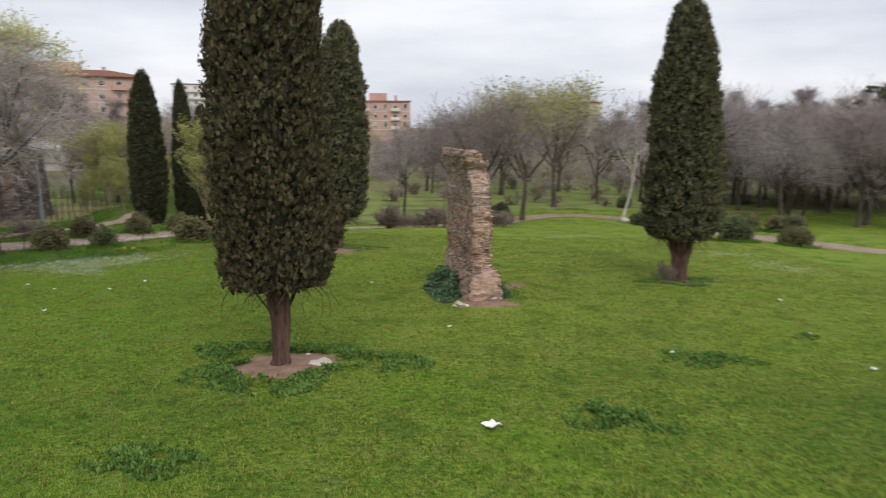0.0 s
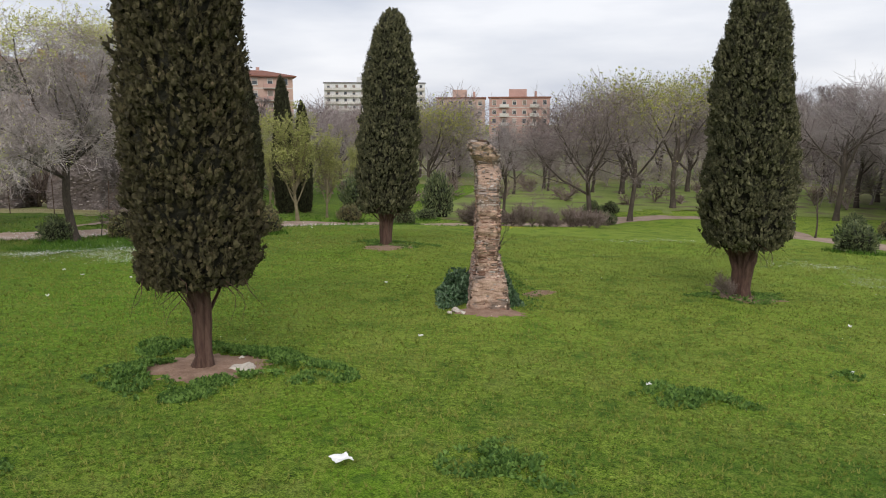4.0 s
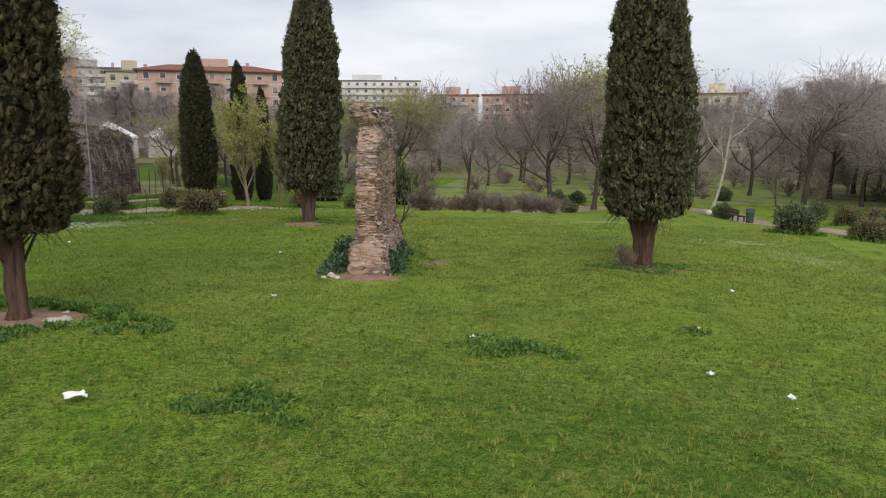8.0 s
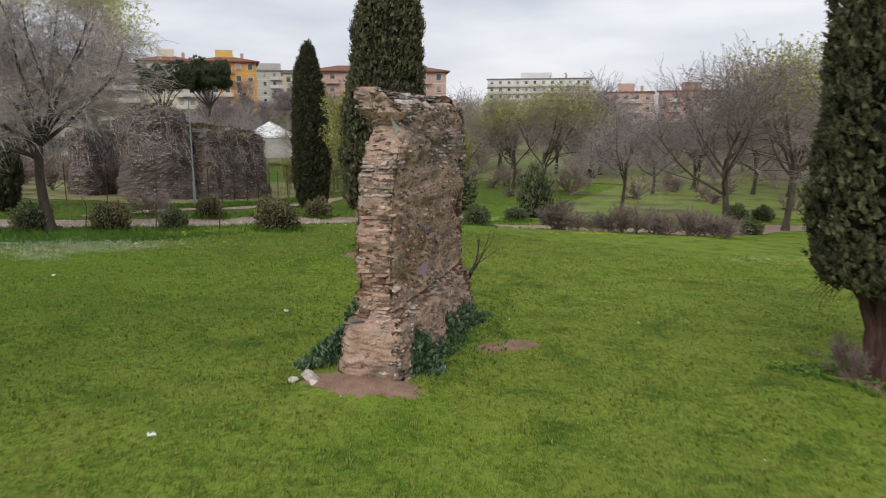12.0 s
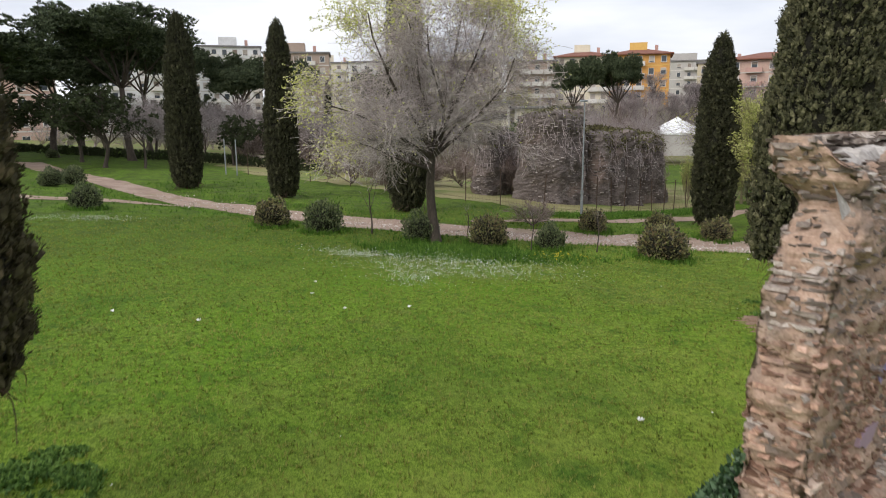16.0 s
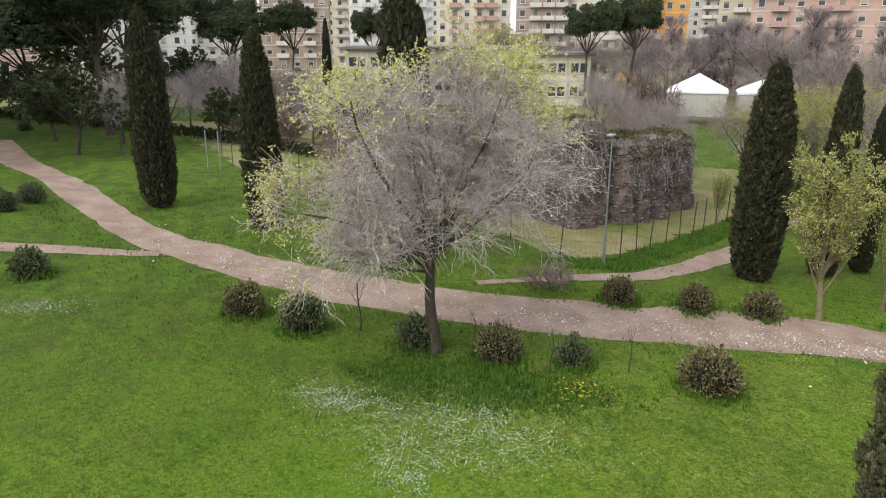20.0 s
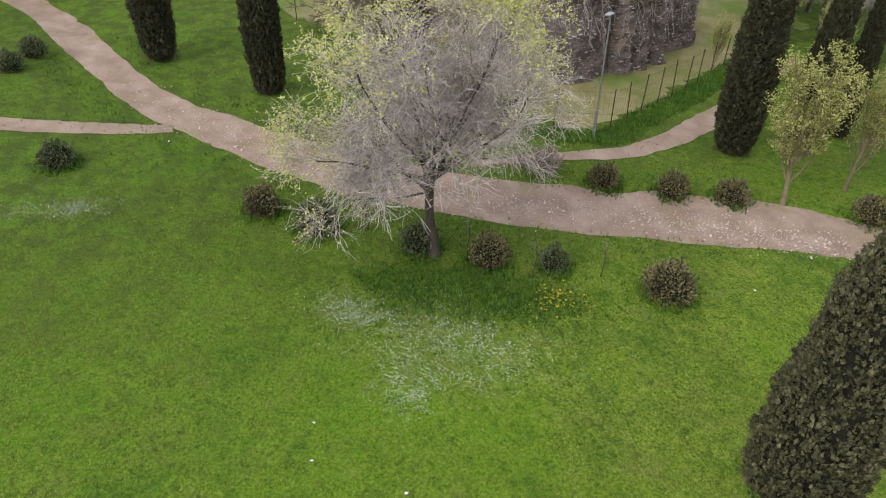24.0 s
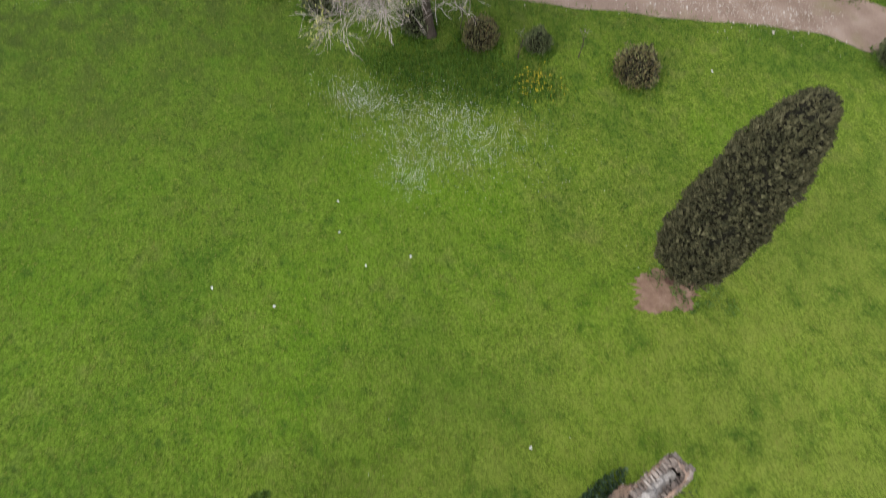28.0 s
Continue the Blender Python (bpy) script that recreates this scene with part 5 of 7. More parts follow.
# pale-leaved saplings with upright shoots
sap_specs = [(19, 0.22, 1.0, 14, 36, 2.9, 0.5, 7, 0.06, 0.16), (8, 0.12, 1.0, 12, 30, 1.35, 0.5, 5, 0.08, 0.16), (5, 0.15, 1.0, 15, 36, 0.5, 0.6, 4, 0.12, 0.14)]
SAP = bare_tree_meshes(71, 6.9, 3.4, 0.08, sap_specs, M_SAP_BARK, M_SAP_BARK, 11500, M_SAP, 0.075, twig_min=0.005)
bare_tree(SAP, on(-13.8, 40.6, 0, 0, (1.25, 1.25, 1.0)), "young tree with upright shoots and pale green new leaves", group="young trees", leaf_label="pale green new leaves")
bare_tree(SAP, on(-13.2, 44.2, 0, 120, (0.9, 0.9, 0.85)), "young tree with upright shoots and pale green new leaves", group="young trees", leaf_label="pale green new leaves")
bare_tree(SAP, on(-26.0, 50.6, 0, 200, 0.5), "small pale green tree at the end of the ruin", group="young trees", leaf_label="pale green new leaves")
for x, y, s, turn in ((-24.6, 53.5, 0.62, 10), (-23.2, 56.5, 0.7, 80), (-27.2, 56.8, 0.66, 150), (-21.0, 60.0, 0.8, 300), (-30.5, 60.5, 0.75, 60), (-17.0, 61.0, 0.8, 20), (-27.6, 58.5, 1.0, 100), (-25.0, 60.5, 1.05, 220), (-30.5, 63.0, 1.1, 330), (-22.0, 55.0, 0.75, 140)):
    bare_tree(SAP, on(x, y, 0, turn, s), "yellow-green young tree in the growth beside the ruin", group="young trees", leaf_label="pale green new leaves")
BIRCH = bare_tree_meshes(81, 8.6, 3.0, 0.11, [(6, 0.35, 1.0, 15, 50, 2.4, 0.55, 6, 0.14, 0.08), (4, 0.3, 1.0, 25, 60, 1.3, 0.5, 5, 0.2, 0.02), (4, 0.3, 1.0, 25, 60, 0.6, 0.6, 4, 0.2, 0)], M_WHITE_BARK, M_WHITE_BARK, twig_min=0.01, lean=(0.5, 0))
bare_tree(BIRCH, on(15.0, 57.6), "slim pale-barked bare tree beside the path")
SLIM = bare_tree_meshes(82, 3.6, 1.9, 0.05, [(5, 0.4, 1.0, 15, 40, 1.2, 0.5, 4, 0.1, 0.1), (4, 0.3, 1.0, 20, 50, 0.5, 0.6, 3, 0.15, 0.05)], M_BARK, M_TWIG, twig_min=0.006)
bare_tree(SLIM, on(17.2, 48.6, 0, 0, 1.1), "slim young bare tree beside the path")
for x, y, s in ((-19.3, 24.6, 0.62), (-14.3, 28.3, 0.4), (-13.2, 30.3, 0.42), (-16.5, 27.1, 0.4)):
    bare_tree(SLIM, on(x, y, 0, rt.uniform(0, 360), s), "thin bare seedling tree among the shrubs", group="seedling trees")


def shrub_meshes(seed, mat, leaves=2800):
    """A clipped round shrub about 1.5 m across and 1.1 m high: stems, leaves, and a near-black solid core that paints
    the shade inside.
    """
    r = np.random.default_rng(seed)
    d = unit(r.normal(size=(leaves, 3)))
    d[:, 2] = np.abs(d[:, 2])
    lump = np.array([1 + 0.26 * noise.noise(Vector(v) * 2.0 + Vector((seed, 0, 0))) + 0.2 * noise.noise(Vector(v) * 5 + Vector((seed, 3, 0))) for v in d])
    P = d * np.array([0.74, 0.74, 0.92]) * (lump * r.uniform(0.8, 1.08, leaves))[:, None]
    P[:, :2] *= (0.82 + 0.24 * np.sin(np.clip(P[:, 2:3], 0, 1) * 2.6))
    P[:, 2] += 0.08
    Z = unit(d + r.normal(0, 0.6, d.shape) + np.array([0, 0, 0.5]))
    leafage = mesh_of("foliage", [scatter(LEAF, P, Z, 0.09 * r.uniform(0.5, 1.5, leaves), rng=r, jitter=0.05)], [mat])
    # Turned solid body, coloured near-black for the shade behind the leaves.
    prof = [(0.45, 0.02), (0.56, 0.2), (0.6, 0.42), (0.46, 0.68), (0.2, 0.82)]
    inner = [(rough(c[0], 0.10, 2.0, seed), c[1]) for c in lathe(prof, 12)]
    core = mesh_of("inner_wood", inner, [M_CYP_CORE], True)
    t = np.linspace(0, 1, 4)
    st = []
    for k in range(9):
        a, q = r.uniform(0, 6.28), r.uniform(0.15, 0.45)
        st.append(np.stack([np.cos(a) * q * t, np.sin(a) * q * t, -0.03 + 0.5 * t], 1))
    stems = mesh_of("stem_cluster", [tubes(np.array(st), np.tile(0.02 * (1 - 0.5 * t), (9, 1)), 5)], [M_BARK], True)
    return leafage, core, stems


SHRUBS = [shrub_meshes(1, M_SHRUB), shrub_meshes(2, M_SHRUB_RED), shrub_meshes(3, M_SHRUB_RED), shrub_meshes(4, M_SHRUB)]


SHRUB_SPOTS = []


def shrub(k, x, y, w=1.0, h=1.0, label="round clipped dark green shrub beside the path", group="round shrubs"):
    SHRUB_SPOTS.append((x, y, w))
    ob = thing("shrub", label, "shrub", at=on(x, y, 0, rt.uniform(0, 360), (w, w, h)), group=group)
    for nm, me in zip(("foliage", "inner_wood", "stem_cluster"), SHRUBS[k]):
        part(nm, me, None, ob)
    return ob


RED = "round shrub with dark green and reddish-brown leaves beside the path"
for k, x, y, w, h in ((1, -22.05, 21.7, 0.86, 1.0), (3, -20.1, 23.0, 0.95, 1.1), (0, -17.45, 25.7, 0.85, 0.95), (2, -15.7, 27.4, 0.92, 1.0), (0, -14.4, 29.2, 0.66, 0.85), (2, -11.5, 31.7, 1.12, 1.05),
                      (0, -28.8, 15.8, 0.85, 1.0), (3, -42.0, 16.3, 0.85, 1.0), (0, -40.2, 15.1, 0.85, 0.95), (2, -18.1, 34.8, 0.82, 0.9), (1, -16.25, 36.9, 0.8, 0.95),
                      (1, -14.85, 38.8, 0.85, 0.9), (2, -11.4, 43.2, 1.0, 0.95), (0, -73.5, 16.7, 0.7, 0.8), (3, -82, 19.7, 0.7, 0.8), (0, -86, 17.2, 0.8, 0.9), (3, -86, 14.4, 0.8, 0.9), (0, -83, 21, 0.7, 0.7)):
    shrub(k, x, y, w, h, RED if k in (1, 2) else "round clipped dark green shrub beside the path")
for k, x, y, w, h in ((3, 14.9, 35.0, 1.15, 1.2), (2, 17.4, 33.9, 1.0, 0.85), (2, 20.6, 46.6, 0.95, 1.0), (2, 21.2, 43.8, 0.95, 0.95), (0, 22.0, 43.2, 0.9, 0.95), (0, 20.5, 52, 0.9, 1.1), (0, 3.6, 57, 1.0, 1.1),
                      (0, 5.0, 60, 0.9, 0.9), (0, 4.7, 51.8, 0.8, 0.8), (0, 15.0, 53.0, 0.9, 0.95), (0, -7.3, 41.5, 0.85, 1.0), (3, -7.3, 47.2, 0.9, 0.7), (0, 17.2, 66, 0.9, 1.1), (2, 24, 47, 0.9, 0.9)):
    shrub(k, x, y, w, h)
rt.uniform(0, 360)
# the dark round-headed bush behind the lawn, and the low bare thicket
shrub(3, -7.2, 50.2, 1.35, 2.9, "tall dark evergreen bush behind the lawn", group="")
shrub(3, -13.5, 52, 2.0, 2.6, "grey-green olive-like bush behind the path", group="")
thicket_specs = [(14, 0.0, 1.0, 10, 60, 1.3, 0.6, 5, 0.12, 0.05), (7, 0.2, 1.0, 15, 50, 0.6, 0.6, 4, 0.15, 0.06), (5, 0.2, 1.0, 20, 55, 0.35, 0.7, 3, 0.15, 0.05)]
THICKET = bare_tree_meshes(91, 1.5, 0.25, 0.03, thicket_specs, M_THICKET, M_THICKET, twig_min=0.009)
for n in range(24):
    u = n / 23
    x, y = -3.6 + u * 7.6 + rt.normal(0, 0.3), 41.0 + 4.2 * u + rt.normal(0, 0.5)
    s = rt.uniform(0.45, 1.0)
    bare_tree(THICKET, on(x, y, 0, rt.uniform(0, 360), (s * 1.1, s * 1.1, s)), "low brownish leafless bush in a thicket by the path", "bush", "leafless thicket")
bare_tree(THICKET, on(-20.0, 33.0, 0, 40, (1.15, 1.15, 0.8)), "grey leafless brushwood bush beside the path", "bush")
for n in range(60):
    x, y = rt.uniform(-64, -25), rt.uniform(33, 58)
    if way_distance(np.array(x), np.array(y), np.array(BACK_WAY)) < 4 or x > -31 and y < 56 or y > 37 + 0.55 * (x + 64) and x > -50:
        continue
    s = rt.uniform(1.2, 2.4)
    bare_tree(THICKET, on(x, y, 0, rt.uniform(0, 360), (s, s, s)), "tangled leafless bush on the rough slope", "bush", "leafless bushes")


def pine_meshes(seed, H, crown_r, fork=0.5):
    """An umbrella pine: a bare leaning trunk that forks into rising boughs, under a flat dome of needle pads."""
    r = np.random.default_rng(seed)
    t = np.linspace(0, 1, 9)
    pts = np.stack([0.9 * t ** 1.6, 0.15 * np.sin(4 * t), -0.05 + t * H * fork], 1)
    az = np.arange(9) * 2.4 + seed
    reach = crown_r * np.array([0.72, 0.35, 0.78, 0.5, 0.74, 0.25, 0.8, 0.6, 0.7])
    u = np.linspace(0, 1, 8)[None, :, None]
    tip = np.stack([np.cos(az) * reach, np.sin(az) * reach, H * (0.93 - 0.10 * (reach / crown_r) ** 2)], 1)
    P1 = pts[-1] * (1 - u) + tip[:, None] * u + np.array([0, 0, 1.0]) * (-0.10 * H * u * (1 - u)) + r.normal(0, 0.12, (9, 8, 3)) * u
    P1[:, 0] = pts[-1] - np.array([0, 0, 0.1])
    R1 = np.linspace(0.55, 0.22, 8)[None] * 0.2 * r.uniform(0.7, 1.1, (9, 1))
    orders = [(pts[None], (0.25 * (1 - 0.3 * t) * (1 + 0.4 * np.exp(-t / 0.06)))[None])] + grow(r, (P1, R1), [(7, 0.5, 1.0, 20, 60, H * 0.13, 0.5, 5, 0.15, 0.12)])
    wood = mesh_of("trunk", [tubes(P, R, s) for (P, R), s in zip(orders, (10, 7, 5))], [M_BARK], True)
    tips = orders[-1][0][:, -1]
    per = 110
    d = unit(r.normal(size=(len(tips), per, 3))) * (r.uniform(0, 1, (len(tips), per, 1)) ** 0.4) * np.array([crown_r * 0.24, crown_r * 0.24, crown_r * 0.13])
    P = (tips[:, None] + d + np.array([0, 0, 0.25])).reshape(-1, 3)
    n = len(P)
    needles = mesh_of("crown", [scatter(SPRAY_B, P, unit(r.normal(0, 0.55, (n, 3)) + np.array([0, 0, 1.0])), 0.42 * r.uniform(0.6, 1.3, n), rng=r)], [M_PINE])
    return wood, needles


PINES = [pine_meshes(1, 15.0, 5.6), pine_meshes(2, 11.5, 5.0, 0.55)]
for k, x, y, s, w in ((0, -68.8, 23.2, 0.92, 1.35), (0, -60, 11.0, 0.72, 1.3), (0, -72, 3, 0.95, 1.5), (0, -80, 20, 0.8, 1.3), (0, -74, 17, 0.66, 1.3), (0, -79, 12.5, 0.72, 1.5), (0, -88, 28, 0.95, 1.3), (1, -108, 45, 1.1, 1.15), (1, -115.6, 46.5, 1.3, 1.2), (1, -110, 36, 1.3, 1.2), (1, -85.2, 94, 1.3, 0.95), (1, -84, 101.5, 1.4, 1.1),
                      (1, -113.7, 56, 1.3, 0.9), (1, -118, 72, 1.25, 0.8)):
    ob = thing("pine_tree", "tall umbrella pine with a bare trunk and a flat dark crown", "tree", at=on(x, y, 0, rt.uniform(0, 360), (w, w, s)), group="pines")
    part("trunk", PINES[k][0], None, ob)
    part("crown", PINES[k][1], None, ob)
shrub(3, -63.4, 65.2, 2.6, 5.0, "tall dark green bush behind the ruin", "")
DARK_CYPRESS = ((-97, 69, 1.6, 1.9), (-99, 71.5, 1.5, 1.5), (-121, 65, 1.35, 0.8))
for x, y, h, w in DARK_CYPRESS:
    copy_thing(C0, on(x, y, 0, 30, (w, w, h)))
for x, y, h in ((-108.5, 91.5, 13.0), (-104.5, 95.5, 11.5)):
    place_tree(WOOD[2], x, y, h, "round-headed tree in bright young leaf behind the low house")
for x, y, h in ((-31.5, 61.0, 7.0), (-31.0, 66.5, 7.6), (-28.0, 63.5, 7.4), (-29.0, 69.0, 8.0)):
    place_tree(WOOD[2], x, y, h, "tree with a haze of yellow-green young leaves behind the ruin")
place_tree(WOOD[1], -67.5, 79.7, 7.0, "small tree with sparse leaves on the grass behind the ruin")
for x, y, q in ((-56.5, 76.0, 1.0), (-54.8, 77.6, 0.9), (-58.0, 74.6, 0.85)):
    bare_tree(THICKET, on(x, y, 0, rt.uniform(0, 360), (2.6 * q, 2.6 * q, 5.2 * q)), "tall many-stemmed bare bush behind the ruin", "bush", "leafless bushes")
hedge_n = 3000
hr = np.random.default_rng(3)
ht = hr.uniform(0, 1, hedge_n)
HX, HY = np.interp(ht, [0, 0.35, 0.7, 1], [-88, -76, -66, -52]), np.interp(ht, [0, 0.35, 0.7, 1], [12, 22, 30, 36])
HP = np.stack([HX + hr.normal(0, 0.35, hedge_n), HY + hr.normal(0, 0.35, hedge_n), level(HX, HY) + hr.uniform(0, 0.8, hedge_n)], 1)
tagged(part("hedge", [scatter(SPRAY_B, HP, unit(hr.normal(0, 0.5, (hedge_n, 3)) + np.array([0, 0, 1.0])), 0.32 * hr.uniform(0.6, 1.3, hedge_n), rng=hr)], M_HEDGE), "low dark clipped hedge along the far side of the lawn", "hedge", kind="stuff")

EVER = bare_tree_meshes(99, 5.0, 1.1, 0.12, [(7, 0.42, 1.0, 25, 70, 1.5, 0.6, 5, 0.12, 0.06), (6, 0.25, 1.0, 25, 70, 0.9, 0.5, 4, 0.18, 0.03), (5, 0.2, 1.0, 25, 70, 0.5, 0.6, 3, 0.2, 0.02)], M_BARK, M_BARK, 7000, M_HEDGE, 0.19, twig_min=0.012)
for x, y, s in ((-57.5, 19.8, 1.25), (-70, 13, 1.25), (-65.5, 18.6, 1.2), (-78, 27, 1.2), (-62, 31, 0.9), (-82, 8, 1.3), (-100, 24, 1.6), (-96, 36, 1.5)):
    bare_tree(EVER, on(x, y, 0, rt.uniform(0, 360), (s * 1.1, s * 1.1, s)), "small round-headed dark evergreen tree on the far lawn", group="evergreen trees")

for x, y, s in ((42.0, 68.0, 2.3), (47.5, 71.0, 2.0), (36.5, 74.0, 1.8)):
    bare_tree(EVER, on(x, y, 0, rt.uniform(0, 360), (s * 1.2, s * 1.2, s)), "broad dark evergreen tree among the bare woods", group="evergreen trees")
for x, y, h in ((-33.5, 52.5, 6.0), (-36.5, 57.0, 6.5), (-44, 62, 6.5), (-50, 64, 7.0), (-34, 64, 7.0), (-58, 38, 5.5), (-66, 44, 6.0), (-72, 40, 6.5), (-61.5, 27.0, 5.5), (-80, 36, 7.0), (-84, 46, 7.0), (-76, 50, 6.5), (-90, 40, 7.5)):
    place_tree(WOOD[int(rt.choice([0, 1, 3]))], x, y, h, "bare spreading tree behind the ruin")
for x, y, h, w in ((-86, 55, 0.62, 1.5), (-89, 53, 0.55, 1.6), (-92, 49, 0.6, 1.6), (-84, 59, 0.5, 1.5), (-95, 45, 0.6, 1.7), (-81, 62, 0.5, 1.4)):
    copy_thing(C0, on(x, y, 0, 70, (w, w, h)))

# ---------------------------------------------------------------- the overgrown ruin behind the fence
ruin = thing("ruin_wall", "long overgrown ruin of dark ancient masonry with buttresses, behind the wire fence", "ruin", at=on(-26.9, 39.6, -0.2, 0))
# name, middle, depth, length, height, turn, ribs and how far they stand out, creeper leaves
RUIN = [("tower", -2.0, 1.9, 3.4, 3.6, 5.3, 16, 0, 0.0, 700), ("buttress_wall", -2.6, 6.4, 3.3, 5.6, 4.1, 13, 3, 0.8, 2600), ("end_wall", -4.3, 11.2, 3.2, 4.6, 3.7, 8, 0, 0.0, 2400), ("rear_wall", -6.8, 1.2, 1.6, 4.6, 4.1, 24, 0, 0.0, 300)]
growth, hang = [], []
r = np.random.default_rng(77)
for n, (nm, x, y, w, l, h, turn, ribs, out, leafy) in enumerate(RUIN):
    m, nz, cap = 132, 62, 6
    a = np.arange(m) * 2 * np.pi / m
    sq = (np.abs(np.cos(a)) ** 5 + np.abs(np.sin(a)) ** 5) ** -0.2
    ux, uy = np.cos(a) * sq * 0.5, np.sin(a) * sq * 0.5
    V, N = [], []
    for k in range(nz + cap):
        z = min(1.0, k / (nz - 1))
        f = (1.0 + 0.10 * (1 - z) ** 3 - 0.05 * z) * (1 - 0.5 * max(0, z - 0.93) / 0.07 * 0.16)
        if k >= nz:
            f *= 1 - (k - nz + 1) / cap * 0.98
        zz = z * (h + 0.9) - 0.9 + (0.3 * (1 - (1 - max(0, k - nz + 1) / cap) ** 2) if k >= nz else 0)
        course = math.floor(zz / 0.11)
        for px, py in zip(ux, uy):
            p = np.array([px * w * f, py * l * f, zz])
            d = unit(np.array([px * l, py * w, 0.0]))
            push = 0.0
            if ribs and px > 0.2:
                push += out * (abs(math.sin((py + 0.5) * ribs * math.pi)) ** 0.6 - 0.65) * (1 - 0.35 * z)
            v = Vector(p)
            push += 0.30 * noise.noise(v * 0.55 + Vector((n * 9, 0, 0))) + 0.13 * noise.noise(v * 1.9 + Vector((0, n * 5, 0))) + 0.05 * noise.noise(v * 6)
            push += 0.07 * noise.noise(Vector((p[0] * 4 + course * 3.7, p[1] * 4, course * 5.1)))
            q = p + d * push * (1.0 if k < nz else max(0, 1 - (k - nz + 1) / cap))
            q[2] += (0.30 * noise.noise(Vector((p[0] * 0.9, p[1] * 0.9, n))) + 0.12 * noise.noise(v * 3)) * ease(0.75, 1.0, z)
            V.append(q)
            N.append(d)
    V, N = turned(np.array(V), turn, x, y), turned(np.array(N), turn)
    Q = [[k * m + j, k * m + (j + 1) % m, (k + 1) * m + (j + 1) % m, (k + 1) * m + j] for k in range(nz + cap - 1) for j in range(m)]
    block = part(nm, [(V, np.array(Q))], M_RUIN, ruin)
    # courses of thin stones standing proud of the face
    st = []
    for k in range(620):
        i, j = int(r.integers(4, nz - 1)), int(r.integers(-38, 38)) % m
        p, d = V[i * m + j], N[i * m + j]
        sx, sz = r.uniform(0.08, 0.24), r.uniform(0.035, 0.075)
        st.append((turned(unit_box[0] * np.array([0.14, sx, sz]) * r.uniform(0.8, 1.1, (8, 3)), math.degrees(math.atan2(d[1], d[0]))) + p + d * r.uniform(-0.04, 0.025), unit_box[1]))
    tagged(part("stonework", st, M_RUIN_STONE, block, "courses of thin grey-brown stones"), kind="stuff")
    top = np.array([c for c in range((nz - 1) * m, (nz + cap) * m)] + [c for c in range((nz - 14) * m, (nz - 1) * m) if r.uniform() < 0.5])
    pick = top[r.integers(0, len(top), leafy)]
    growth.append(V[pick] + N[pick] * r.uniform(-0.02, 0.16, (leafy, 1)) + np.array([0, 0, 1.0]) * r.uniform(-0.05, 0.2, (leafy, 1)))
    pick = r.integers((nz - 16) * m, (nz - 1) * m, 120)
    hang.append(V[pick] + N[pick] * 0.1)
P = np.vstack(growth)
part("creeper", [scatter(LEAF, P, unit(r.normal(size=P.shape) + np.array([0, 0, 0.4])), 0.15 * r.uniform(0.5, 1.3, len(P)), rng=r)], M_CREEPER, ruin, "greenish-brown growth along the top of the wall")
P = np.vstack(hang)
part("bare_creeper", [tubes(wander(r, P, np.tile([0.35, -0.2, -1.0], (len(P), 1)), r.uniform(0.6, 2.6, len(P)), 7, 0.3, -0.2), np.full((len(P), 7), 0.009), 3)], M_TWIG_DARK, ruin, "leafless creepers hanging down the masonry")

# ---------------------------------------------------------------- wire fence, mast, bin, bench
fence = thing("wire_fence", "rusty wire-mesh fence on thin iron posts round the ruin", "fence")
post_me = mesh_of("post", lathe([(0.028, -0.1), (0.028, 1.95), (0.036, 1.96), (0.03, 2.0)], 7), [M_RUST])
for x, y in FENCE:
    part("post", post_me, None, fence, at=Matrix.LocRotScale((x, y, float(level(x, y))), Euler((rt.normal(0, 0.03), rt.normal(0, 0.03), 0)), None))
for z in (0.25, 0.75, 1.3, 1.85):
    L = np.array([[(x, y, float(level(x, y)) + z + 0.02 * rt.normal()) for x, y in FENCE]])
    part("wire", [tubes(L, np.full(L.shape[:2], 0.006), 3)], M_RUST, fence)
wires = []
for (ax, ay), (bx, by) in zip(FENCE[7:], FENCE[8:]):
    k = int(math.hypot(bx - ax, by - ay) / 0.22)
    for i in range(k):
        x, y = ax + (bx - ax) * i / k, ay + (by - ay) * i / k
        z = float(level(x, y))
        wires.append([(x, y, z + 0.1), (x, y, z + 1.85)])
part("mesh_wire", [tubes(np.array(wires), np.full((len(wires), 2), 0.003), 3)], M_RUST, fence)
mast = thing("lamp_mast", "slim galvanised steel lamp mast beside the fence", "lamp post", at=on(-21.6, 37.3))
part("pole", lathe([(0.075, -0.1), (0.07, 1.2), (0.045, 1.25), (0.03, 5.6)], 10), M_STEEL, mast)
part("pole_collar", lathe([(0.08, 1.16), (0.085, 1.2), (0.08, 1.28)], 10), M_STEEL, mast)
part("lamp_head", [(turned(box(-0.13, 0.13, -0.34, 0.1, 5.58, 5.68, 0.03)[0], 20), box(0, 1, 0, 1, 0, 1, 0.03)[1])], M_STEEL, mast)
part("stay", [tubes(np.array([[(0.16, -0.1, -0.05), (0.1, -0.06, 1.0), (0.05, -0.02, 2.0)]]), np.full((1, 3), 0.03), 6)], M_STEEL, mast)
for x, y in ((-48.9, 26.9), (-48.4, 27.6)):
    ob = thing("support_stake", "grey wooden stake on the lawn", "stake", at=on(x, y), group="stakes")
    part("stake", lathe([(0.05, -0.1), (0.045, 2.6), (0.01, 2.7)], 7), M_STEEL, ob)

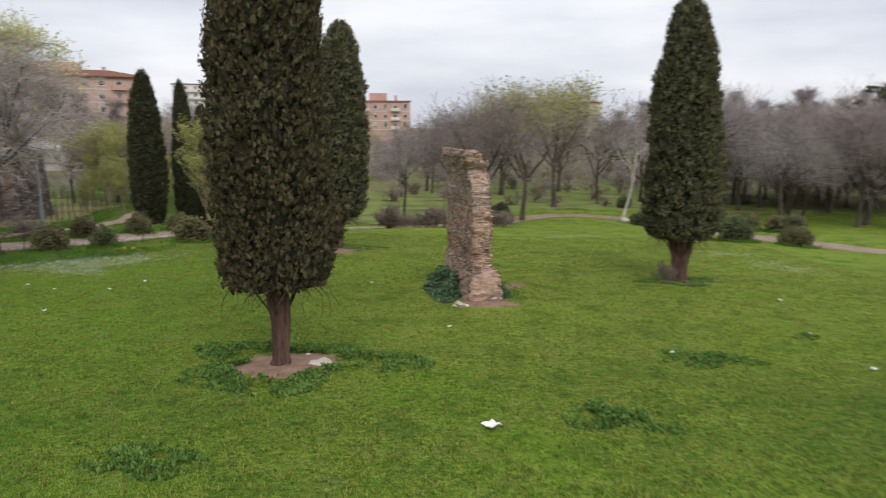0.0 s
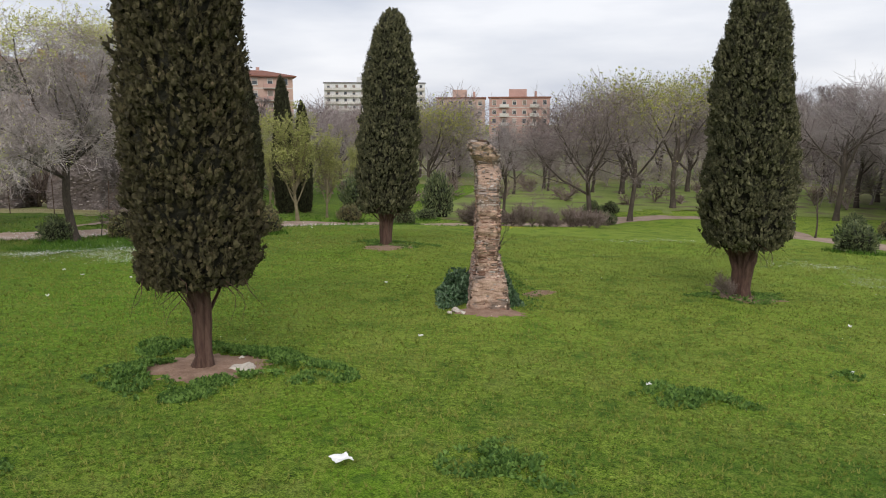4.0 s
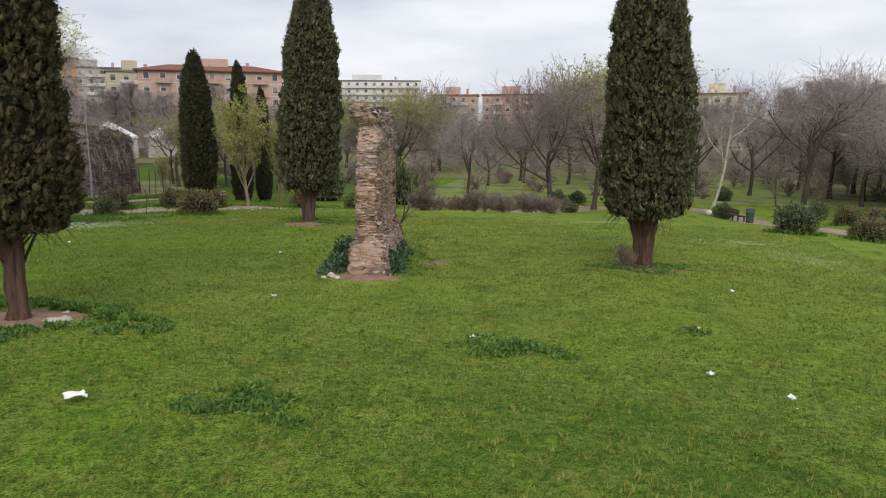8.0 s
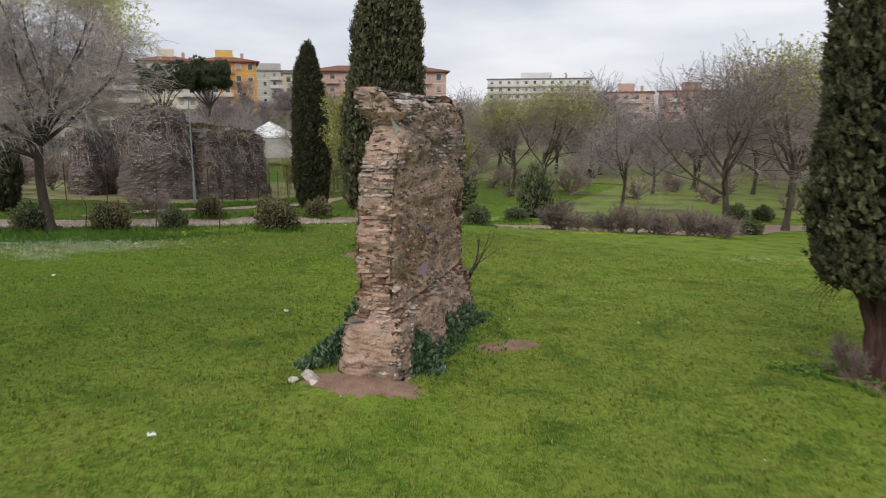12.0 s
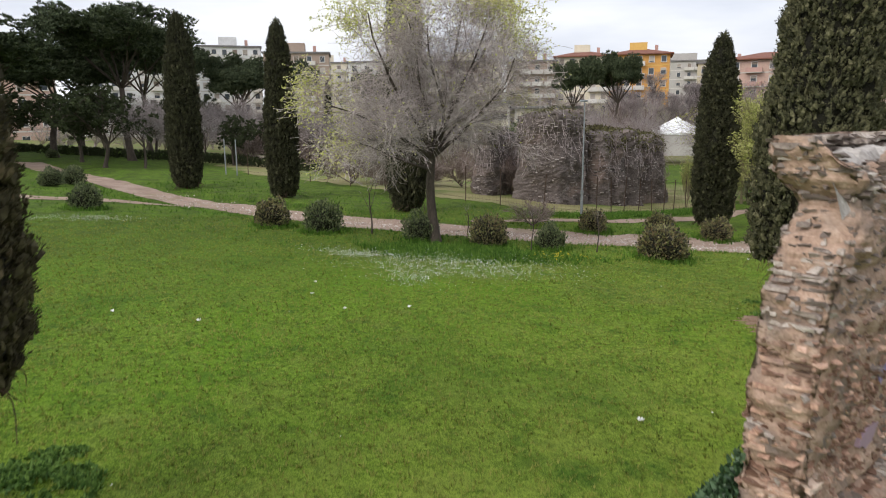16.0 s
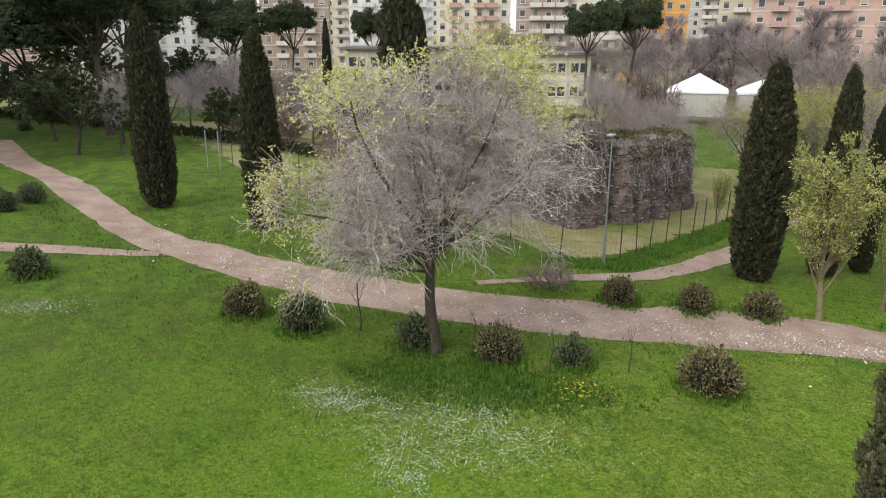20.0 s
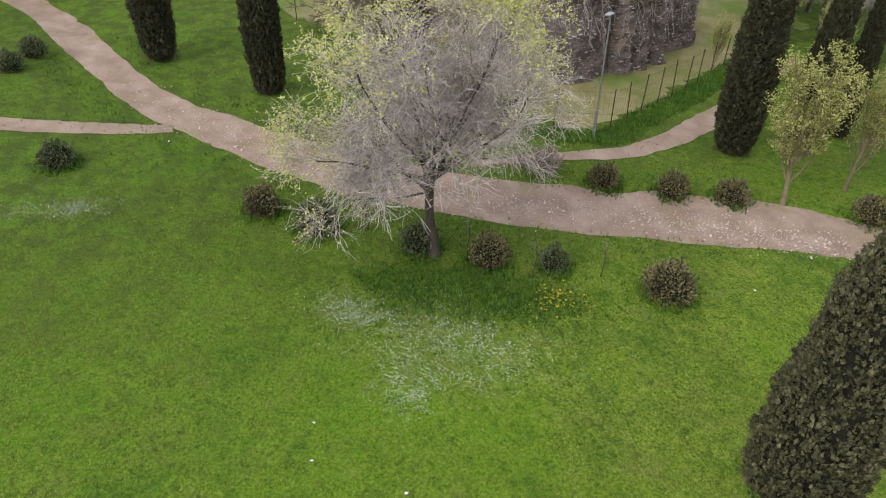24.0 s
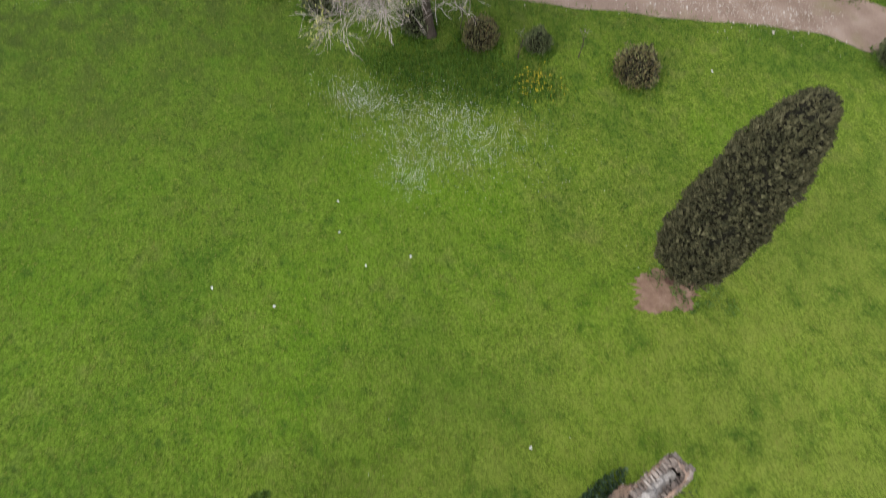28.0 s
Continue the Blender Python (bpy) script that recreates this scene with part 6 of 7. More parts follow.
bin_ob = thing("litter_bin", "dark green metal litter bin with a domed lid beside the path", "litter bin", at=on(16.0, 49.5))
part("body", lathe([(0.2, 0.0), (0.22, 0.03), (0.24, 0.35), (0.25, 0.7), (0.24, 0.72)], 16), M_BIN, bin_ob)
part("lid", lathe([(0.27, 0.80), (0.29, 0.83), (0.27, 0.9), (0.16, 0.98), (0.03, 1.0)], 16), M_BIN, bin_ob, "domed lid")
for a in range(3):
    t = a * 2.09
    part("lid_stay", [tubes(np.array([[(0.23 * math.cos(t), 0.23 * math.sin(t), 0.68), (0.24 * math.cos(t), 0.24 * math.sin(t), 0.82)]]), np.full((1, 2), 0.015), 5)], M_BIN, bin_ob)
bench = thing("bench", "weathered wooden park bench with a slatted back beside the path", "bench", at=on(15.4, 50.8, 0.0, 108))
for k in range(3):
    part("seat_slat", [box(-0.85, 0.85, -0.22 + 0.16 * k, -0.09 + 0.16 * k, 0.42, 0.455, 0.008)], M_WOOD, bench)
for k in range(2):
    part("back_slat", [box(-0.85, 0.85, 0.27 + 0.03 * k, 0.305 + 0.03 * k, 0.56 + 0.17 * k, 0.69 + 0.17 * k, 0.008)], M_WOOD, bench)
for x in (-0.7, 0.7):
    part("leg", [box(x - 0.04, x + 0.04, -0.22, -0.15, -0.02, 0.42, 0.008)], M_BIN, bench)
    part("back_post", [box(x - 0.04, x + 0.04, 0.19, 0.265, -0.02, 0.88, 0.008)], M_BIN, bench)
    part("armrest", [box(x - 0.03, x + 0.03, -0.22, 0.19, 0.38, 0.418, 0.008)], M_BIN, bench)
for x, y in ((14.4, 54.6), (14.1, 54.9)):
    stone(x, y, 0.28, "short dark stone bollard beside the path", int(x * 10), flat=1.4)

# ---------------------------------------------------------------- tent and low house behind the ruin
tent = thing("marquee", "white canvas marquee with a peaked roof behind the ruin", "marquee", at=on(-62.5, 92.5, 1.2, 38))
for n, (x, w, l, h) in enumerate(((0, 7.4, 6.5, 4.4), (7.9, 6.4, 6.5, 3.9))):
    V = np.array([(x - w / 2, -l / 2, 3.1), (x + w / 2, -l / 2, 3.1), (x + w / 2, l / 2, 3.1), (x - w / 2, l / 2, 3.1), (x, 0, h + 0.8), (x - w / 2, -l / 2, 2.85), (x + w / 2, -l / 2, 2.85), (x + w / 2, l / 2, 2.85), (x - w / 2, l / 2, 2.85)])
    part("canvas_roof", [(V, np.array([[0, 1, 4], [1, 2, 4], [2, 3, 4], [3, 0, 4]])), (V, np.array([[5, 6, 1, 0], [6, 7, 2, 1], [7, 8, 3, 2], [8, 5, 0, 3], [5, 8, 7, 6]]))], M_CANVAS, tent)
    part("side_curtain", [box(x - w / 2 + 0.15, x + w / 2 - 0.15, l / 2 - 0.2, l / 2 - 0.14, 0, 2.9)], M_WALL["grey"], tent)
    part("side_curtain", [box(x - w / 2 + 0.15, x + w / 2 - 0.15, -l / 2 + 0.14, -l / 2 + 0.2, 0.0, 2.9)], M_WALL["grey"], tent)
    for cx in (-1, 1):
        for cy in (-1, 1):
            part("pole", lathe([(0.06, -0.1), (0.06, 3.0)], 8), M_STEEL, tent, at=Matrix.Translation((x + cx * w / 2 * 0.96, cy * l / 2 * 0.96, 0)))


# ---------------------------------------------------------------- apartment buildings
def window_frame(w, h):
    """A window frame with its sill, one connected ring."""
    f = 0.09
    outer = [(-w / 2, -h / 2), (w / 2, -h / 2), (w / 2, h / 2), (-w / 2, h / 2)]
    inner = [(-w / 2 + f, -h / 2 + f), (w / 2 - f, -h / 2 + f), (w / 2 - f, h / 2 - f), (-w / 2 + f, h / 2 - f)]
    V = [(x, y, z) for y in (-0.07, 0.02) for x, z in outer + inner]
    V[0], V[1] = (-w / 2 - 0.1, -0.16, -h / 2 - 0.05), (w / 2 + 0.1, -0.16, -h / 2 - 0.05)
    F = []
    for j in range(4):
        k = (j + 1) % 4
        F += [[j, k, 4 + k, 4 + j], [4 + j, 4 + k, 12 + k, 12 + j], [8 + k, 8 + j, 12 + j, 12 + k], [j, 8 + j, 8 + k, k]]
    return mesh_of("window", [(np.array(V), np.array(F))], [M_RAIL])


FRAME_ME = window_frame(1.3, 1.6)
PANE_ME = {s: mesh_of("pane", [box(-0.56, 0.56, -0.02, 0.02, -0.71, 0.71 - s * 1.6)], [M_GLASS]) for s in (0.0, 0.35, 0.75)}
SHUT_ME = {s: mesh_of("shutter", [box(-0.56, 0.56, -0.04, 0.02, 0.71 - s * 1.6, 0.71)], [M_SHUTTER]) for s in (0.35, 0.75)}


def window(parent, at, s):
    ob = part("window", FRAME_ME, None, parent, at=at)
    part("pane", PANE_ME[s], None, ob)
    if s:
        part("shutter", SHUT_ME[s], None, ob)


BALC = {}


def balcony(parent, at, w, mat):
    if (w, mat.name) not in BALC:
        V = [(-w / 2, 0), (-w / 2, -1.15), (w / 2, -1.15), (w / 2, 0), (w / 2 - 0.1, 0), (w / 2 - 0.1, -1.05), (-w / 2 + 0.1, -1.05), (-w / 2 + 0.1, 0)]
        P = np.array([(x, y, z) for z in (0.0, 0.95) for x, y in V])
        F = [[j, (j + 1) % 8, 8 + (j + 1) % 8, 8 + j] for j in range(8)] + [[8, 9, 14, 15], [9, 10, 13, 14], [10, 11, 12, 13]]
        BALC[w, mat.name] = mesh_of("balcony", [box(-w / 2, w / 2, -1.15, 0, -0.14, -0.001)], [M_RAIL]), mesh_of("parapet", [(P, np.array(F))], [mat])
    slab, parapet = BALC[w, mat.name]
    part("parapet", parapet, None, part("balcony", slab, None, parent, at=at))


def building(x, y, z, turn, w, d, floors, bays, wall, label, roof="hip", sides=True, balconies=(), accent=None, rail=None, fh=3.0, seed=0, loft=True):
    """A block of flats: its front looks along its own -y."""
    ob = thing("apartment_building", label, "building", at=pose(x, y, z, 0, 0, turn))
    H = floors * fh
    part("wall", [box(-w / 2, w / 2, 0, d, -6, H)], M_WALL[wall], ob)
    r = np.random.default_rng(seed)
    if roof == "hip":
        o, rh = 0.9, 1.7
        V = np.array([(-w / 2 - o, -o, H), (w / 2 + o, -o, H), (w / 2 + o, d + o, H), (-w / 2 - o, d + o, H), (-w / 2 + d / 2, d / 2, H + rh), (w / 2 - d / 2, d / 2, H + rh)]) if w > d else \
            np.array([(-w / 2 - o, -o, H), (w / 2 + o, -o, H), (w / 2 + o, d + o, H), (-w / 2 - o, d + o, H), (0, w / 2, H + rh), (0, d - w / 2, H + rh)])
        B = V.copy()
        B[:4, 2] -= 0.25
        quads = [[0, 1, 5, 4], [2, 3, 4, 5]] if w > d else [[1, 2, 5, 4], [3, 0, 4, 5]]
        tris = [[1, 2, 5], [3, 0, 4]] if w > d else [[0, 1, 4], [2, 3, 5]]
        V2 = np.vstack([V, B[:4]])
        part("roof", [(V2, np.array(quads + [[6, 7, 1, 0], [7, 8, 2, 1], [8, 9, 3, 2], [9, 6, 0, 3], [6, 9, 8, 7]])), (V2, np.array(tris))], M_ROOF, ob, "red-brown tiled hip roof")
    else:
        part("roof", [box(-w / 2 - 0.4, w / 2 + 0.4, -0.4, d + 0.4, H, H + 0.45)], M_ROOF_GREY if roof == "flat" else M_ROOF, ob, "flat roof slab")
    if loft:
        part("roof_house", [box(-w * 0.18, w * 0.12, d * 0.35, d * 0.75, H + (0.45 if roof != "hip" else 0.9), H + 3.1)], M_WALL[accent or wall], ob)
        part("chimney", [box(w * 0.25, w * 0.25 + 0.8, d * 0.4, d * 0.4 + 0.8, H + 0.4, H + 2.4)], M_WALL["rose"], ob)
    for f in range(floors):
        part("floor_band", [box(-w / 2 - 0.05, w / 2 + 0.05, -0.05, 0.02, f * fh - 0.12, f * fh + 0.12)], M_RAIL if accent is None else M_WALL[accent], ob)
    step = w / bays
    for f in range(floors):
        for b in range(bays):
            px, pz = -w / 2 + (b + 0.5) * step, f * fh + 1.55
            window(ob, pose(px, -0.03, pz), float(r.choice([0.0, 0.35, 0.75])))
            if b in balconies and f > 0:
                balcony(ob, pose(px, -0.06, f * fh + 0.05), round(step * 0.92, 2), rail or M_RAIL)
        if sides:
            k = max(2, int(d / 4))
            for b in range(k):
                for sx in ((-1, 1) if sides is True else (sides,)):
                    window(ob, pose(sx * (w / 2 + 0.03), (b + 0.5) * d / k, f * fh + 1.55, 0, 0, 90 * sx), float(r.choice([0.0, 0.35, 0.75])))
    return ob

building(-123.3, 149.6, -2.1, 43, 14.5, 13, 7, 5, "orange", "orange apartment block with balconies and a red hip roof", sides=1, balconies=(0, 1, 2), accent="ochre", seed=1, fh=2.95)
building(-133.4, 140.0, -2.3, 46, 13.4, 12, 7, 5, "cream", "cream apartment block with balconies and a red hip roof", sides=-1, balconies=(3, 4), seed=2, fh=2.95)
building(-107.5, 161.5, -2.4, 38, 12, 12, 6, 4, "yellowish", "yellowish-grey apartment block behind the trees", roof="flat", sides=-1, balconies=(1, 2), seed=3)
building(-83.6, 158.0, -2.4, 31, 32.8, 13, 6, 9, "pink", "long pink apartment block with balconies and a red hip roof", sides=-1, balconies=(1, 3, 4, 7), rail=M_WALL["rose"], seed=4, fh=2.95)
building(-91, 301.5, -2.3, 18, 44, 14, 8, 12, "white", "long white apartment block with continuous balconies", roof="flat", sides=1, balconies=tuple(range(12)), seed=5, fh=2.95)
building(-40, 233.5, -3.0, 9, 16, 13, 5, 5, "pink", "low pink apartment block far behind the woods", roof="tile", sides=1, balconies=(2, 3), seed=6)
building(-21, 238, -2.8, 6, 20, 13, 5, 6, "rose", "low rose-coloured apartment block far behind the woods", roof="tile", sides=1, balconies=(1, 4), seed=7)
building(37, 199.5, -1.6, -10, 14, 13, 4, 5, "cream", "low cream building far behind the woods", roof="tile", sides=1, balconies=(2,), seed=8)
building(-140.5, 129.0, -1, 52, 12.5, 12, 6, 4, "brown", "brown apartment block with balconies behind bare trees", roof="flat", sides=1, balconies=(1, 2, 3), seed=9)
building(-150.3, 115.5, -1, 57, 18, 12, 6, 6, "cream", "pale apartment block with rose balconies behind bare trees", roof="flat", sides=1, balconies=(1, 3, 4), rail=M_WALL["rose"], seed=13)
building(-160.7, 97.5, -1, 62, 19, 12, 6, 6, "white", "white apartment block with balconies behind bare trees", roof="flat", sides=1, balconies=(1, 3, 5), seed=10)
building(-178, 80, -1, 66, 17, 12, 7, 5, "brown", "brownish apartment block behind the pines", roof="flat", sides=1, balconies=(1, 3), seed=14)
building(-190.4, 66.0, -1.2, 74, 16, 12, 8, 6, "white", "white apartment block with a grey roof storey", roof="flat", sides=1, balconies=(1, 3, 5), seed=11, fh=2.9)
building(-191, 42, -1.2, 82, 26, 12, 7, 8, "white", "long white apartment block behind the pines", roof="flat", sides=1, balconies=(2, 5), seed=15, fh=2.9)
building(-137.4, 9.0, -1.8, 88, 24, 12, 4, 7, "pink", "orange-pink apartment block with white window bands", roof="flat", sides=1, balconies=(), seed=12, fh=3.1)

building(-164, 215, -2.4, 39, 34, 13, 8, 10, "grey", "grey apartment block in a gap between nearer blocks", roof="flat", sides=False, balconies=(1, 2, 5, 6, 8), seed=31)
building(-210, 140, -2.4, 59, 30, 13, 8, 9, "white", "tall white apartment block behind the low house", roof="flat", sides=False, balconies=(0, 2, 3, 5, 7), seed=32)
building(-227, 108, -2.4, 67, 26, 13, 8, 8, "cream", "cream apartment block behind the bare trees", roof="flat", sides=False, balconies=(1, 2, 5, 6), seed=33)
building(-253, 66, -2.4, 78, 34, 13, 8, 10, "white", "white apartment block behind the pines", roof="flat", sides=False, balconies=(1, 3, 4, 7, 8), seed=34)


def low_house(x, y, turn, w, h, bays, label, seed):
    """A long two-storey house with a flat overhanging roof, pilasters and rows of windows."""
    ob = thing("low_house", label, "house", at=pose(x, y, -3.3, 0, 0, turn))
    part("wall", [box(-w / 2, w / 2, 0, 9, -1, h)], M_WALL["cream"], ob)
    part("roof", [box(-w / 2 - 0.7, w / 2 + 0.7, -0.9, 9.6, h, h + 0.45, 0.06)], M_ROOF_GREY, ob, "flat grey roof slab")
    part("floor_band", [box(-w / 2 - 0.05, w / 2 + 0.05, -0.08, 0.02, h - 4.1, h - 3.7)], M_RAIL, ob)
    r = np.random.default_rng(seed)
    step = w / bays
    for b in range(bays + 1):
        part("pilaster", [box(-0.14, 0.14, -0.16, 0.02, 0, h)], M_RAIL, ob, at=pose(-w / 2 + 0.15 + b * (w - 0.3) / bays, 0, 0))
    for b in range(bays):
        for z in (h - 1.9, h - 5.6):
            for dx in (-0.72, 0.72):
                window(ob, pose(-w / 2 + (b + 0.5) * step + dx, -0.03, z), float(r.choice([0.0, 0.0, 0.35])))
    return ob


low_house(-99.9, 74.5, 58.9, 27.6, 8.8, 8, "long low pinkish-cream house with rows of windows and a flat roof", 21)
low_house(-89.6, 91.6, 58.9, 10.6, 7.9, 3, "low cream wing of a house with a flat grey roof", 22)

# ---------------------------------------------------------------- leaves and flowers on the ground
leaf_mound("clover_ring", CYPRESS_1[0] + 0.15, CYPRESS_1[1], 1.75, 1.35, 0.28, 24000, 0.076, M_CLOVER, "ring of dark green clover and weeds round a cypress", "clover", 1, holes=0.45)
leaf_mound("clover_patch", 5.1, 12.9, 0.8, 0.5, 0.18, 3200, 0.074, M_CLOVER, "patch of dark green clover in the lawn", "clover", 2)
leaf_mound("clover_patch", 2.6, 9.75, 0.75, 0.5, 0.14, 2600, 0.074, M_CLOVER, "patch of dark green clover in the lawn", "clover", 3)
leaf_mound("clover_patch", -3.7, 8.1, 0.7, 0.5, 0.14, 2400, 0.074, M_CLOVER, "patch of dark green clover in the lawn", "clover", 4)
leaf_mound("clover_patch", CYPRESS_3[0], CYPRESS_3[1] - 0.1, 1.1, 0.7, 0.22, 3060, 0.074, M_CLOVER, "dark green weeds round the foot of a cypress", "clover", 5, holes=0.25)
leaf_mound("clover_patch", CYPRESS_2[0] + 0.2, CYPRESS_2[1] + 0.5, 1.3, 0.9, 0.25, 3400, 0.074, M_CLOVER, "dark green weeds round the foot of a cypress", "clover", 6, holes=0.3)
leaf_mound("clover_patch", 8.0, 14.9, 0.35, 0.25, 0.12, 425, 0.074, M_CLOVER, "patch of dark green clover in the lawn", "clover", 7)
leaf_mound("ivy_bush", 1.5, 19.05, 0.27, 0.45, 0.8, 2200, 0.11, M_IVY, "glossy dark green ivy heaped against the brick ruin", "ivy", 8, turn=9)
leaf_mound("ivy_bush", 1.12, 20.9, 0.28, 1.35, 0.62, 4200, 0.11, M_IVY, "glossy dark green ivy heaped against the brick ruin", "ivy", 11, turn=9)
leaf_mound("ivy_bush", 0.18, 20.0, 0.62, 1.6, 0.85, 6000, 0.11, M_IVY, "dark green ivy growing along the foot of the brick ruin", "ivy", 9, turn=9)
leaf_mound("weed_fringe", 1.1, 20.8, 1.05, 2.2, 0.2, 4500, 0.06, M_CLOVER, "lush green weeds round the brick ruin", "weeds", 10, turn=9, holes=0.12)
bush = thing("dead_sapling", "small dark leafless sapling leaning out beside the brick ruin", "bush", at=on(0.3, 22.75, 0, -10))
ds = bare_tree_meshes(95, 1.7, 0.8, 0.05, [(2, 0.3, 0.8, 15, 40, 0.9, 0.7, 6, 0.14, 0.1), (2, 0.3, 1.0, 15, 40, 0.5, 0.6, 4, 0.15, 0.08), (2, 0.3, 1, 20, 50, 0.25, 0.7, 3, 0.1, 0.05)], M_BARK, M_BARK, lean=(0.45, 0))
part("trunk", ds[0], None, bush)
part("crown", ds[1], None, bush)

for x, y, q in ((CYPRESS_3[0] - 0.55, CYPRESS_3[1] - 0.15, 0.5), (CYPRESS_3[0] - 0.35, CYPRESS_3[1] - 0.35, 0.42)):
    bare_tree(THICKET, on(x, y, 0, 70 * q, (q * 0.6, q * 0.6, q)), "small tuft of brown sucker shoots at the foot of a cypress", "shoots")

# tufts of the lawn
TUFT, TALL = blade_tuft(4, 0.9, 1, 0.16), blade_tuft(5, 0.7, 2, 0.14)


def tufts(name, n, x0, x1, y0, y1, h, mat, label, seed, keep=None, template=TUFT):
    r = np.random.default_rng(seed)
    x, y = r.uniform(x0, x1, n), r.uniform(y0, y1, n)
    ok = way_distance(x, y, MAIN_WAY) > 1.62 + r.normal(0, 0.26, n)
    for cx, cy, q in ((*CYPRESS_1, 0.85), (*CYPRESS_2, 0.6), (*CYPRESS_3, 0.6), (1.15, 17.85, 0.8)):
        ok &= np.hypot(x - cx, y - cy) > q
    if keep is not None:
        ok &= keep(x, y, r)
    x, y = x[ok], y[ok]
    P = np.stack([x, y, bump_at(x, y) - 0.01], 1)
    s = h * r.uniform(0.55, 1.3, len(x))
    ob = part(name, [scatter(template, P, np.array([0, 0, 1.0]) + r.normal(0, 0.12, (len(x), 3)), np.stack([s * 1.1, s * 1.1, s], 1), rng=r)], mat)
    return tagged(ob, label, "grass", kind="stuff")


def near_view(x, y, r):
    return (y > 4.5 - 0.25 * np.abs(x - 4)) & (r.uniform(0, 1, len(x)) < np.clip(1.25 - np.hypot(x - 3, y - 8) / 42, 0.25, 1))


def under_tree(x, y, r):
    return np.hypot(((x + 14.6) * 0.6 + (y - 25.8) * 0.8) / 3.3, ((x + 14.6) * 0.8 - (y - 25.8) * 0.6) / 1.2) + r.normal(0, 0.3, len(x)) < 1


def edges(x, y, r):
    d = way_distance(x, y, MAIN_WAY)
    return (d < 2.9) | ((r.uniform(0, 1, len(x)) < 0.2) & (d < 8) & (x < -12))


tufts("grass", 170000, -26, 15, 3, 36, 0.08, M_BLADE, "short green grass blades of the lawn", 1, near_view)
tufts("tall_grass", 15000, -19, -11, 23, 30, 0.16, M_LUSH, "taller lush grass under the half-bare tree", 2, under_tree, TALL)
tufts("verge_grass", 34000, -44, 2, 14, 46, 0.15, M_LUSH, "lush grass along the edges of the path", 3, edges, TALL)


def fence_verge(x, y, r):
    d = way_distance(x, y, np.array(FENCE[9:20]) + np.array([0.75, -0.5]))
    return d + r.normal(0, 0.12, len(x)) < 0.75


tufts("tall_grass", 26000, -28, -20, 35, 54, 0.2, M_LUSH, "tall lush grass between the wire fence and the track", 5, fence_verge, TALL)

r = np.random.default_rng(44)
P = []
for x, y, w in SHRUB_SPOTS:
    if -30 < x < 24 and y < 50:
        a, q = r.uniform(0, 6.28, 260), w * np.abs(r.normal(0.72, 0.22, 260))
        P.append(np.stack([x + q * np.cos(a), y + q * np.sin(a)], 1))
P = np.vstack(P)
P = np.c_[P, bump_at(P[:, 0], P[:, 1]) - 0.02]
tagged(part("tall_grass", [scatter(TALL, P, np.array([0, 0, 1.0]) + r.normal(0, 0.2, P.shape), 0.24 * r.uniform(0.5, 1.3, len(P)), rng=r)], M_LUSH), "lush tall grass round the feet of the shrubs", "grass", kind="stuff")


def flowers(n, spots, mat, label, seed, size=0.03):
    r = np.random.default_rng(seed)
    P = []
    for cx, cy, rx, ry, turn, share in spots:
        k = int(n * share)
        q = r.normal(0, 0.5, (k, 2)) * np.array([rx, ry])
        P.append(turned(np.c_[q, np.zeros(k)], turn, cx, cy))
    P = np.vstack(P)
    lump = np.array([0.5 * noise.noise(Vector((p[0] * 0.9, p[1] * 0.9, 3))) + 0.5 * noise.noise(Vector((p[0] * 2.4, p[1] * 2.4, 1))) for p in P])
    P = P[lump + r.normal(0, 0.4, len(P)) > 0.08]
    P[:, 2] = bump_at(P[:, 0], P[:, 1]) + r.uniform(0.06, 0.12, len(P))
    a = np.arange(6) * np.pi / 3
    disc = (np.vstack([[0, 0, 0.15], np.stack([np.cos(a), np.sin(a), 0 * a], 1)]), np.array([[0, 1 + j, 1 + (j + 1) % 6] for j in range(6)]))
    ob = part("flowers", [scatter(disc, P, np.array([0, 0, 1.0]) + r.normal(0, 0.35, P.shape), size * r.uniform(0.6, 1.3, len(P)), rng=r)], mat)
    return tagged(ob, label, "flowers", kind="stuff")


flowers(20000, ((-12.6, 24.2, 3.3, 1.9, 50, 0.5), (-15.4, 22.3, 1.6, 0.9, 40, 0.17), (-25.2, 15.6, 2.4, 0.8, 70, 0.15), (-11.8, 22.2, 1.2, 1.0, 0, 0.1)), M_FLOWER, "drift of small white daisies in the lawn", 1, 0.0092)
flowers(4000, ((6.2, 35.2, 3.4, 0.7, 20, 0.3), (12.6, 25.2, 1.2, 2.4, 15, 0.4), (11.5, 29, 2.0, 1.2, 0, 0.3)), M_FLOWER, "drift of small white daisies in the lawn", 2, 0.010)
flowers(500, ((-13.0, 28.2, 1.2, 0.8, 45, 0.5), (-1.0, 39.0, 3.0, 0.5, 30, 0.5)), M_YELLOW, "small yellow flowers in the grass", 3, 0.025)
flowers(90, ((2, 18, 14, 14, 0, 1.0),), M_FLOWER, "single white daisies scattered over the lawn", 4, 0.013)

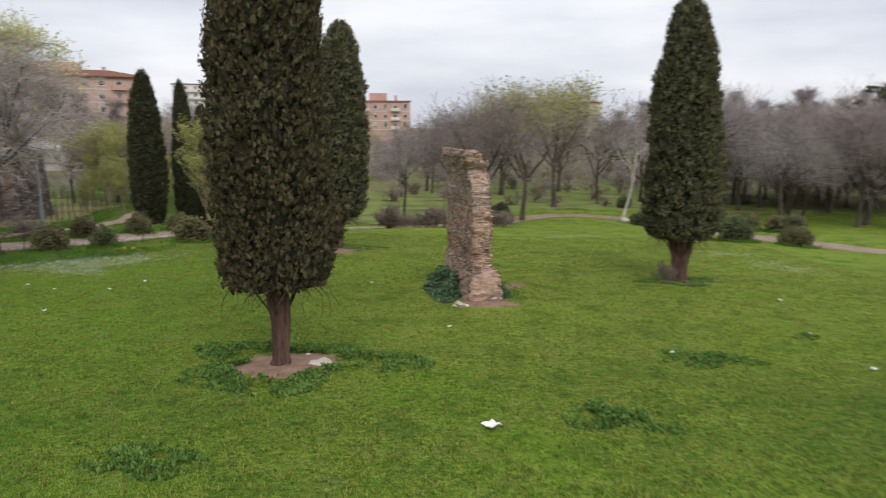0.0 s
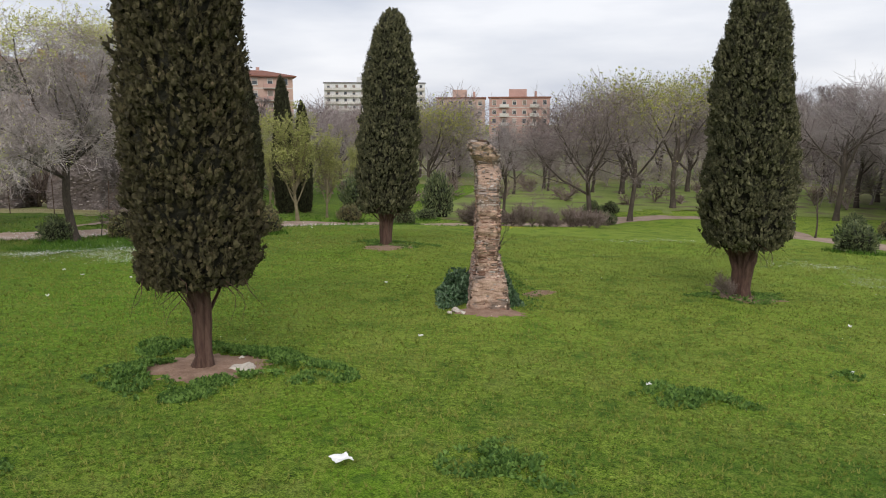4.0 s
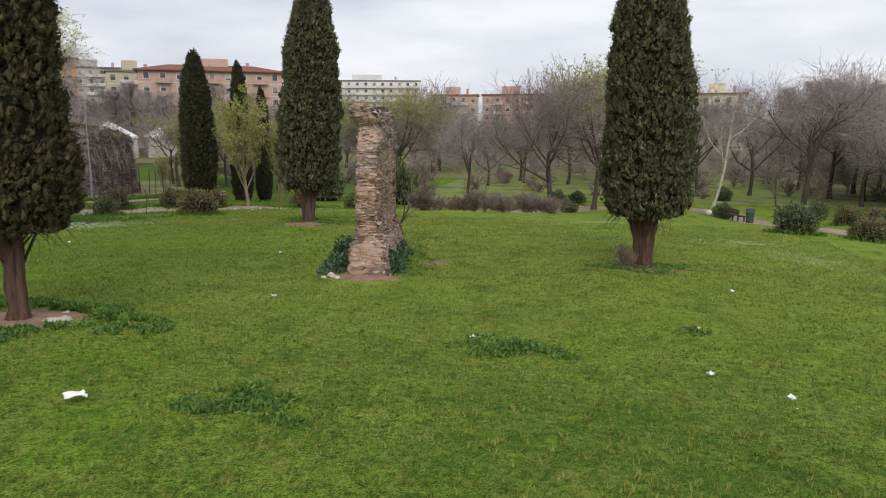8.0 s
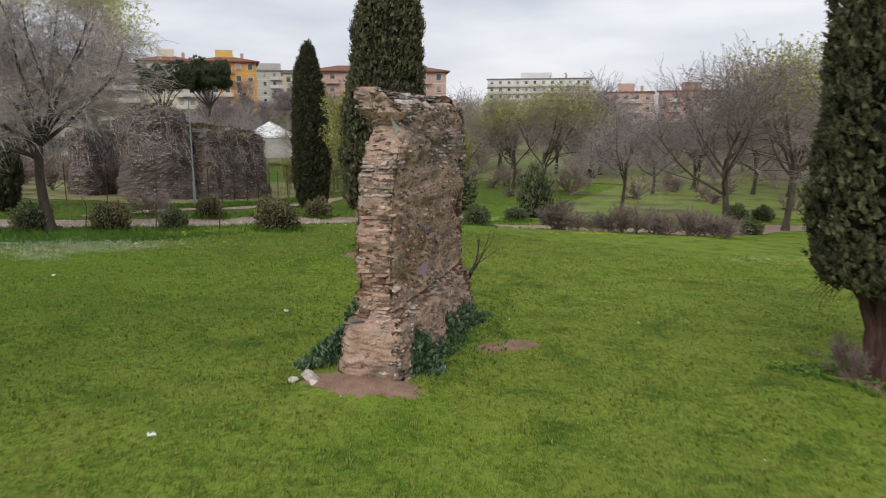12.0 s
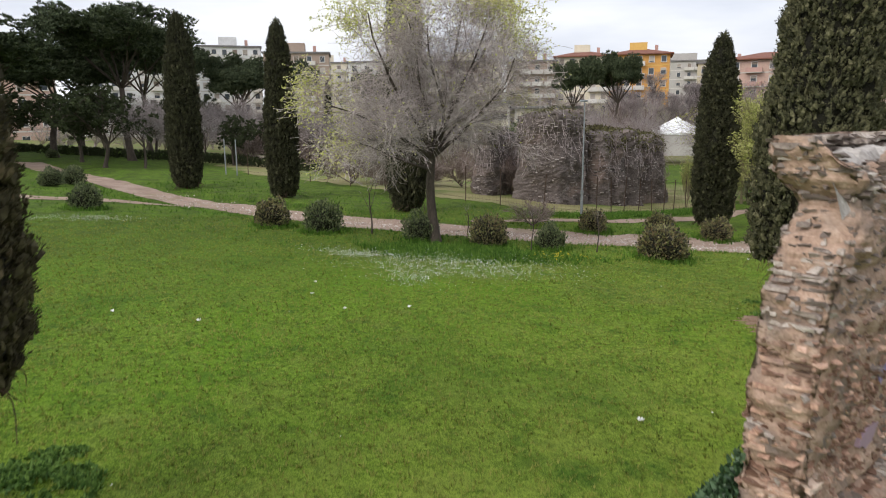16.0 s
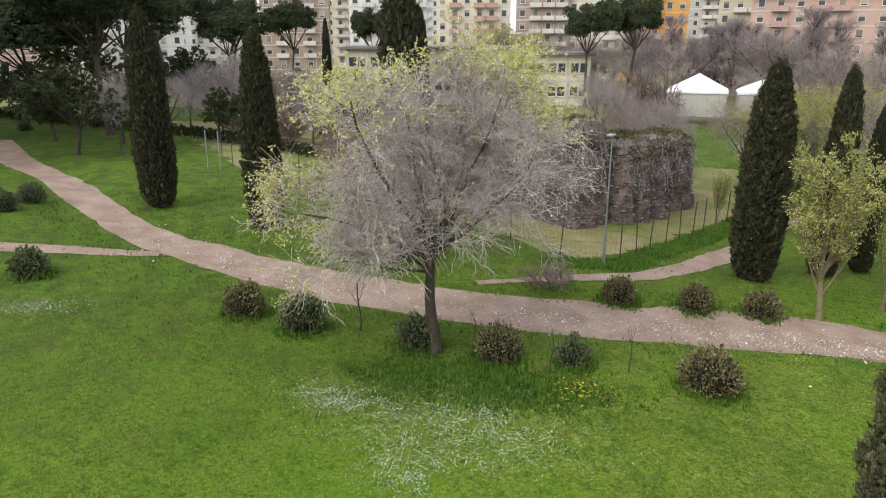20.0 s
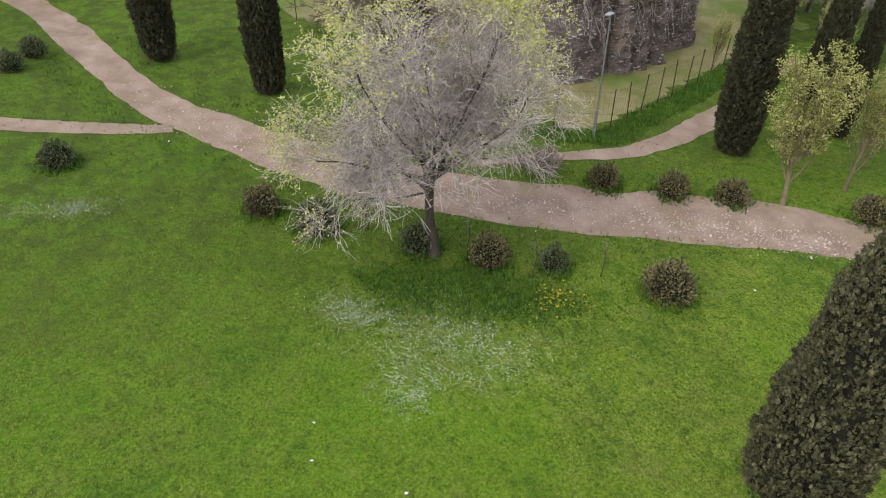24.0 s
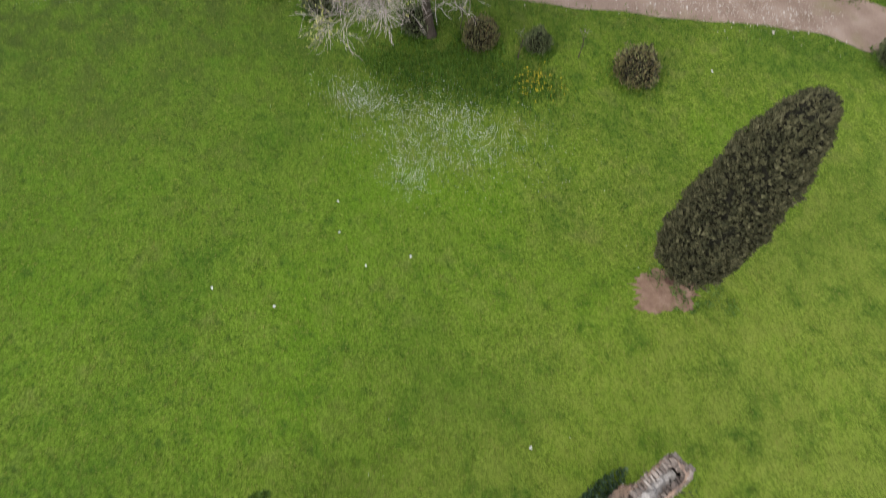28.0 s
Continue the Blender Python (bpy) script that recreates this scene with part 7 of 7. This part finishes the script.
# gravel on the path
r = np.random.default_rng(9)
t = r.uniform(0, 1, 4200) ** 0.6
seg = np.array([(-38.6, 19.4), (-33, 20.7), (-27.5, 23.4), (-22.6, 26.6), (-19, 30.2), (-15.2, 34.9), (-10.2, 40.6)])
s = np.concatenate([[0], np.cumsum(np.hypot(*np.diff(seg, axis=0).T))]) / np.sum(np.hypot(*np.diff(seg, axis=0).T))
x = np.interp(t, s, seg[:, 0]) + r.normal(0, 0.65, len(t))
y = np.interp(t, s, seg[:, 1]) + r.normal(0, 0.65, len(t))
g_pos = np.stack([x, y, bump_at(x, y) + 0.062], 1)
octa = (np.array([[1, 0, 0], [0, 1, 0], [-1, 0, 0], [0, -1, 0], [0, 0, 0.6], [0, 0, -0.6]], float), np.array([[0, 1, 4], [1, 2, 4], [2, 3, 4], [3, 0, 4], [1, 0, 5], [2, 1, 5], [3, 2, 5], [0, 3, 5]]))
tagged(part("gravel", [scatter(octa, g_pos, np.array([0, 0, 1.0]) + r.normal(0, 0.4, g_pos.shape), 0.018 * r.lognormal(0, 0.5, len(x)), rng=r, jitter=0.2)], M_GRAVEL), "pale gravel and small stones lying on the dirt path", "gravel", kind="stuff")


def litter(x, y, w, l, label, seed):
    """A crumpled scrap of paper with a little thickness."""
    r = np.random.default_rng(seed)
    n = 5
    U, W = np.meshgrid(np.linspace(-0.5, 0.5, n), np.linspace(-0.5, 0.5, n), indexing="ij")
    z = r.normal(0, 0.012, U.shape) + 0.03 + 0.05 * np.abs(U) * r.uniform(0, 1)
    V = np.stack([U * w + r.normal(0, 0.01, U.shape), W * l + r.normal(0, 0.01, U.shape), z], -1).reshape(-1, 3)
    i = (np.arange(n - 1)[:, None] * n + np.arange(n - 1)[None]).reshape(-1)
    q = np.stack([i, i + n, i + n + 1, i + 1], 1)
    rim = [k for k in range(n)] + [k * n + n - 1 for k in range(1, n)] + [(n - 1) * n + k for k in range(n - 2, -1, -1)] + [k * n for k in range(n - 2, 0, -1)]
    V2 = np.vstack([V, V - np.array([0, 0, 0.006])])
    side = [[rim[k], rim[(k + 1) % len(rim)], rim[(k + 1) % len(rim)] + n * n, rim[k] + n * n] for k in range(len(rim))]
    ob = part("paper_scrap", [(V2, q), (V2, q[:, ::-1] + n * n), (V2, np.array(side))], M_PAPER, at=Matrix.LocRotScale((x, y, float(bump_at(x, y)) + 0.045), Euler((0, 0, r.uniform(0, 6))), None))
    return tagged(ob, label, "litter", "paper litter")


litter(0.68, 9.19, 0.19, 0.22, "crumpled white sheet of paper lying on the lawn", 1)
for n, (x, y) in enumerate(((0.15, 15.3), (4.53, 13.2), (7.93, 12.25), (9.41, 18.9), (8.13, 14.9), (-9.4, 19.18), (-9.0, 20.56), (-11.9, 19.5), (-10.87, 19.0), (-11.05, 14.78), (-9.54, 16.15),
                            (-2.13, 20.46), (8.77, 11.57), (0.08, 18.8), (-10.2, 34.4))):
    litter(x, y, rt.uniform(0.04, 0.075), rt.uniform(0.045, 0.085), "small white scrap of paper lying in the grass", n + 2)
